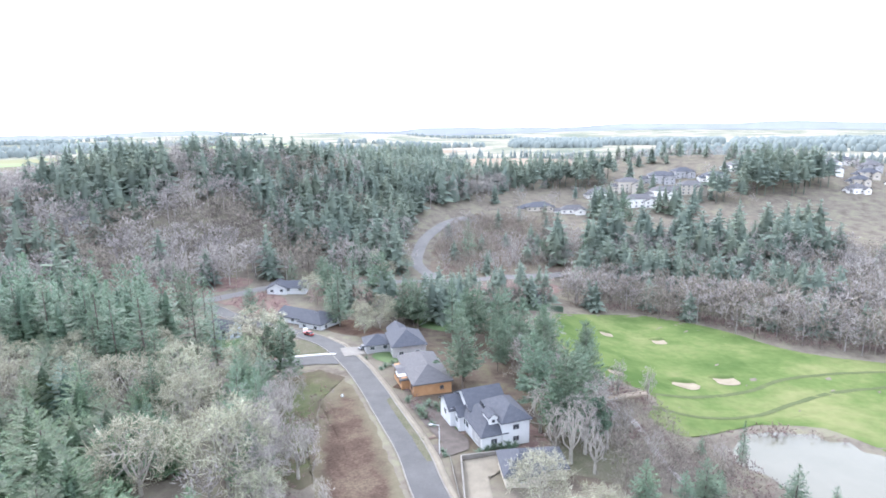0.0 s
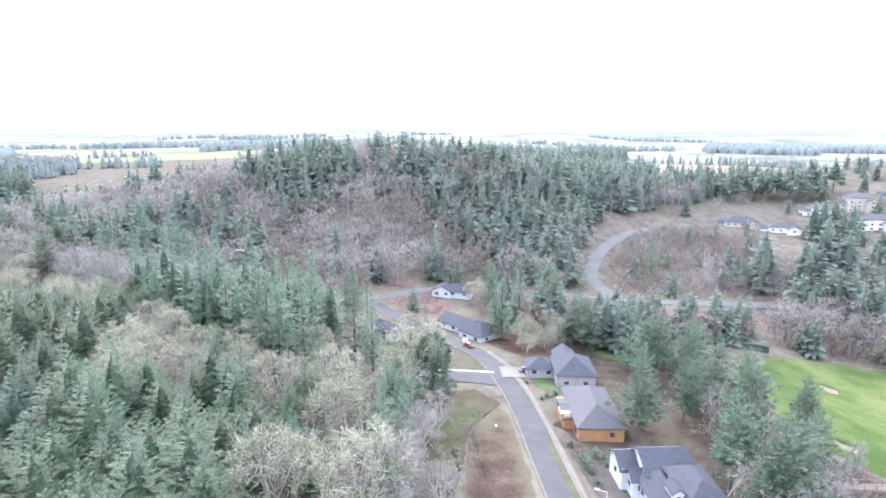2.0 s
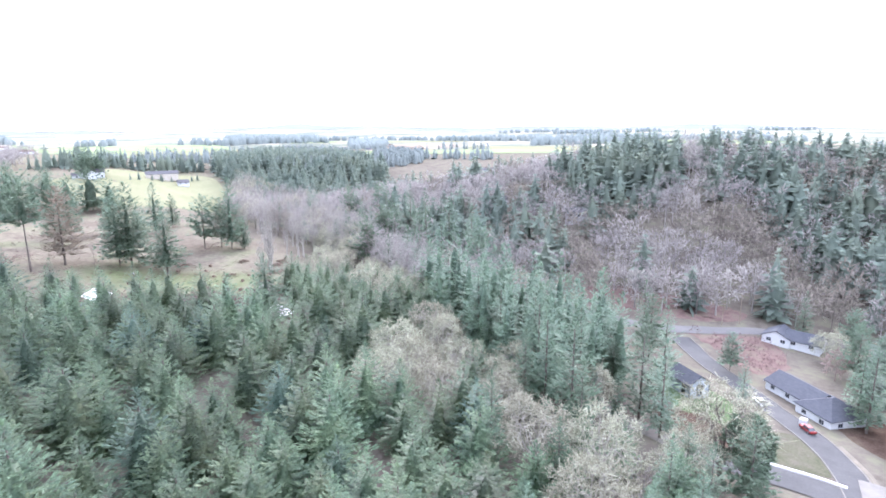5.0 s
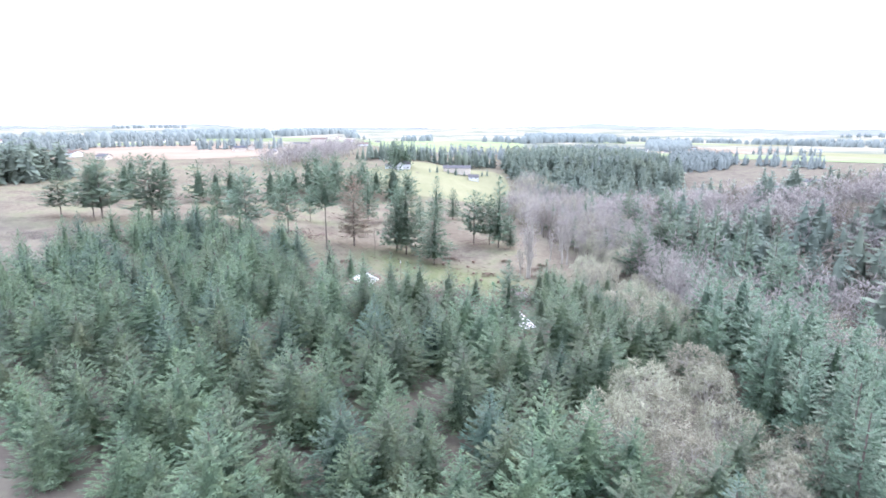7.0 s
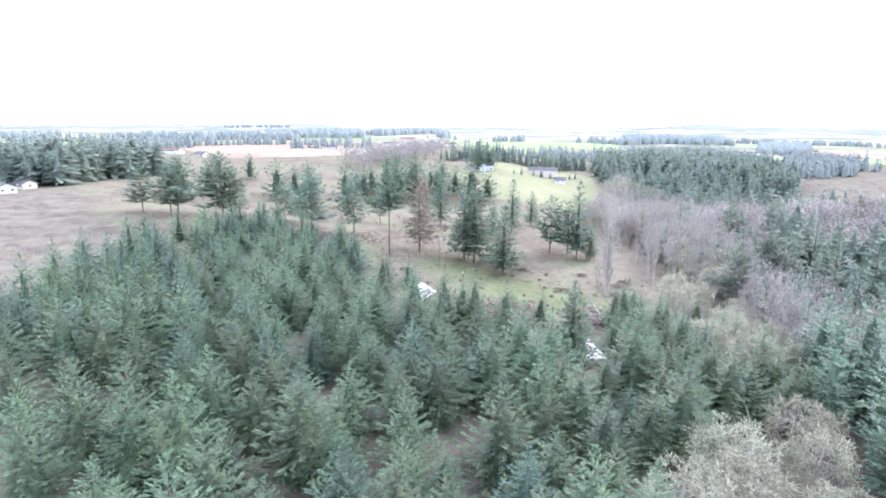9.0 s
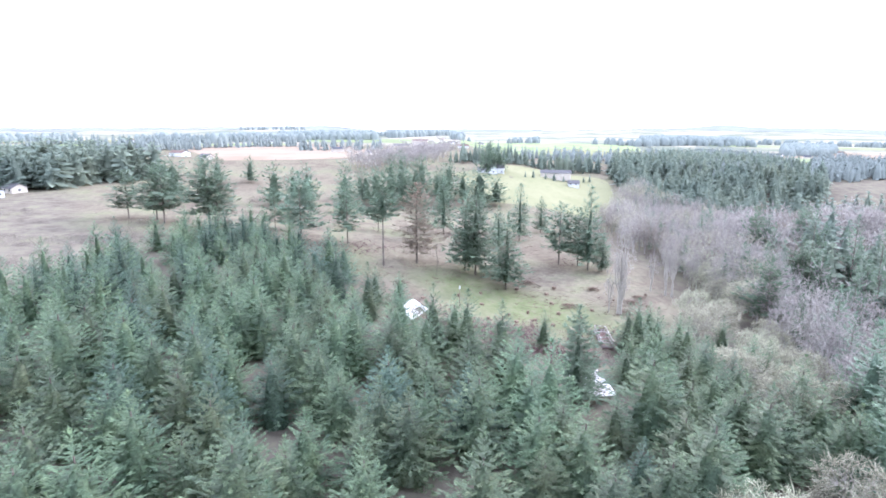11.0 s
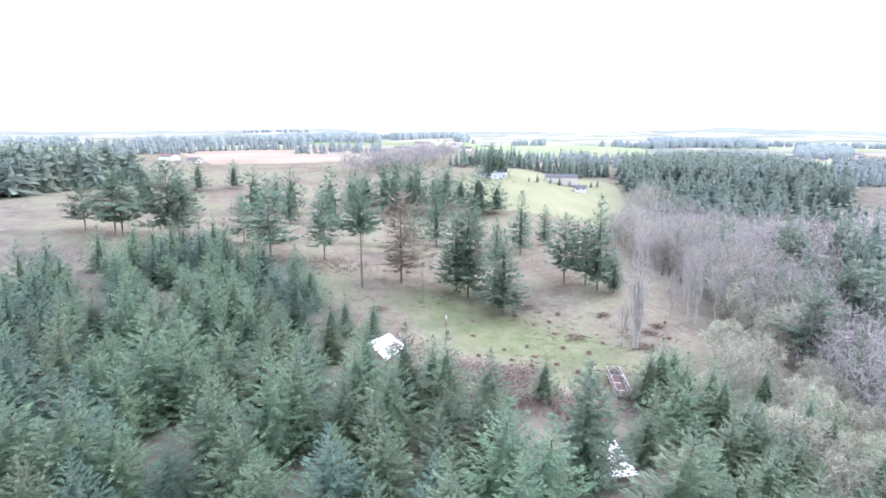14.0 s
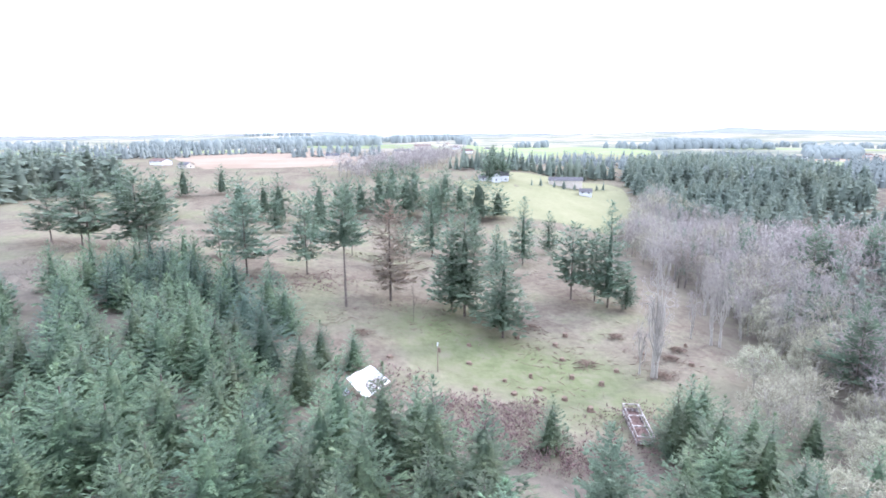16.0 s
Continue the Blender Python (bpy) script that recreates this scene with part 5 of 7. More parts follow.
FIRBELT = [(62, 332), (110, 318), (160, 312), (206, 312), (236, 330), (244, 372), (200, 376), (150, 376), (100, 372), (76, 356)]
p = clear_of(scatter(FIRBELT, 8.4, gw), ROADLINES, 5)
pick = gw.random(len(p)) < 0.62
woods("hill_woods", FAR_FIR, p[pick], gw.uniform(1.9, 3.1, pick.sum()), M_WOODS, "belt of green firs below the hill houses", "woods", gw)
woods("hill_woods", FAR_BARE, p[~pick], gw.uniform(1.0, 1.7, (~pick).sum()), M_BARETWIG, "bare trees among the firs below the hill houses", "woods", gw)
HILLTOP = [(20, 440), (60, 470), (110, 520), (180, 560), (280, 560), (360, 520), (420, 560), (360, 680), (200, 700), (90, 620)]
p = scatter(HILLTOP, 27.0, gw)
woods("hill_woods", FAR_FIR, p, gw.uniform(1.0, 1.9, len(p)), M_WOODS, "scattered firs behind the hill houses", "woods", gw)
p = scatter(HILLTOP, 21.0, gw)
woods("hill_woods", FAR_BARE, p, gw.uniform(0.7, 1.3, len(p)), M_BARETWIG, "bare trees behind the hill houses", "woods", gw)
HIGH_FIR = [tier_fir(10, 2.3 + 0.12 * k, np.random.default_rng(310 + k), 8, 8, 0.36) for k in range(4)]
BARE_STEM = limb((0, 0, -0.5), (0, 0, 7.0), 0.14, 0.08, 4, 0, 1, np.random.default_rng(1))
HIGH_FIR = [join_arrays([f, (np.column_stack([BARE_STEM[0], np.full(len(BARE_STEM[0]), 0.3)]), BARE_STEM[1])]) for f in HIGH_FIR]
p = scatter([(240, 470), (286, 462), (330, 486), (336, 516), (292, 522), (250, 500)], 10.5, gw)
woods("hill_woods", HIGH_FIR, p, gw.uniform(2.4, 3.2, len(p)), M_WOODS, "tall high-crowned firs on the hill's shoulder", "woods", gw)
p = np.vstack([scatter([(92, 512), (130, 500), (160, 516), (150, 548), (100, 545)], 10.5, gw), scatter([(212, 452), (238, 456), (236, 470), (216, 468)], 9, gw), scatter([(58, 500), (84, 492), (88, 530), (60, 540)], 13, gw)])
woods("hill_woods", HIGH_FIR, p, gw.uniform(2.0, 2.9, len(p)), M_WOODS, "tall firs standing round the hill houses", "woods", gw)
AMONG = [(56, 430), (110, 428), (170, 436), (250, 452), (262, 500), (240, 530), (190, 540), (110, 506), (60, 470)]
p = scatter(AMONG, 15, gw)
p = p[np.min(np.hypot(p[:, None, 0] - np.array(HILL_HOUSES)[None, :, 0] - 9, p[:, None, 1] - np.array(HILL_HOUSES)[None, :, 1] - 3), axis=1) > 15]
pick = gw.random(len(p)) < 0.4
woods("hill_woods", FAR_FIR, p[pick], gw.uniform(1.1, 2.0, pick.sum()), M_WOODS, "garden conifers between the hill houses", "woods", gw)
woods("hill_woods", FAR_BARE, p[~pick], gw.uniform(0.5, 1.0, (~pick).sum()), M_BARETWIG, "bare garden trees between the hill houses", "woods", gw)
p = np.array([(121, 436), (130, 428), (138, 438), (166, 438), (174, 430), (182, 440), (190, 432), (114, 430)], float)
woods("hill_woods", FAR_FIR, p, gw.uniform(2.0, 2.7, len(p)), M_WOODS, "firs on the slope below the hill houses", "woods", gw)
RIVERSIDE = [(-62, 250), (-30, 228), (0, 216), (30, 236), (54, 260), (46, 272), (14, 262), (-20, 258), (-58, 260)]
p = clear_of(scatter(RIVERSIDE, 7.5, gw), ROADLINES, 6)
pick = gw.random(len(p)) < 0.45
woods("stream_woods", FAR_FIR, p[pick], gw.uniform(1.3, 2.1, pick.sum()), M_WOODS, "conifers along the stream", "woods", gw)
woods("stream_woods", FAR_BARE, p[~pick], gw.uniform(0.9, 1.5, (~pick).sum()), M_REDTWIG, "bare reddish trees along the stream", "woods", gw)
# woods beyond the meadow
WEST = [(-600, 256), (-540, 250), (-500, 240), (-440, 236), (-424, 262), (-440, 310), (-470, 340), (-480, 384), (-560, 430), (-660, 440), (-780, 400), (-720, 300)]
p = ragged_edge(scatter(WEST, 8.4, gw), 45, gw)
woods("west_woods", FAR_FIR, p, gw.uniform(1.5, 2.2, len(p)), M_WOODS, "dark block of conifer wood beyond the pasture", "woods", gw)
SOUTHWEST = [(-384, -190), (-394, -140), (-430, -114), (-470, -100), (-500, -130), (-520, -200), (-440, -260)]
p = ragged_edge(scatter(SOUTHWEST, 10, gw), 40, gw)
woods("west_woods", WIDE_FIR, p, gw.uniform(1.7, 2.8, len(p)), M_WOODS, "tall conifers along the meadow's far side", "woods", gw)
p = np.array([(-450, 50), (-455, 67), (-481, 81), (-477, 101), (-462, 60), (-470, 92), (-458, -58), (-475, -41), (-446, 78), (-460, 110), (-490, 66), (-560, 148), (-566, 140), (-556, 138), (-427, 46), (-447, 40), (-397, -4), (-415, 3), (-408, 13), (-391, -59), (-399, -45), (-440, 120), (-448, 132), (-436, 96), (-430, 70), (-384, 39)], float)
woods("west_woods", BROAD_ARRAYS, p, gw.uniform(1.9, 3.0, len(p)), M_PINE, "row of conifers beyond the meadow", "woods", gw)
FARROW = [(-618, 96), (-640, 140), (-650, 200), (-640, 262), (-612, 256), (-618, 190), (-606, 140)]
p = scatter(FARROW, 10, gw)
woods("west_woods", MID_FIR, p, gw.uniform(1.2, 2.2, len(p)), M_WOODS, "conifers behind the pasture", "woods", gw)
p = np.array([(-548 - 3 * k, 168 + 9 * k) for k in range(8)], float) + gw.normal(0, 1, (8, 2))
woods("west_woods", MID_FIR, p, gw.uniform(0.5, 0.8, len(p)), M_WOODS, "row of small clipped conifers by the farm", "trees", gw)
BIRCHROW = [(-560, 10), (-640, 60), (-740, 90), (-720, 120), (-600, 90), (-540, 40)]
p = scatter(BIRCHROW, 10, gw)
woods("west_woods", FAR_BARE, p, gw.uniform(1.4, 2.2, len(p)), M_BARETWIG, "bare trees along a lane", "woods", gw)
# distant belts: patches of wood strewn over the plain
near_belts, far_belts = [], []
for k in range(72):
    r, a = 800 * 4.4 ** gw.random(), gw.uniform(-0.95, 2.3)
    c = np.array([-r * math.sin(a), r * math.cos(a)])
    L, W, turn = gw.uniform(90, 330) * (0.6 + r / 2200), gw.uniform(25, 70) * (0.7 + r / 3000), gw.normal(0, 0.35) + a
    step = 13.0 if r < 1200 else 17.0 + r / 300
    outline = [(L * u * 0.5 * gw.uniform(0.8, 1.2), W * w * 0.5 * gw.uniform(0.6, 1.4)) for u, w in ((-1, -0.6), (-0.5, -1), (0.2, -0.9), (0.8, -1), (1, 0), (0.6, 1), (0, 0.8), (-0.7, 1))]
    q = scatter(outline, step, gw)
    (near_belts if r < 1200 else far_belts).append(c + np.stack([q[:, 0] * math.cos(turn) - q[:, 1] * math.sin(turn), q[:, 0] * math.sin(turn) + q[:, 1] * math.cos(turn)], 1))
open_field = [(-1000, 160), (-1040, 420), (-1500, 560), (-1600, 200)]
for belts, shapes, lo, hi, lab in ((near_belts, MID_FIR, 1.1, 2.0, "belts of conifer wood on the plain"), (far_belts, DISTANT, 1.3, 2.3, "far belts of dark wood on the plain")):
    p = np.vstack(belts)
    p = p[~inside(open_field, p[:, 0], p[:, 1])]
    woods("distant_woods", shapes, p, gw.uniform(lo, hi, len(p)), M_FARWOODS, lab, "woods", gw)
far_blocks = [[(-1253, -342), (-1386, -218), (-1500, -48), (-1969, -104), (-2038, -373), (-1967, -599)],
              [(-1405, 575), (-1497, 740), (-1550, 900), (-2235, 1267), (-2173, 1028), (-1771, 716)],
              [(-1639, -25), (-2513, 236), (-2895, 245), (-2175, -45)],
              [(-1521, -285), (-1433, -153), (-1417, -38), (-1759, -68), (-2009, -265), (-2080, -412)],
              [(-1002, 668), (-1006, 752), (-1122, 834), (-1122, 742)],
              [(-544, 410), (-535, 448), (-741, 608), (-782, 578)],
              [(218, 1896), (469, 1740), (692, 2568), (306, 2461)],
              [(521, 1932), (859, 1781), (1289, 2675), (786, 2817)],
              [(746, 1513), (1015, 1330), (1247, 1636), (958, 1910)],
              [(-563, 303), (-548, 336), (-533, 385), (-624, 458), (-879, 552), (-980, 514)],
              [(-607, 448), (-543, 478), (-651, 567), (-721, 532)],
              [(-1139, 748), (-1053, 789), (-1278, 950), (-1381, 907)]]
for k, q in enumerate(far_blocks):
    r = math.hypot(*q[0])
    p = scatter(q, 10.5 if r < 900 else 15.0 if r < 1400 else 24.0, gw)
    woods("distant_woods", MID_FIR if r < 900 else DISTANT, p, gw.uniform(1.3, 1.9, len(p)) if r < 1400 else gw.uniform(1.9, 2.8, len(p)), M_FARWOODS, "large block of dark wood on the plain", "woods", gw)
SLOPE = [(20, 118), (24, 130), (20, 150), (14, 172), (26, 212), (40, 214), (42, 186), (38, 168), (46, 146), (40, 116), (34, 94), (22, 96)]
p = clear_of(scatter(SLOPE, 12.0, gw), ROADLINES, 8)
woods("garden_woods", FAR_BARE, p, gw.uniform(0.7, 1.2, len(p)), M_DARKTWIG, "bare grey trees on the slope behind the houses", "woods", gw)
OAKWOOD = [(-74, 70), (-78, 110), (-72, 146), (-58, 150), (-44, 142), (-38, 112), (-32, 84), (-40, 64), (-60, 56)]
p = scatter(OAKWOOD, 6.5, gw)
pick = gw.random(len(p)) < 0.3
q = p[~pick][gw.random((~pick).sum()) < 0.35]
woods("oak_wood", FAR_BARE, q, gw.uniform(0.7, 1.1, len(q)), M_BARETWIG, "bare undergrowth between oaks", "woods", gw)
woods("oak_wood", FIR_ARRAYS, p[pick], gw.uniform(1.0, 1.6, pick.sum()), M_FIR, "green firs between bare oaks", "woods", gw)
LANE = [(-158, 168), (-132, 156), (-112, 150), (-92, 154), (-86, 164), (-92, 186), (-110, 202), (-150, 208), (-178, 184)]
p = clear_of(scatter(LANE, 8.8, gw), ROADLINES, 6)
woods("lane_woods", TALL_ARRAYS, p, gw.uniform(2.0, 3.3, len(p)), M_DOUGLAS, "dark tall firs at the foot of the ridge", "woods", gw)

SCRUB = [(0, 304), (24, 308), (56, 324), (80, 336), (92, 380), (84, 424), (46, 424), (20, 410), (4, 384), (-6, 350)]
p = clear_of(scatter(SCRUB, 4.8, gw), ROADLINES, 5)
pick = np.array([noise.noise((x / 30, y / 30, 0.9)) for x, y in p]) > 0.0
woods("scrub", SCRUB_BARE, p[pick], gw.uniform(0.5, 1.25, pick.sum()), M_BARETWIG, "low bare scrub on the hillside", "brush", gw)
woods("scrub", SCRUB_BARE, p[~pick], gw.uniform(0.5, 1.3, (~pick).sum()), M_DARKTWIG, "dark bare scrub on the hillside", "brush", gw)
p = clear_of(scatter(SCRUB, 27, gw), ROADLINES, 5)
woods("scrub", FAR_FIR, p, gw.uniform(0.9, 1.6, len(p)), M_WOODS, "a few young firs on the hillside", "trees", gw)

THICKET = [(30, 90), (52, 92), (64, 106), (66, 124), (56, 142), (44, 138), (34, 120)]
p = scatter(THICKET, 5.4, gw)
woods("garden_woods", VALLEY_BARE, p, gw.uniform(0.5, 1.0, len(p)), M_DARKTWIG, "low bare thicket above the pond", "brush", gw)

# bramble and brush
BRUSH = [plume(1.0, 0.85, 42, np.random.default_rng(350 + k), 0.0, 0.045) for k in range(5)]
brush_spots = [scatter(q, s, gw) for q, s in (([(-219, 93), (-220, 117), (-203, 120), (-192, 130), (-188, 124), (-196, 104), (-200, 95)], 1.45), ([(-232, 82), (-214, 72), (-206, 88), (-226, 94)], 2.4),
                                             ([(-214, 124), (-196, 120), (-188, 140), (-206, 146), (-222, 138)], 2.6), ([(-2, 302), (56, 322), (90, 380), (46, 426), (2, 384)], 4.0),
                                             ([(40, 170), (56, 160), (58, 140), (62, 120), (40, 104), (36, 130)], 4.0), ([(-104, 250), (-72, 232), (-70, 250), (-84, 266)], 3.0),
                                             ([(-300, 62), (-286, 48), (-270, 40), (-268, 50), (-290, 74)], 3.2), ([(116, 246), (136, 214), (165, 200), (170, 206), (140, 222), (122, 252)], 3.0),
                                             ([(60, 98), (66, 92), (76, 88), (80, 90), (70, 96), (65, 104)], 1.6), ([(50, 92), (62, 96), (74, 106), (77, 117), (71, 128), (60, 128), (54, 108)], 2.2), ([(70, 134), (81, 139.5), (96, 138.6), (104.5, 132.5), (103, 131.4), (95.5, 136.4), (81, 137.4)], 1.6),
                                             ([(62, 268), (88, 270), (118, 246), (136, 214), (165, 202), (172, 210), (142, 224), (124, 256), (92, 280), (64, 278)], 2.6), ([(-34, 150), (-40, 120), (-36, 90), (-28, 92), (-30, 140)], 3.0), ([(38, 150), (50, 158), (60, 152), (56, 147), (44, 144)], 1.9), ([(40, 144), (47, 142), (52, 128), (50, 112), (40, 108), (36, 128)], 2.2),
                                             ([(-4, 128), (-9, 136), (-12, 144), (-9, 146), (-2, 134)], 2.0))]
p = np.vstack(brush_spots)
woods("bramble_thicket", BRUSH, p, 1.0 + 2.6 * gw.random(len(p)) ** 1.5, M_BRAMBLE, "low reddish-brown bramble thicket", "brush", gw)
bracken = np.vstack([scatter(q, 2.1, gw) for q in ([(-279, -88), (-282, -44), (-269, -38), (-258, -74)],
                                             [(-281, -56), (-289, 3), (-260, 6), (-260, -28)],
                                             [(-248, -68), (-250, -51), (-233, -37), (-228, -56)],
                                             [(-302, -45), (-302, -33), (-286, -28), (-285, -39)],
                                             [(-323, -51), (-324, -38), (-302, -30), (-302, -42)],
                                             [(-329, -114), (-338, -102), (-319, -93), (-315, -106)],
                                             [(-422, -26), (-430, -9), (-406, -5), (-399, -20)])])
woods("bracken_bands", BRUSH, bracken, gw.uniform(0.7, 1.7, len(bracken)), M_DARKTWIG, "bands of brown bracken across the meadow", "brush", gw)
p = scatter(MEADOW, 11, gw, 0.5)
p = p[gw.random(len(p)) < 0.5]
under = np.array([(-276, 39), (-285, 54), (-273, 100), (-253, 113), (-291, 140), (-341, 94), (-347, 132), (-329, 46), (-335, 62), (-314, 79), (-265, 70), (-274, 82), (-290, 62), (-280, 46), (-300, 150), (-236, 148), (-250, 160), (-258, 172), (-296, 70)], float)
p = np.vstack([p] + [c + gw.normal(0, 1, (26, 2)) * (3.4, 5.2) for c in under])
woods("meadow_brush", BRUSH, p, gw.uniform(0.4, 1.3, len(p)), M_BRAMBLE, "tufts of dry brush in the meadow", "brush", gw)

# ---------------------------------------------------------------- houses


def hip_roof(x0, y0, x1, y1, z, rise, over, kind):
    """Roof of a block: hip, or a gable along x or y, with thickness."""
    bm = bmesh.new()
    x0, y0, x1, y1 = x0 - over, y0 - over, x1 + over, y1 + over
    z = z - over * rise / max(0.1, min(x1 - x0, y1 - y0) / 2)
    w, d = x1 - x0, y1 - y0
    if kind == "hip":
        k = min(w, d) / 2
        r = [(x0 + k, (y0 + y1) / 2), (x1 - k, (y0 + y1) / 2)] if w >= d else [((x0 + x1) / 2, y0 + k), ((x0 + x1) / 2, y1 - k)]
    elif kind == "gx":
        r = [(x0, (y0 + y1) / 2), (x1, (y0 + y1) / 2)]
    else:
        r = [((x0 + x1) / 2, y0), ((x0 + x1) / 2, y1)]
    along = kind == "gx" or (kind == "hip" and w >= d)
    thick = 0.22
    top = []
    for dz in (0, -thick):
        c = [bm.verts.new((px, py, z + dz)) for px, py in ((x0, y0), (x1, y0), (x1, y1), (x0, y1))]
        a, b = (bm.verts.new((px, py, z + rise + dz)) for px, py in r)
        fs = [(c[0], c[1], b, a), (c[2], c[3], a, b), (c[3], c[0], a), (c[1], c[2], b)] if along else [(c[1], c[2], b, a), (c[3], c[0], a, b), (c[0], c[1], a), (c[2], c[3], b)]
        for f in fs[: 4 if kind == "hip" else 2]:
            bm.faces.new(f if dz == 0 else f[::-1])
        top.append((c, a, b))
    (c, a, b), (cl, al, bl) = top
    if kind == "hip":
        for i in range(4):
            bm.faces.new((c[i], cl[i], cl[(i + 1) % 4], c[(i + 1) % 4]))
    else:
        ends = ([(c[0], c[1], cl[0], cl[1]), (c[2], c[3], cl[2], cl[3])] if along else [(c[1], c[2], cl[1], cl[2]), (c[3], c[0], cl[3], cl[0])])
        for p, q, pl, ql in ends:
            bm.faces.new((p, pl, ql, q))
        rim = ([(c[3], a, cl[3], al), (a, c[0], al, cl[0]), (c[1], b, cl[1], bl), (b, c[2], bl, cl[2])] if along else [(c[0], a, cl[0], al), (a, c[1], al, cl[1]), (c[2], b, cl[2], bl), (b, c[3], bl, cl[3])])
        for p, q, pl, ql in rim:
            bm.faces.new((p, pl, ql, q))
    bmesh.ops.recalc_face_normals(bm, faces=bm.faces)
    return bm


def gable_wall(bm, x0, y0, x1, y1, z, rise, kind):
    """The triangles of wall below a gable."""
    for end in (0, 1):
        if kind == "gx":
            x = (x0, x1)[end]
            t = [(x, y0, z), (x, y1, z), (x, (y0 + y1) / 2, z + rise)]
            s = (0.2 if end == 0 else -0.2, 0, 0)
        else:
            y = (y0, y1)[end]
            t = [(x0, y, z), (x1, y, z), ((x0 + x1) / 2, y, z + rise)]
            s = (0, 0.2 if end == 0 else -0.2, 0)
        f = [bm.verts.new(v) for v in t]
        b = [bm.verts.new(Vector(v) + Vector(s)) for v in t]
        bm.faces.new(f)
        bm.faces.new(b[::-1])
        for i in range(3):
            bm.faces.new((f[i], b[i], b[(i + 1) % 3], f[(i + 1) % 3]))


def window(root, side, at, u, z, w, h, trim, panes=2, name="window"):
    """A framed window proud of a wall. side: s, n, w or e; at: the wall's coordinate; u: middle along the wall."""
    def slab(a0, a1, z0, z1, out0, out1):
        bm = bmesh.new()
        s = -1 if side in "sw" else 1
        lo, hi = sorted((at + s * out0, at + s * out1))
        if side in "sn":
            box(bm, a0, lo, z0, a1, hi, z1)
        else:
            box(bm, lo, a0, z0, hi, a1, z1)
        return bm
    bm = bmesh.new()
    for a0, a1, z0, z1 in ((u - w / 2 - 0.12, u + w / 2 + 0.12, z + h, z + h + 0.14), (u - w / 2 - 0.12, u + w / 2 + 0.12, z - 0.14, z), (u - w / 2 - 0.12, u - w / 2, z, z + h), (u + w / 2, u + w / 2 + 0.12, z, z + h)):
        tmp = slab(a0, a1, z0, z1, -0.02, 0.07)
        me = bpy.data.meshes.new("tmp")
        tmp.to_mesh(me)
        tmp.free()
        bm.from_mesh(me)
        bpy.data.meshes.remove(me)
    frame_ob = part(name, bm, trim, root)
    for k in range(panes):
        a0 = u - w / 2 + w * k / panes
        part("pane", slab(a0 + 0.04, a0 + w / panes - 0.04, z + 0.03, z + h - 0.03, -0.02, 0.035), M_GLASS, frame_ob)
    return frame_ob


def house(x, y, rot, blocks, wall, roof, label, trim=None, glazing=True, category="house", group="", base=None):
    """A house of blocks (x0, y0, x1, y1, wall height, roof kind, rise, base). Windows stand on all outer walls."""
    trim = trim or M_WHITE
    root = new("house")
    root.empty_display_size = 1
    z = float(gz(x, y)) if base is None else base
    root.matrix_basis = Matrix.Translation((x, y, z)) @ Matrix.Rotation(radians(rot), 4, "Z")
    for x0, y0, x1, y1, h, kind, rise, *more in blocks:
        bm = bmesh.new()
        box(bm, x0, y0, -4.0, x1, y1, h)
        if kind != "hip":
            gable_wall(bm, x0, y0, x1, y1, h - 0.1, rise * (1 - 0.55 / (min(x1 - x0, y1 - y0) / 2 + 0.55)) - 0.08, kind)
        part("wall", bm, wall, root)
        part("roof", hip_roof(x0, y0, x1, y1, h + 0.02, rise, 0.55, kind), roof, root)
        bm = bmesh.new()                                   # gutters under the eaves
        edges = {"n": (x0 - 0.5, y1 + 0.42, x1 + 0.5, y1 + 0.5), "s": (x0 - 0.5, y0 - 0.5, x1 + 0.5, y0 - 0.42), "w": (x0 - 0.5, y0 - 0.42, x0 - 0.42, y1 + 0.42), "e": (x1 + 0.42, y0 - 0.42, x1 + 0.5, y1 + 0.42)}
        for a0, b0, a1, b1 in (edges[k] for k in {"hip": "nswe", "gx": "ns", "gy": "we"}[kind]):
            dz = 0.5 * rise / max(0.1, min(x1 - x0, y1 - y0) / 2)
            box(bm, a0, b0, h - dz - 0.30, a1, b1, h - dz - 0.16)
        part("gutter", bm, trim, root)
        if glazing:
            for level in range(max(1, int(h // 2.7))):
                zz = level * 2.8 + 1.0
                if zz + 1.25 > h:
                    continue
                for side, at, lo, hi in (("s", y0, x0, x1), ("w", x0, y0, y1), ("e", x1, y0, y1)):
                    n = max(1, int((hi - lo) / 4.2))
                    for k in range(n):
                        window(root, side, at, lo + (hi - lo) * (k + 0.5) / n, zz, 1.5, 1.2, trim)
    return tagged(root, label, category, group)


def garage_door(root, side, at, u, w, h, material):
    bm = bmesh.new()
    s = -1 if side in "sw" else 1
    for k in range(4):
        lo, hi = sorted((at, at + s * 0.06))
        z0, z1 = h * k / 4 + 0.02, h * (k + 1) / 4 - 0.02
        if side in "sn":
            box(bm, u - w / 2, lo, z0, u + w / 2, hi, z1)
        else:
            box(bm, lo, u - w / 2, z0, hi, u + w / 2, z1)
    return part("garage_door", bm, material, root)


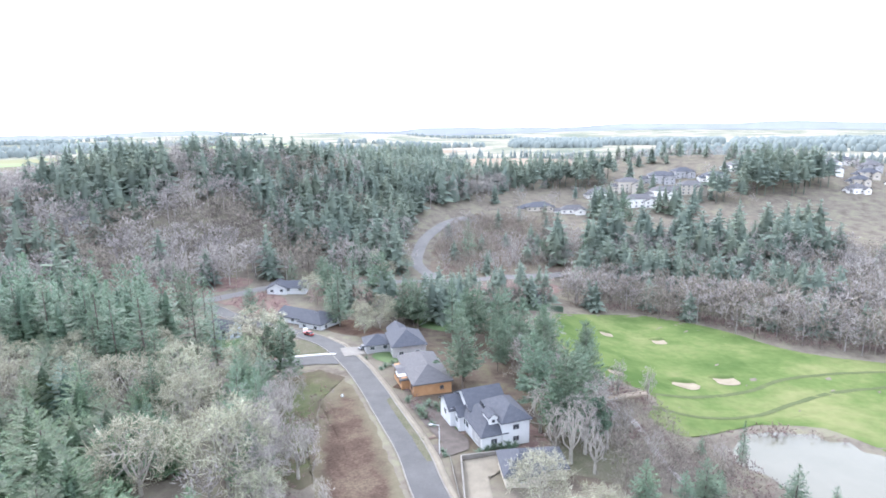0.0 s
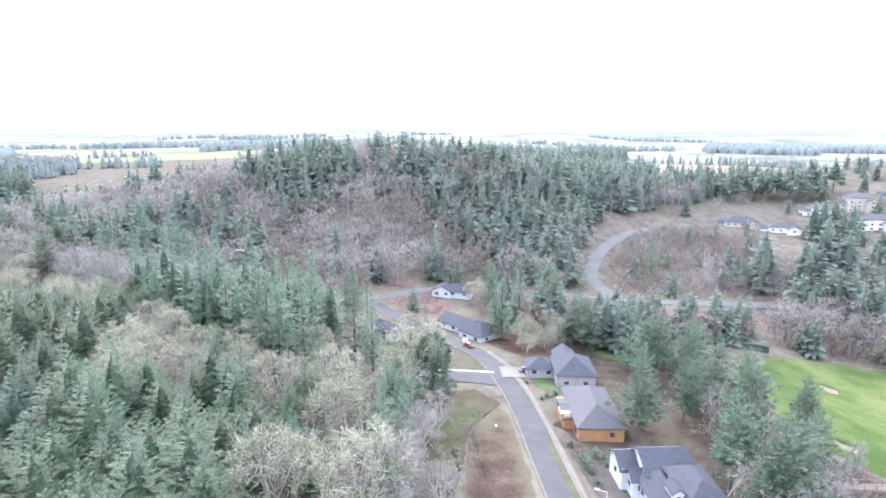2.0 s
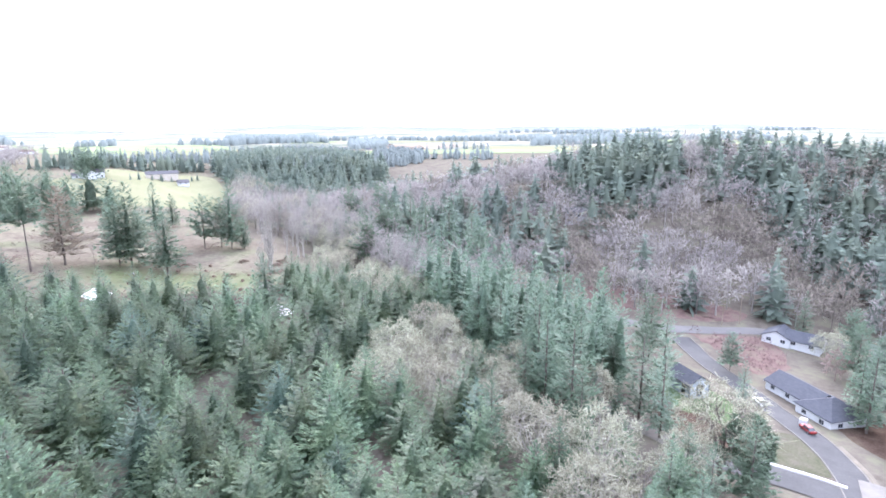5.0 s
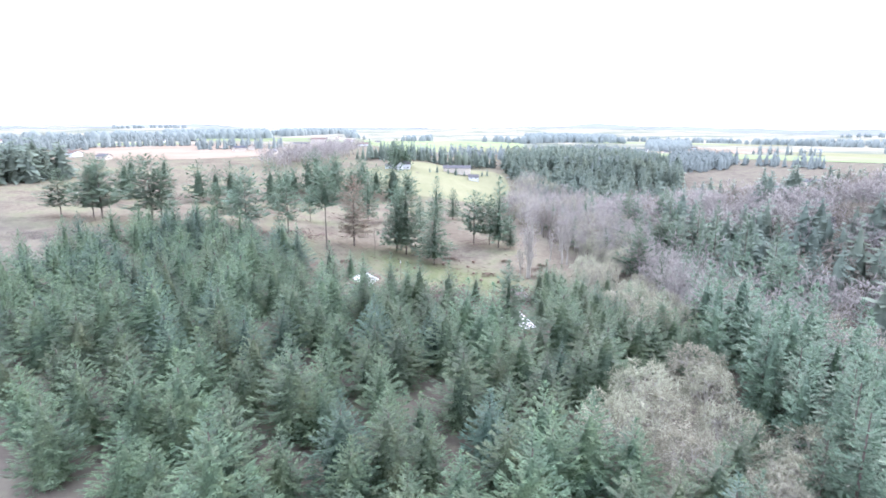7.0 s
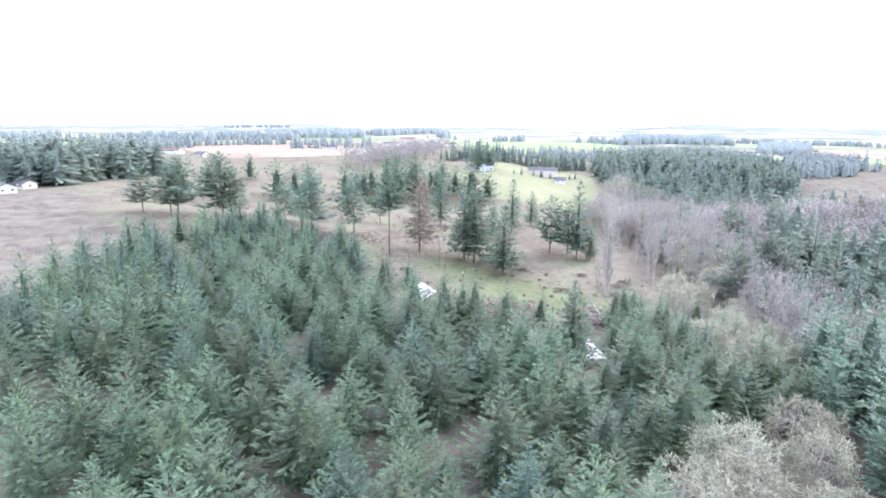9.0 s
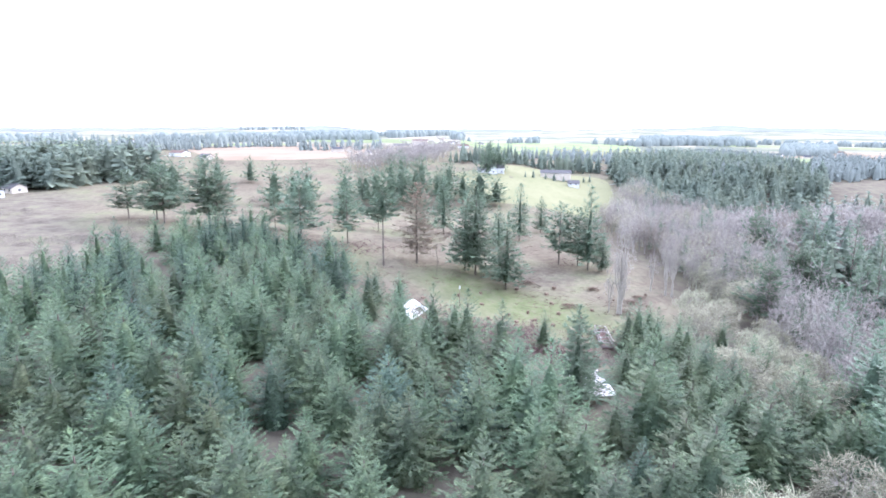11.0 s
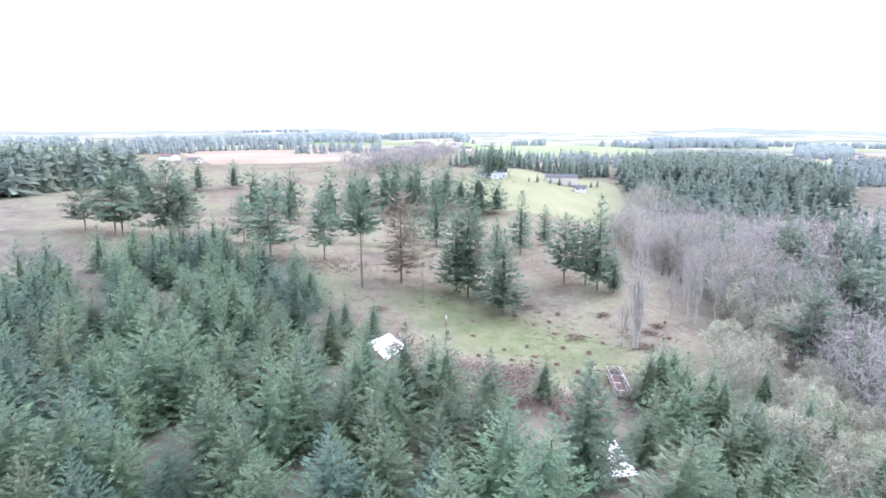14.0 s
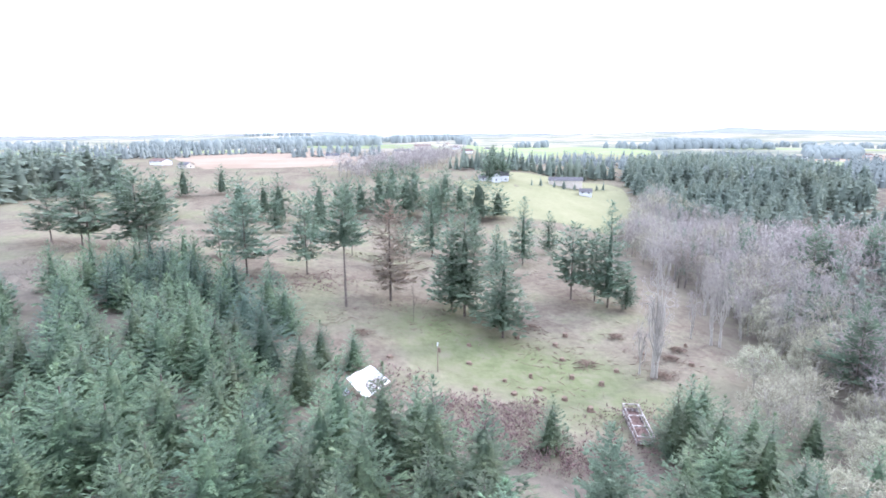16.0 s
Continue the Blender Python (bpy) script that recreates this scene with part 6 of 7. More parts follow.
def dormer(root, x, y, z, w, d, h, rise):
    bm = bmesh.new()
    box(bm, x - w / 2, y, z, x + w / 2, y + d, z + h)
    gable_wall(bm, x - w / 2, y, x + w / 2, y + d, z + h - 0.05, rise * (1 - 0.3 / (w / 2 + 0.3)) - 0.12, "gy")
    dm = part("dormer", bm, M_WHITE, root, "small white gabled dormer")
    part("dormer_roof", hip_roof(x - w / 2, y, x + w / 2, y + d, z + h, rise, 0.3, "gy"), M_SHINGLE, dm)
    window(dm, "s", y, x, z + 0.35, 0.8, 0.8, M_WHITE, 1, "dormer_window")


# large white house
wh = house(8.0, 114.2, 19, [(0, 0, 5.6, 12, 3.8, "hip", 3.0), (4.6, -0.5, 11.2, 10.4, 6.4, "hip", 2.5), (1.0, 9.5, 10.0, 19.0, 5.2, "gx", 3.0), (-2.6, 13.5, 3.2, 20.5, 3.8, "gx", 2.4), (-1.4, 10.4, 2.2, 14.2, 3.6, "gx", 1.6)],
           M_WHITE, M_SHINGLE, "large white two-storey house with slate-grey hipped roofs")
dormer(wh, 3.2, 1.3, 5.0, 2.1, 3.4, 1.9, 1.0)
garage_door(wh, "w", 0.0, 3.4, 4.8, 2.3, M_GREYSIDE)
# house still in raw orange sheathing
orange = house(-8.4, 144.4, 16, [(0.0, 0.0, 10.6, 20.5, 3.9, "hip", 3.2), (-2.2, 6.0, 1.0, 16.5, 3.1, "gx", 1.2)], M_ORANGE, M_LIGHTSHINGLE, "unfinished house with orange wood sheathing and grey roof", M_DARKTRIM, glazing=False)
window(orange, "s", 0.0, 7.8, 1.3, 0.9, 0.9, M_DARKTRIM, 1)
for yy in (3.0, 18.4):
    window(orange, "w", 0.0, yy, 1.0, 1.6, 1.3, M_DARKTRIM)
for yy in (8.0, 12.0, 15.0):
    window(orange, "w", -2.2, yy, 0.9, 1.4, 1.3, M_DARKTRIM)
bm = bmesh.new()
box(bm, -3.0, 7.0, 3.15, -0.2, 10.5, 3.4)
part("roof_sheet", bm, M_WHITE, orange, "bare white roof panel")
# dark grey house with garage wing
grey = house(-16.8, 176.4, 14, [(0, 0, 11.0, 13.5, 4.4, "hip", 3.6), (-8.0, 7.0, 0.6, 15.0, 3.0, "hip", 2.4), (1.0, 10.0, 7.0, 18.0, 4.6, "gy", 2.4)], M_GREYSIDE, M_SHINGLE, "grey house with dark hipped roof and garage wing")
garage_door(grey, "w", -8.0, 11.0, 4.8, 2.2, M_WHITE)
# long white house at the bend
bend = house(-68.0, 224.0, -28, [(0, 0, 16, 9.5, 3.0, "gx", 2.6), (14, -3.0, 25, 9.0, 3.4, "hip", 3.2)], M_WHITE, M_SHINGLE, "long low white house with blue-grey roof")
garage_door(bend, "w", 0.0, 2.6, 2.6, 2.3, M_DARKTRIM)
garage_door(bend, "w", 0.0, 6.6, 2.6, 2.3, M_DARKTRIM)
# new house in blue wrap
wrap = house(-85.5, 199.0, -24, [(0, 0, 9.0, 6.4, 4.4, "gx", 2.6)], M_WRAP, M_SHINGLE, "small unfinished house in blue-grey wrap with dark frame", M_DARKTRIM, glazing=False)
for zz in (0.4, 2.2):
    window(wrap, "s", 0.0, 6.6, zz + 0.4, 1.4, 1.1, M_DARKTRIM, 1)
    window(wrap, "e", 9.0, 3.2, zz + 0.4, 1.6, 1.1, M_DARKTRIM, 2)
bm = bmesh.new()
for px, py in ((9.02, -0.02), (9.02, 6.42), (-0.02, -0.02)):
    box(bm, px - 0.12, py - 0.12, -0.5, px + 0.12, py + 0.12, 4.4)
part("corner_board", bm, M_DARKTRIM, wrap)
# white house beyond the upper road bank
house(-84.0, 263.5, 4, [(0, 0, 9, 8.5, 3.0, "gy", 2.6), (7, 1.0, 18, 9.0, 2.9, "gx", 2.6)], M_WHITE, M_SHINGLE, "white bungalow with blue-grey roof on a bank")
house(21.0, 250.0, 10, [(0, 0, 13, 9, 3.2, "gx", 2.8)], M_GREYSIDE, M_SHINGLE, "grey-roofed house half hidden by trees")
house(38.0, 258.0, -12, [(0, 0, 10, 8, 3.0, "hip", 2.4)], M_GREYSIDE, M_LIGHTSHINGLE, "small grey house behind a hedge")
# house with concrete forecourt
house(11.0, 99.0, 4, [(0.5, 0, 7, 8.5, 3.0, "hip", 2.6), (6.0, 2, 13, 9, 2.7, "hip", 1.6)], M_BEIGE, M_SHINGLE, "beige house with grey hipped roof below the street")
# houses on the hill
for i, (hx, hy, rot, w, d, h, wm, rm) in enumerate([(66, 446, 5, 22, 13, 3.4, M_BEIGE, M_SHINGLE), (92, 441, -4, 19, 9, 3.6, M_PALE, M_LIGHTSHINGLE), (126, 478, 12, 15, 11, 6.2, M_PALE, M_LIGHTSHINGLE),
                                                     (150, 488, 0, 19, 14, 10.4, M_BEIGE, M_LIGHTSHINGLE), (146, 450, 8, 24, 12, 7.6, M_PALE, M_LIGHTSHINGLE), (182, 506, -8, 22, 14, 8.0, M_GREYSIDE, M_SHINGLE),
                                                     (174, 468, 6, 19, 12, 7.6, M_PALE, M_LIGHTSHINGLE), (198, 476, -4, 21, 13, 8.4, M_BEIGE, M_LIGHTSHINGLE), (208, 514, 6, 18, 12, 7.0, M_GREYSIDE, M_SHINGLE), (230, 500, 0, 18, 12, 6.4, M_PALE, M_SHINGLE),
                                                     (262, 524, 8, 17, 12, 6.4, M_PALE, M_LIGHTSHINGLE), (344, 520, -20, 15, 11, 5.6, M_PALE, M_LIGHTSHINGLE), (372, 512, -12, 15, 11, 5.6, M_BEIGE, M_SHINGLE), (398, 545, -20, 15, 11, 5.8, M_GREYSIDE, M_LIGHTSHINGLE), (360, 545, -5, 15, 11, 5.4, M_PALE, M_LIGHTSHINGLE), (420, 580, -5, 15, 11, 5.4, M_BEIGE, M_LIGHTSHINGLE), (330, 548, 4, 14, 10, 5.4, M_BEIGE, M_LIGHTSHINGLE), (338, 470, 10, 14, 10, 5.0, M_PALE, M_LIGHTSHINGLE), (352, 492, -12, 13, 10, 5.2, M_BEIGE, M_SHINGLE), (386, 488, 4, 14, 10, 5.4, M_PALE, M_SHINGLE), (410, 520, -8, 14, 10, 5.2, M_PALE, M_LIGHTSHINGLE), (440, 548, 6, 14, 10, 5.4, M_BEIGE, M_LIGHTSHINGLE), (396, 575, 0, 13, 9, 5.0, M_PALE, M_SHINGLE)]):
    house(hx, hy, rot, [(0, 0, w, d, h, "hip", 3.2), (w * 0.55, -3.0, w * 0.95, 3, h * 0.8, "gy", 2.2), (-w * 0.28, d * 0.2, w * 0.1, d * 0.85, h * 0.62, "gx" if i % 2 else "hip", 2.0)], wm, rm, ("white" if wm is M_PALE else "beige" if wm is M_BEIGE else "grey") + " family house on the hilltop", group="hill houses")
# farms of the plain and houses in the ridge's trees
for hx, hy, rot, w, d, h, wm, rm, lab in [(-572, 186, 78, 26, 7, 3.0, M_BEIGE, M_LIGHTSHINGLE, "long low pale farm shed"), (-548, 205, 78, 9, 6, 2.6, M_WHITE, M_LIGHTSHINGLE, "small white shed by a row of conifers"), (-379, -150, 50, 14, 9, 3.4, M_WHITE, M_LIGHTSHINGLE, "white bungalow beyond the meadow"),
                                          (-700, -186, 60, 20, 11, 4, M_WHITE, M_RUST, "white farmhouse with a red roof"), (-396, -150, 60, 10, 8, 3, M_BEIGE, M_LIGHTSHINGLE, "white house beyond the meadow"),
                                          (-960, 34, 85, 24, 10, 4, M_BEIGE, M_LIGHTSHINGLE, "large white barn on the plain"), (-1110, -204, 70, 26, 11, 4.5, M_WHITE, M_LIGHTSHINGLE, "large white barn on the plain"),
                                          (-640, -134, 60, 12, 8, 3.4, M_BEIGE, M_LIGHTSHINGLE, "white shed beyond the ploughed field"), (-1010, 640, 45, 30, 10, 4, M_WHITE, M_LIGHTSHINGLE, "long white greenhouse beside a wood"),
                                          (-900, 300, 60, 18, 9, 4, M_WHITE, M_LIGHTSHINGLE, "white shed beside green fields"), (-1060, 60, 85, 26, 14, 9, M_BEIGE, M_RUST, "tall farmhouse among bare trees"),
                                          (-258, 298, 45, 12, 9, 4, M_GREYSIDE, M_LIGHTSHINGLE, "grey-roofed house among ridge trees"), (-204, 306, 35, 14, 9, 3.4, M_GREYSIDE, M_LIGHTSHINGLE, "pale house among ridge trees")]:
    house(hx, hy, rot, [(0, -d, w, 0, h, "gx", 2.4)], wm, rm, lab, glazing=w < 18, group="")

farm = house(-556, 134, 82, [(0, 0, 17, 9, 5.0, "gx", 3.0), (5, -4, 11, 1, 4.6, "gy", 2.6), (-6, 2, 1, 9, 3.0, "gx", 2.0)], M_WHITE, M_LIGHTSHINGLE, "white farmhouse with gables at the pasture's edge")
# scattered farms of the plain
gfarm = np.random.default_rng(14)
for k in range(22):
    r, a = gfarm.uniform(640, 1500), gfarm.uniform(0.1, 1.95)
    w, d = gfarm.uniform(9, 18), gfarm.uniform(7, 10)
    house(-r * math.sin(a), r * math.cos(a), gfarm.uniform(0, 180), [(0, -d, w, 0, gfarm.uniform(3, 5), "gx", 2.4)], (M_WHITE, M_BEIGE)[k % 2], (M_LIGHTSHINGLE, M_SHINGLE, M_RUST)[k % 3], ("white" if k % 2 == 0 else "beige") + " farmhouse far out on the plain", glazing=False, group="far farms")

# ---------------------------------------------------------------- street things
M_DRIVE = mat("brown_gravel", [(0.058, 0.049, 0.045), (0.086, 0.073, 0.066)], 2.5, 0.95, 0.02, fine=0.15)
ribbon("driveway", [(-3.2, 113.5), (2.6, 116.5), (1.0, 121), (-1.6, 127), (-4, 133), (-6.5, 140)], -3.0, 3.0, 0.22, M_DRIVE, "grey-brown driveway of the white house", "driveway", 5)
ribbon("driveway", [(-34.6, 182.8), (-31, 184.0), (-27.6, 185.0)], -4.6, 4.6, 0.31, M_CONCRETE, "pale concrete driveway with a parked car", "driveway", 5)
ribbon("driveway", [(-13, 150), (-10, 156), (-11, 163)], -2.5, 2.5, 0.22, M_DIRT, "muddy forecourt of the unfinished house", "driveway", 5)
patch("forecourt", [(3.6, 109.6), (13.6, 111.8), (14.6, 108.2), (9.0, 104.0), (8.4, 92), (3.8, 90)], 0.2, M_TANSLAB, "tan concrete forecourt behind a wall", "forecourt", 4)
patch("lawn", [(2.2, 124.6), (4.4, 124.0), (5.2, 127.2), (3.2, 128.8)], 0.3, M_LAWN, "small green lawn before the white house", "lawn", 4, wob=0.15)
patch("lawn", [(-22, 186), (-14, 178), (-17, 172), (-24, 178)], 0.25, M_LAWN, "small lawn before the grey house", "lawn", 4)
patch("lawn", [(-14, 226), (2, 223), (9, 212), (1, 207), (-8, 213)], 0.2, M_LAWN, "green lawn between the firs", "lawn", 5, wob=0.4)
patch("verge", [(-3.5, 108), (-1.8, 112), (-9, 131), (-14, 144), (-16, 143), (-10, 126)], 0.25, M_ROUGHGRASS, "grass verge along the pavement", "grass", 4)


def low_wall(name, pts, h, t, material, label):
    """A thin upright wall along points, standing on the ground."""
    bm = bmesh.new()
    for (ax, ay), (bx, by) in zip(pts, pts[1:]):
        d = Vector((bx - ax, by - ay)).normalized()
        n = Vector((-d.y, d.x)) * t / 2
        za, zb = float(gz(ax, ay)), float(gz(bx, by))
        v = [bm.verts.new((px, py, pz)) for px, py, pz in (
            (ax - n.x, ay - n.y, za - 0.6), (ax + n.x, ay + n.y, za - 0.6), (bx + n.x, by + n.y, zb - 0.6), (bx - n.x, by - n.y, zb - 0.6),
            (ax - n.x, ay - n.y, za + h), (ax + n.x, ay + n.y, za + h), (bx + n.x, by + n.y, zb + h), (bx - n.x, by - n.y, zb + h))]
        for f in ((0, 1, 2, 3), (4, 7, 6, 5), (0, 4, 5, 1), (1, 5, 6, 2), (2, 6, 7, 3), (3, 7, 4, 0)):
            bm.faces.new([v[i] for i in f])
    bmesh.ops.recalc_face_normals(bm, faces=bm.faces)
    return tagged(part(name, bm, material), label, "wall", kind="structure")


low_wall("wall_forecourt", [(3.4, 88), (3.2, 110.2), (14.2, 112.6), (15.2, 108.2)], 1.1, 0.3, M_CONCRETE, "pale concrete wall round a forecourt")
low_wall("wall_fence", [(0.8, 112.0), (3.0, 90.0)], 0.4, 0.08, M_CONCRETE, "low pale board fence beside the pavement")
low_wall("wall_hedge", [(30, 240), (38, 243), (46, 247), (54, 252)], 2.6, 2.2, M_PINE, "dark clipped hedge along the fairway")

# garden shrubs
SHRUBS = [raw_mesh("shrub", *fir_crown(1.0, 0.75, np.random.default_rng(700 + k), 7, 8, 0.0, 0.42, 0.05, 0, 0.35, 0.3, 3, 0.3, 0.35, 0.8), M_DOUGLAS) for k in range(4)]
for i, (x, y, s) in enumerate([(-5.8, 133.2, 1.8), (-6.6, 135, 1.5), (-4.9, 131, 1.2), (-3.2, 126.8, 1.3), (9, 113.6, 1.0), (10.6, 114.2, 1.3), (12.2, 114.6, 1.1), (13.9, 115.0, 1.4), (15.4, 115.5, 1.0), (7.4, 113.2, 0.9),
                               (-0.6, 113.6, 0.9), (-0.2, 111.8, 0.8), (-2.3, 137, 1.4), (-4.2, 138.2, 1.7), (-1.5, 134.5, 1.1), (-9.8, 141.5, 1.5), (-18.6, 168.5, 1.3), (-16.4, 170.5, 1.5), (-19.8, 166.4, 1.0), (-25.6, 176.8, 1.0)]):
    sh = new("shrub", SHRUBS[i % 4])
    sh.matrix_basis = Matrix.Translation((x, y, float(gz(x, y)) + 0.05)) @ Matrix.Rotation(i * 1.7, 4, "Z") @ Matrix.Diagonal((s * 1.15, s * 1.15, s, 1))
    tagged(sh, "dark green garden shrub beside a house", "shrub", "garden shrubs")

# street lamp
lamp = new("street_lamp")
lamp.matrix_basis = Matrix.Translation((-1.4, 112.9, float(gz(-1.4, 112.9))))
bm = bmesh.new()
tube(bm, (0, 0, -0.3), (0, 0, 7.0), 0.11, 0.075, 10)
part("pole", bm, M_LAMPGREY, lamp)
bm = bmesh.new()
tube(bm, (0, 0, 6.9), (-1.5, 0, 7.2), 0.07, 0.05, 8)
arm = part("arm", bm, M_LAMPGREY, lamp)
bm = bmesh.new()
box(bm, -2.2, -0.2, 7.1, -1.3, 0.2, 7.28, 0.05)
part("lamp_head", bm, M_LAMPGREY, lamp)
bm = bmesh.new()
tube(bm, (0, 0, -0.2), (0, 0, 0.25), 0.2, 0.2, 10)
part("base", bm, M_CONCRETE, lamp)
tagged(lamp, "grey steel street lamp with one arm beside the pavement", "street lamp")


def car(x, y, rot, paint, label):
    """A saloon car, 4.5 m long, along its own x."""
    root = new("car")
    root.matrix_basis = Matrix.Translation((x, y, float(gz(x, y)) + 0.2)) @ Matrix.Rotation(radians(rot), 4, "Z")
    bm = bmesh.new()
    vs = box(bm, -2.25, -0.88, 0.28, 2.25, 0.88, 0.82)
    bmesh.ops.bevel(bm, geom=bm.edges[:], offset=0.14, segments=2, affect="EDGES")
    part("body", bm, paint, root)
    bm = bmesh.new()
    for v in box(bm, -1.7, -0.76, 0.8, 1.1, 0.76, 1.42):
        if v.co.z > 1:
            v.co.x, v.co.y = v.co.x * 0.66 - 0.1, v.co.y * 0.86
    bmesh.ops.bevel(bm, geom=bm.edges[:], offset=0.06, segments=1, affect="EDGES")
    cabin = part("cabin", bm, M_GLASS, root, "dark glazed cabin")
    bm = bmesh.new()
    box(bm, -1.15, -0.64, 1.40, 0.60, 0.64, 1.47, 0.03)
    part("roof", bm, paint, cabin)
    for wx in (-1.4, 1.4):
        for wy in (-0.84, 0.84):
            bm = bmesh.new()
            tube(bm, (wx, wy - 0.1, 0.32), (wx, wy + 0.1, 0.32), 0.33, 0.33, 14)
            wheel = part("wheel", bm, M_TYRE, root)
            bm = bmesh.new()
            tube(bm, (wx, wy - 0.11, 0.32), (wx, wy + 0.11, 0.32), 0.19, 0.19, 10)
            part("rim", bm, M_STEEL, wheel)
    return tagged(root, label, "car")


car(-50.6, 203.4, 142, M_REDCAR, "red saloon car parked at the street bend")
car(-27.6, 186.8, 40, M_SILVERCAR, "dark grey car parked on a concrete driveway")
car(-64.5, 210.5, 141, M_WHITECAR, "white saloon car on the street")

# white box and hydrant
bm = bmesh.new()
z = float(gz(-52.5, 206.6))
box(bm, -53.4, 205.8, z - 0.2, -51.8, 207.4, z + 1.7, 0.08)
tagged(part("utility_box", bm, M_WHITE), "white utility box beside the kerb", "utility box")
bm = bmesh.new()
z = float(gz(-28.1, 145.2))
tube(bm, (-28.1, 145.2, z - 0.2), (-28.1, 145.2, z + 0.8), 0.28, 0.22, 10)
tube(bm, (-28.1, 145.2, z + 0.8), (-28.1, 145.2, z + 1.0), 0.22, 0.08, 10)
tube(bm, (-28.55, 145.2, z + 0.55), (-27.65, 145.2, z + 0.55), 0.12, 0.12, 8)
tagged(part("fire_hydrant", bm, M_WHITE), "white fire hydrant on the empty plot", "hydrant")


def timber_pole(x, y, h, label, cross=True):
    root = new("utility_pole")
    root.matrix_basis = Matrix.Translation((x, y, float(gz(x, y))))
    bm = bmesh.new()
    tube(bm, (0, 0, -0.5), (0, 0, h), 0.16, 0.11, 8)
    part("pole", bm, M_WOODPOLE, root)
    if cross:
        bm = bmesh.new()
        box(bm, -0.9, -0.07, h - 0.6, 0.9, 0.07, h - 0.45)
        part("crossarm", bm, M_WOODPOLE, root)
    else:
        bm = bmesh.new()
        tube(bm, (0.12, 0, h - 0.9), (0.12, 0, h), 0.17, 0.17, 8)
        part("transformer", bm, M_WHITE, root)
    return tagged(root, label, "utility pole")


timber_pole(-233.9, 95.7, 7.3, "single weathered pole in the meadow", False)
timber_pole(-99.7, 267, 9, "wooden utility pole by the upper road")
timber_pole(-95.5, 272.5, 12, "wooden utility pole by the upper road")
timber_pole(26, 303, 9, "wooden utility pole by the valley road")
bm = bmesh.new()
z = float(gz(40, 800))
tube(bm, (40, 800, z), (40, 800, z + 34), 0.45, 0.3, 6)
tagged(part("radio_mast", bm, M_STEEL), "slender white mast on the northern hill", "mast")

# ---------------------------------------------------------------- things in the meadow
# white tarp over poles
tarp = new("tarp_shelter")
TX, TY = -218.0, 81.3
tarp.matrix_basis = Matrix.Translation((TX, TY, float(gz(TX, TY)))) @ Matrix.Rotation(radians(45), 4, "Z")


def sheet(w, d, z_of, nx=14, ny=12):
    bm = bmesh.new()
    g = [[bm.verts.new((w * (i / nx - 0.5), d * (j / ny - 0.5), z_of(i / nx, j / ny))) for j in range(ny + 1)] for i in range(nx + 1)]
    for i in range(nx):
        for j in range(ny):
            bm.faces.new((g[i][j], g[i + 1][j], g[i + 1][j + 1], g[i][j + 1]))
    bmesh.ops.solidify(bm, geom=bm.faces[:], thickness=0.05)
    return bm


def tarp_z(u, v):
    fold = max(0.0, 1 - u - v)
    sag = 0.45 * math.sin(u * math.pi) * math.sin(v * math.pi)
    return 2.6 + 1.7 * (v - u) + 0.9 * fold ** 1.3 - sag + 0.06 * math.sin(11 * u + 5 * v) + 0.05 * math.sin(4 * u - 13 * v)


TW = 6.5
part("sheet", sheet(TW, TW, tarp_z), M_TARP, tarp, "white plastic sheet sagging along its middle")
bm = bmesh.new()
gl2 = np.random.default_rng(8)
for k in range(230):
    u, v = gl2.uniform(0.42, 0.92), gl2.uniform(0.30, 0.92)
    if u + v < 1.0 + 0.1 * math.sin(9 * u):
        continue
    s = gl2.uniform(0.12, 0.38)
    m = Matrix.Translation((TW * (u - 0.5), TW * (v - 0.5), tarp_z(u, v) + 0.035)) @ Matrix.Rotation(gl2.random() * 6.3, 4, "Z") @ Matrix.Diagonal((s, s * 0.6, 0.03, 1))
    bmesh.ops.create_cone(bm, cap_ends=True, segments=6, radius1=1, radius2=0.6, depth=1, matrix=m)
tagged(part("leaf_litter", bm, M_LEAFLITTER, tarp, "brown fallen leaves on the sheet"), kind="stuff")
for u, v in ((0.03, 0.03), (0.97, 0.03), (0.97, 0.97), (0.03, 0.97)):
    bm = bmesh.new()
    px, py = TW * (u - 0.5), TW * (v - 0.5)
    tube(bm, (px, py, -0.4), (px, py, tarp_z(u, v) - 0.02), 0.07, 0.06, 6)
    part("post", bm, M_WOODPOLE, tarp)
bm = bmesh.new()
box(bm, -3.2, -5.0, 0.0, -1.6, -3.6, 1.5, 0.05)
part("crate", bm, M_WRAP, tarp, "pale crate beside the shelter")
tagged(tarp, "white plastic tarp stretched over posts, strewn with leaves", "shelter")

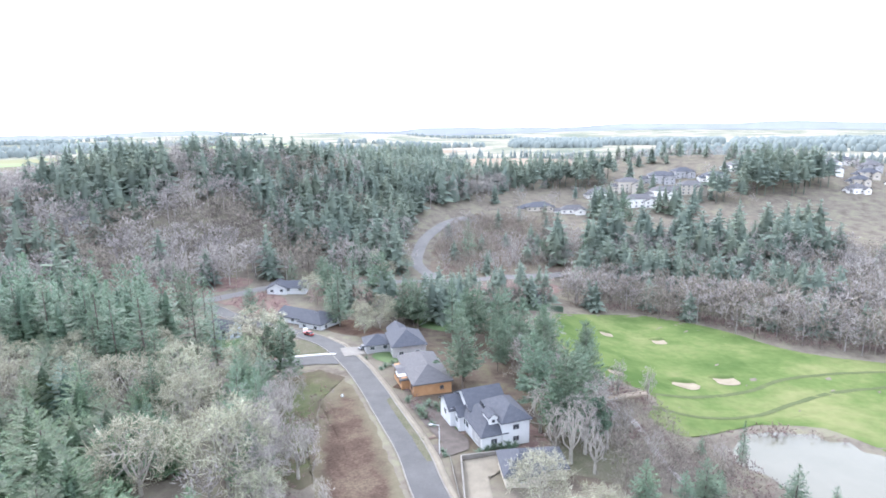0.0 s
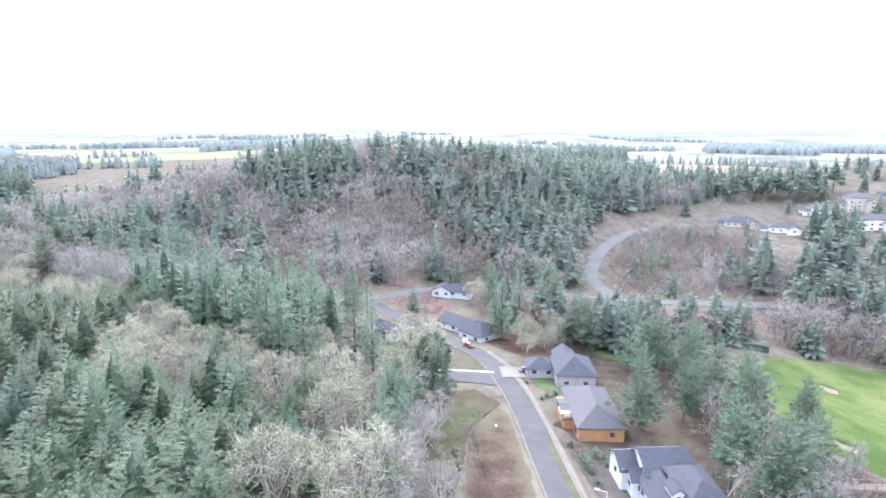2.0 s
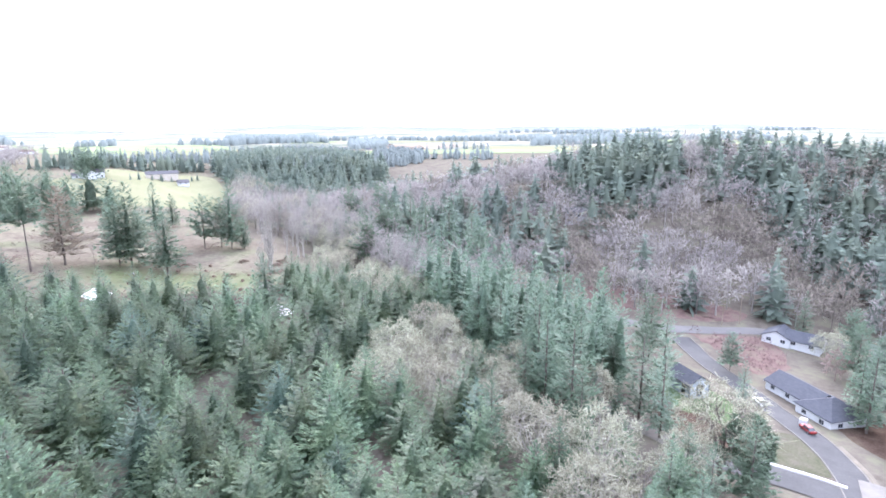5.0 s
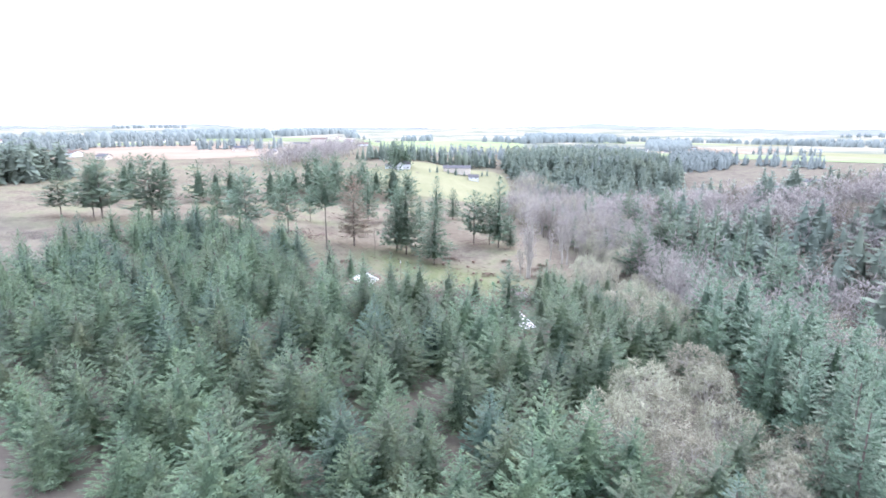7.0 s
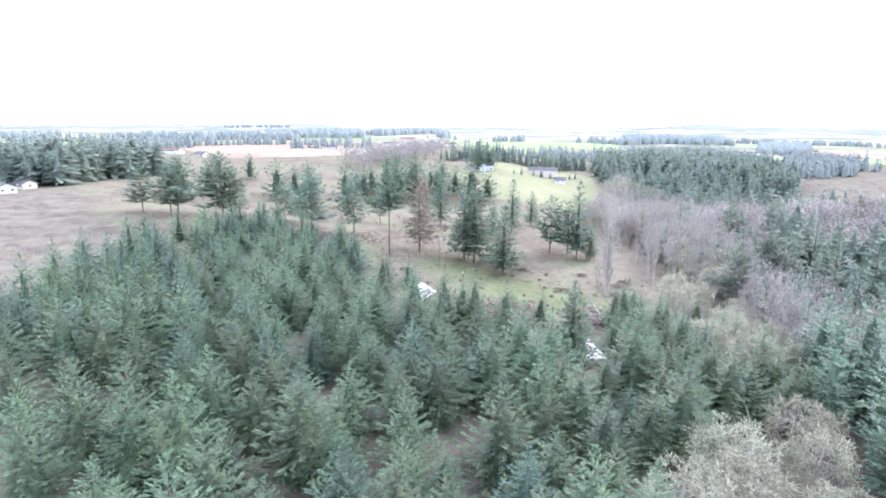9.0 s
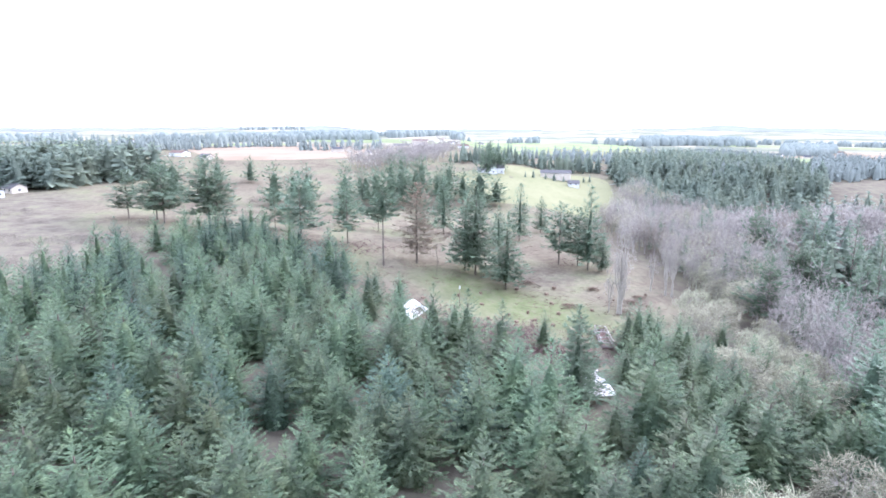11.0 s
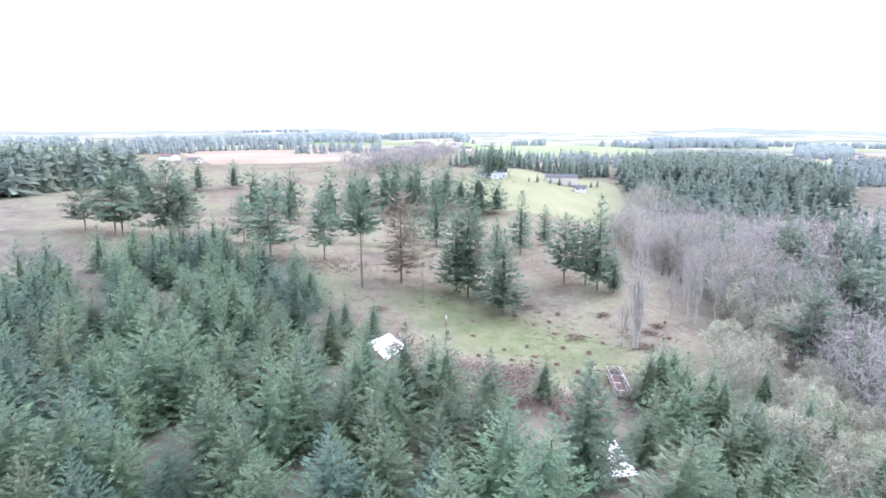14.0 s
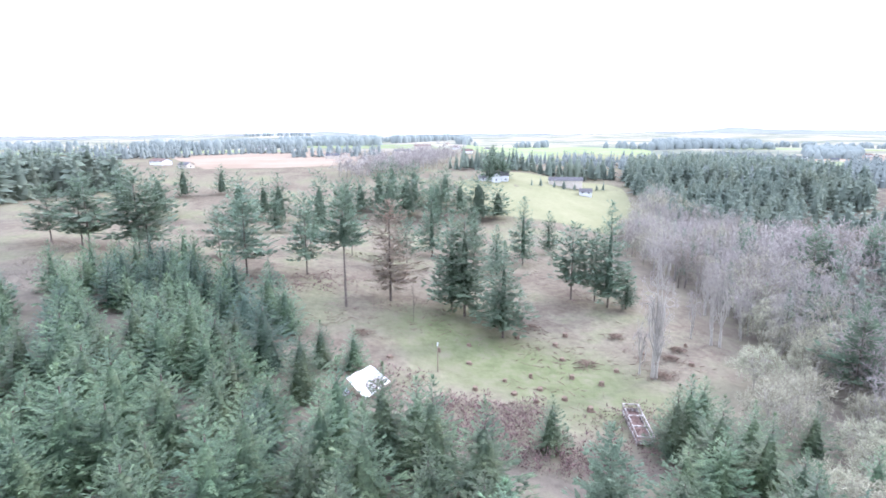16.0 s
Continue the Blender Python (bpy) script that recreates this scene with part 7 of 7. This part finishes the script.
# roofless old trailer
M_FLAKING = mat("flaking_paint", [(0.12, 0.09, 0.08), (0.22, 0.20, 0.19), (0.45, 0.45, 0.45)], 0.8, 0.8, fine=0.2)
trailer = new("trailer")
trailer.matrix_basis = Matrix.Translation((-210.4, 135.0, float(gz(-210.4, 135.0)))) @ Matrix.Rotation(radians(-6), 4, "Z")
bm = bmesh.new()
box(bm, -6.5, -1.5, 0.5, 6.5, 1.5, 0.8)
part("floor", bm, M_RUST, trailer, "rusty brown trailer floor strewn with litter")
for y0, y1 in ((-1.6, -1.48), (1.48, 1.6)):
    bm = bmesh.new()
    box(bm, -6.6, y0, 0.5, 6.6, y1, 1.2)
    box(bm, -6.6, y0 - 0.03, 2.25, 6.6, y1 + 0.03, 2.5)
    for k in range(9):
        xx = -6.5 + 13 * k / 8
        box(bm, xx - 0.09, y0 + 0.01, 1.2, xx + 0.09, y1 - 0.01, 2.25)
    part("side_frame", bm, M_FLAKING, trailer, "flaking white side frame")
for xx in (-6.5, -1.6, 2.6, 6.5):
    bm = bmesh.new()
    box(bm, xx - 0.14, -1.47, 2.27, xx + 0.14, 1.47, 2.47)
    if abs(xx) > 6:
        box(bm, xx - 0.06, -1.47, 0.8, xx + 0.06, 1.47, 1.5)
    part("crossbar", bm, M_FLAKING, trailer)
for xx in (-3.4, -2.3):
    for yy in (-1.3, 1.3):
        bm = bmesh.new()
        tube(bm, (xx, yy - 0.15, 0.42), (xx, yy + 0.15, 0.42), 0.5, 0.5, 14)
        part("wheel", bm, M_TYRE, trailer)
tagged(trailer, "old roofless white trailer with a rusty floor", "trailer")

# shed with a mottled sheet roof
shed = new("shed")
SX, SY = -174.6, 121.4
shed.matrix_basis = Matrix.Translation((SX, SY, float(gz(SX, SY)))) @ Matrix.Rotation(radians(12), 4, "Z")
bm = bmesh.new()
box(bm, -3.7, -2.6, -0.5, 3.7, 2.6, 1.9)
part("wall", bm, M_WOODPOLE, shed)
part("roof_sheet", sheet(8.8, 7.4, lambda u, v: 3.7 - 1.7 * u + 0.07 * math.sin(12 * u + 7 * v)), M_TARP, shed, "patched white sheet roof")
bm = bmesh.new()
for k in range(260):
    u, v = gl2.uniform(0.02, 0.98), gl2.uniform(0.02, 0.98)
    s = gl2.uniform(0.12, 0.42)
    m = Matrix.Translation((8.8 * (u - 0.5), 7.4 * (v - 0.5), 3.7 - 1.7 * u + 0.10)) @ Matrix.Rotation(gl2.random() * 6.3, 4, "Z") @ Matrix.Diagonal((s, s * 0.5, 0.06, 1))
    bmesh.ops.create_cone(bm, cap_ends=True, segments=6, radius1=1, radius2=0.6, depth=1, matrix=m)
tagged(part("leaf_litter", bm, M_LEAFLITTER, shed, "moss and litter on the roof"), kind="stuff")
tagged(shed, "low shed with a mottled white sheet roof among firs", "shed")

# stumps
gs = np.random.default_rng(31)


def stump(x, y, r, h):
    bm = bmesh.new()
    tube(bm, (0, 0, -0.3), (0, 0, h), r * 1.25, r, 9)
    for k in range(4):
        a = k * 1.6 + gs.random()
        tube(bm, (0, 0, h * 0.4), (math.cos(a) * r * 2.0, math.sin(a) * r * 2.0, -0.2), r * 0.45, r * 0.15, 5)
    for v in bm.verts:
        v.co += Vector(gs.normal(0, 0.05 * r, 3))
    ob = part("tree_stump", bm, M_STUMP)
    ob.location = (x, y, float(gz(x, y)))
    return tagged(ob, "dark weathered tree stump in the meadow", "stump", "tree stumps")


for x, y in [(-238, 84), (-232.4, 111.3), (-225.4, 112.6), (-224, 123.6), (-255, 163.5), (-241, 103.4), (-226, 104), (-229, 119), (-219, 128), (-236, 118), (-247, 128), (-240, 140), (-249, 150), (-243, 160), (-232, 134), (-222, 117), (-260, 118), (-256, 128), (-246, 96), (-252, 104), (-236, 128), (-262, 132)]:
    stump(x, y, gs.uniform(0.35, 0.7), gs.uniform(0.5, 1.1))


def brush_pile(x, y, r, n):
    p = gs.normal(0, r / 2.2, (n, 2))
    pieces = []
    for q in p:
        a, t = gs.random() * 6.3, gs.uniform(-0.15, 0.5)
        L = gs.uniform(0.8, 2.4)
        b = np.array([q[0], q[1], 0.1 + 0.7 * math.exp(-(q @ q) / r ** 2)])
        d = np.array([math.cos(a) * math.cos(t), math.sin(a) * math.cos(t), math.sin(t)]) * L
        pieces.append(limb(b - d / 2, b + d / 2, 0.10, 0.05, 4, 0, 1, gs))
    v, t = join_arrays(pieces)
    ob = new("slash_mound", raw_mesh("slash_mound", v, t, M_STUMP))
    ob.location = (x, y, float(gz(x, y)))
    return tagged(ob, "heap of cut branches and brown slash", "brush heap", "slash heaps")


for x, y, r in [(-265.6, 49.9, 3.2), (-250, 75.8, 2.8), (-244, 133.7, 3.4), (-260.7, 146, 2.6), (-267, 123, 3.0), (-245.8, 156, 2.6), (-252, 160, 2.0), (-236, 150, 2.4)]:
    brush_pile(x, y, r, 60)

for x, y, r in [(22, 418, 4.5), (30, 422, 5), (40, 427, 5), (26, 426, 4), (48, 432, 4)]:
    brush_pile(x, y, r, 70)

# hazy hills along the horizon
az = np.linspace(-1.4, 3.2, 260)
tops = 36 + 38 * np.array([noise.noise((a * 5, 0.2, 0.7)) for a in az]) + 16 * np.array([noise.noise((a * 17, 1.2, 0.1)) for a in az])
ring = np.stack([-4500 * np.sin(az), 4500 * np.cos(az)], 1)
hv = np.concatenate([np.column_stack([ring, np.full(len(az), -60.0)]), np.column_stack([ring * 0.99, np.maximum(tops, 20)]), np.column_stack([ring * 1.03, np.full(len(az), -60.0)])])
m = len(az)
j = np.arange(m - 1)
ht = np.concatenate([np.stack([j + a, j + a + 1, j + a + m + 1], 1) for a in (0, m)] + [np.stack([j + a, j + a + m + 1, j + a + m], 1) for a in (0, m)])
# the haze over these hills is painted as a pale grey base colour
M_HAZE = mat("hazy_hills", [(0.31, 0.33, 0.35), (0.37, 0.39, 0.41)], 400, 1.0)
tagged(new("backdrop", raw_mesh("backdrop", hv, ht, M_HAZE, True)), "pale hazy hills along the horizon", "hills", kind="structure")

# footbridge over the gully
bridge = new("footbridge")
bridge.matrix_basis = Matrix.Translation((49.0, 146.2, float(gz(42, 144)) + 0.5)) @ Matrix.Rotation(radians(14), 4, "Z")
for k in range(36):
    bm = bmesh.new()
    box(bm, -7.2 + 0.4 * k, -1.0, 0.0, -6.84 + 0.4 * k, 1.0, 0.12)
    part("plank", bm, M_WOODPOLE, bridge)
for yy in (-1.0, 1.0):
    bm = bmesh.new()
    box(bm, -7.2, yy - 0.12, -0.4, 7.2, yy + 0.12, -0.01)
    part("beam", bm, M_WOODPOLE, bridge)
    bm = bmesh.new()
    box(bm, -7.2, yy - 0.05, 0.95, 7.2, yy + 0.05, 1.1)
    part("rail", bm, M_WOODPOLE, bridge)
    for k in range(7):
        bm = bmesh.new()
        box(bm, -7.1 + 2.36 * k - 0.06, yy - 0.06, -0.9, -7.1 + 2.36 * k + 0.06, yy + 0.06, 0.95)
        part("post", bm, M_WOODPOLE, bridge)
tagged(bridge, "weathered wooden footbridge over a brown gully", "bridge")

# cut branches and slash strewn over the meadow
gsl = np.random.default_rng(33)
sticks = []
for cx, cy, sx, sy, n in ((-250, 126, 10, 9, 110), (-244, 152, 8, 9, 110), (-268, 118, 8, 8, 60), (-284, 50, 9, 12, 110), (-262, 92, 9, 12, 70), (-300, 110, 25, 30, 110), (-258, 66, 8, 8, 60), (-232, 122, 10, 8, 50)):
    for k in range(n):
        x, y = cx + gsl.normal(0, sx * 0.7), cy + gsl.normal(0, sy * 0.7)
        a, L, z = gsl.random() * math.pi, gsl.uniform(0.6, 3.4), float(gz(x, y)) + 0.08
        d = np.array([math.cos(a) * L / 2, math.sin(a) * L / 2, gsl.normal(0, 0.08) * L])
        c = np.array([x, y, z])
        sticks.append(limb(c - d, c + d, 0.05 + 0.07 * gsl.random(), 0.03, 3, 0.05, 1, gsl))
v, t = join_arrays(sticks)
tagged(new("meadow_slash", raw_mesh("meadow_slash", v, t, M_STUMP)), "grey-brown cut branches strewn over the meadow", "branches", kind="stuff")
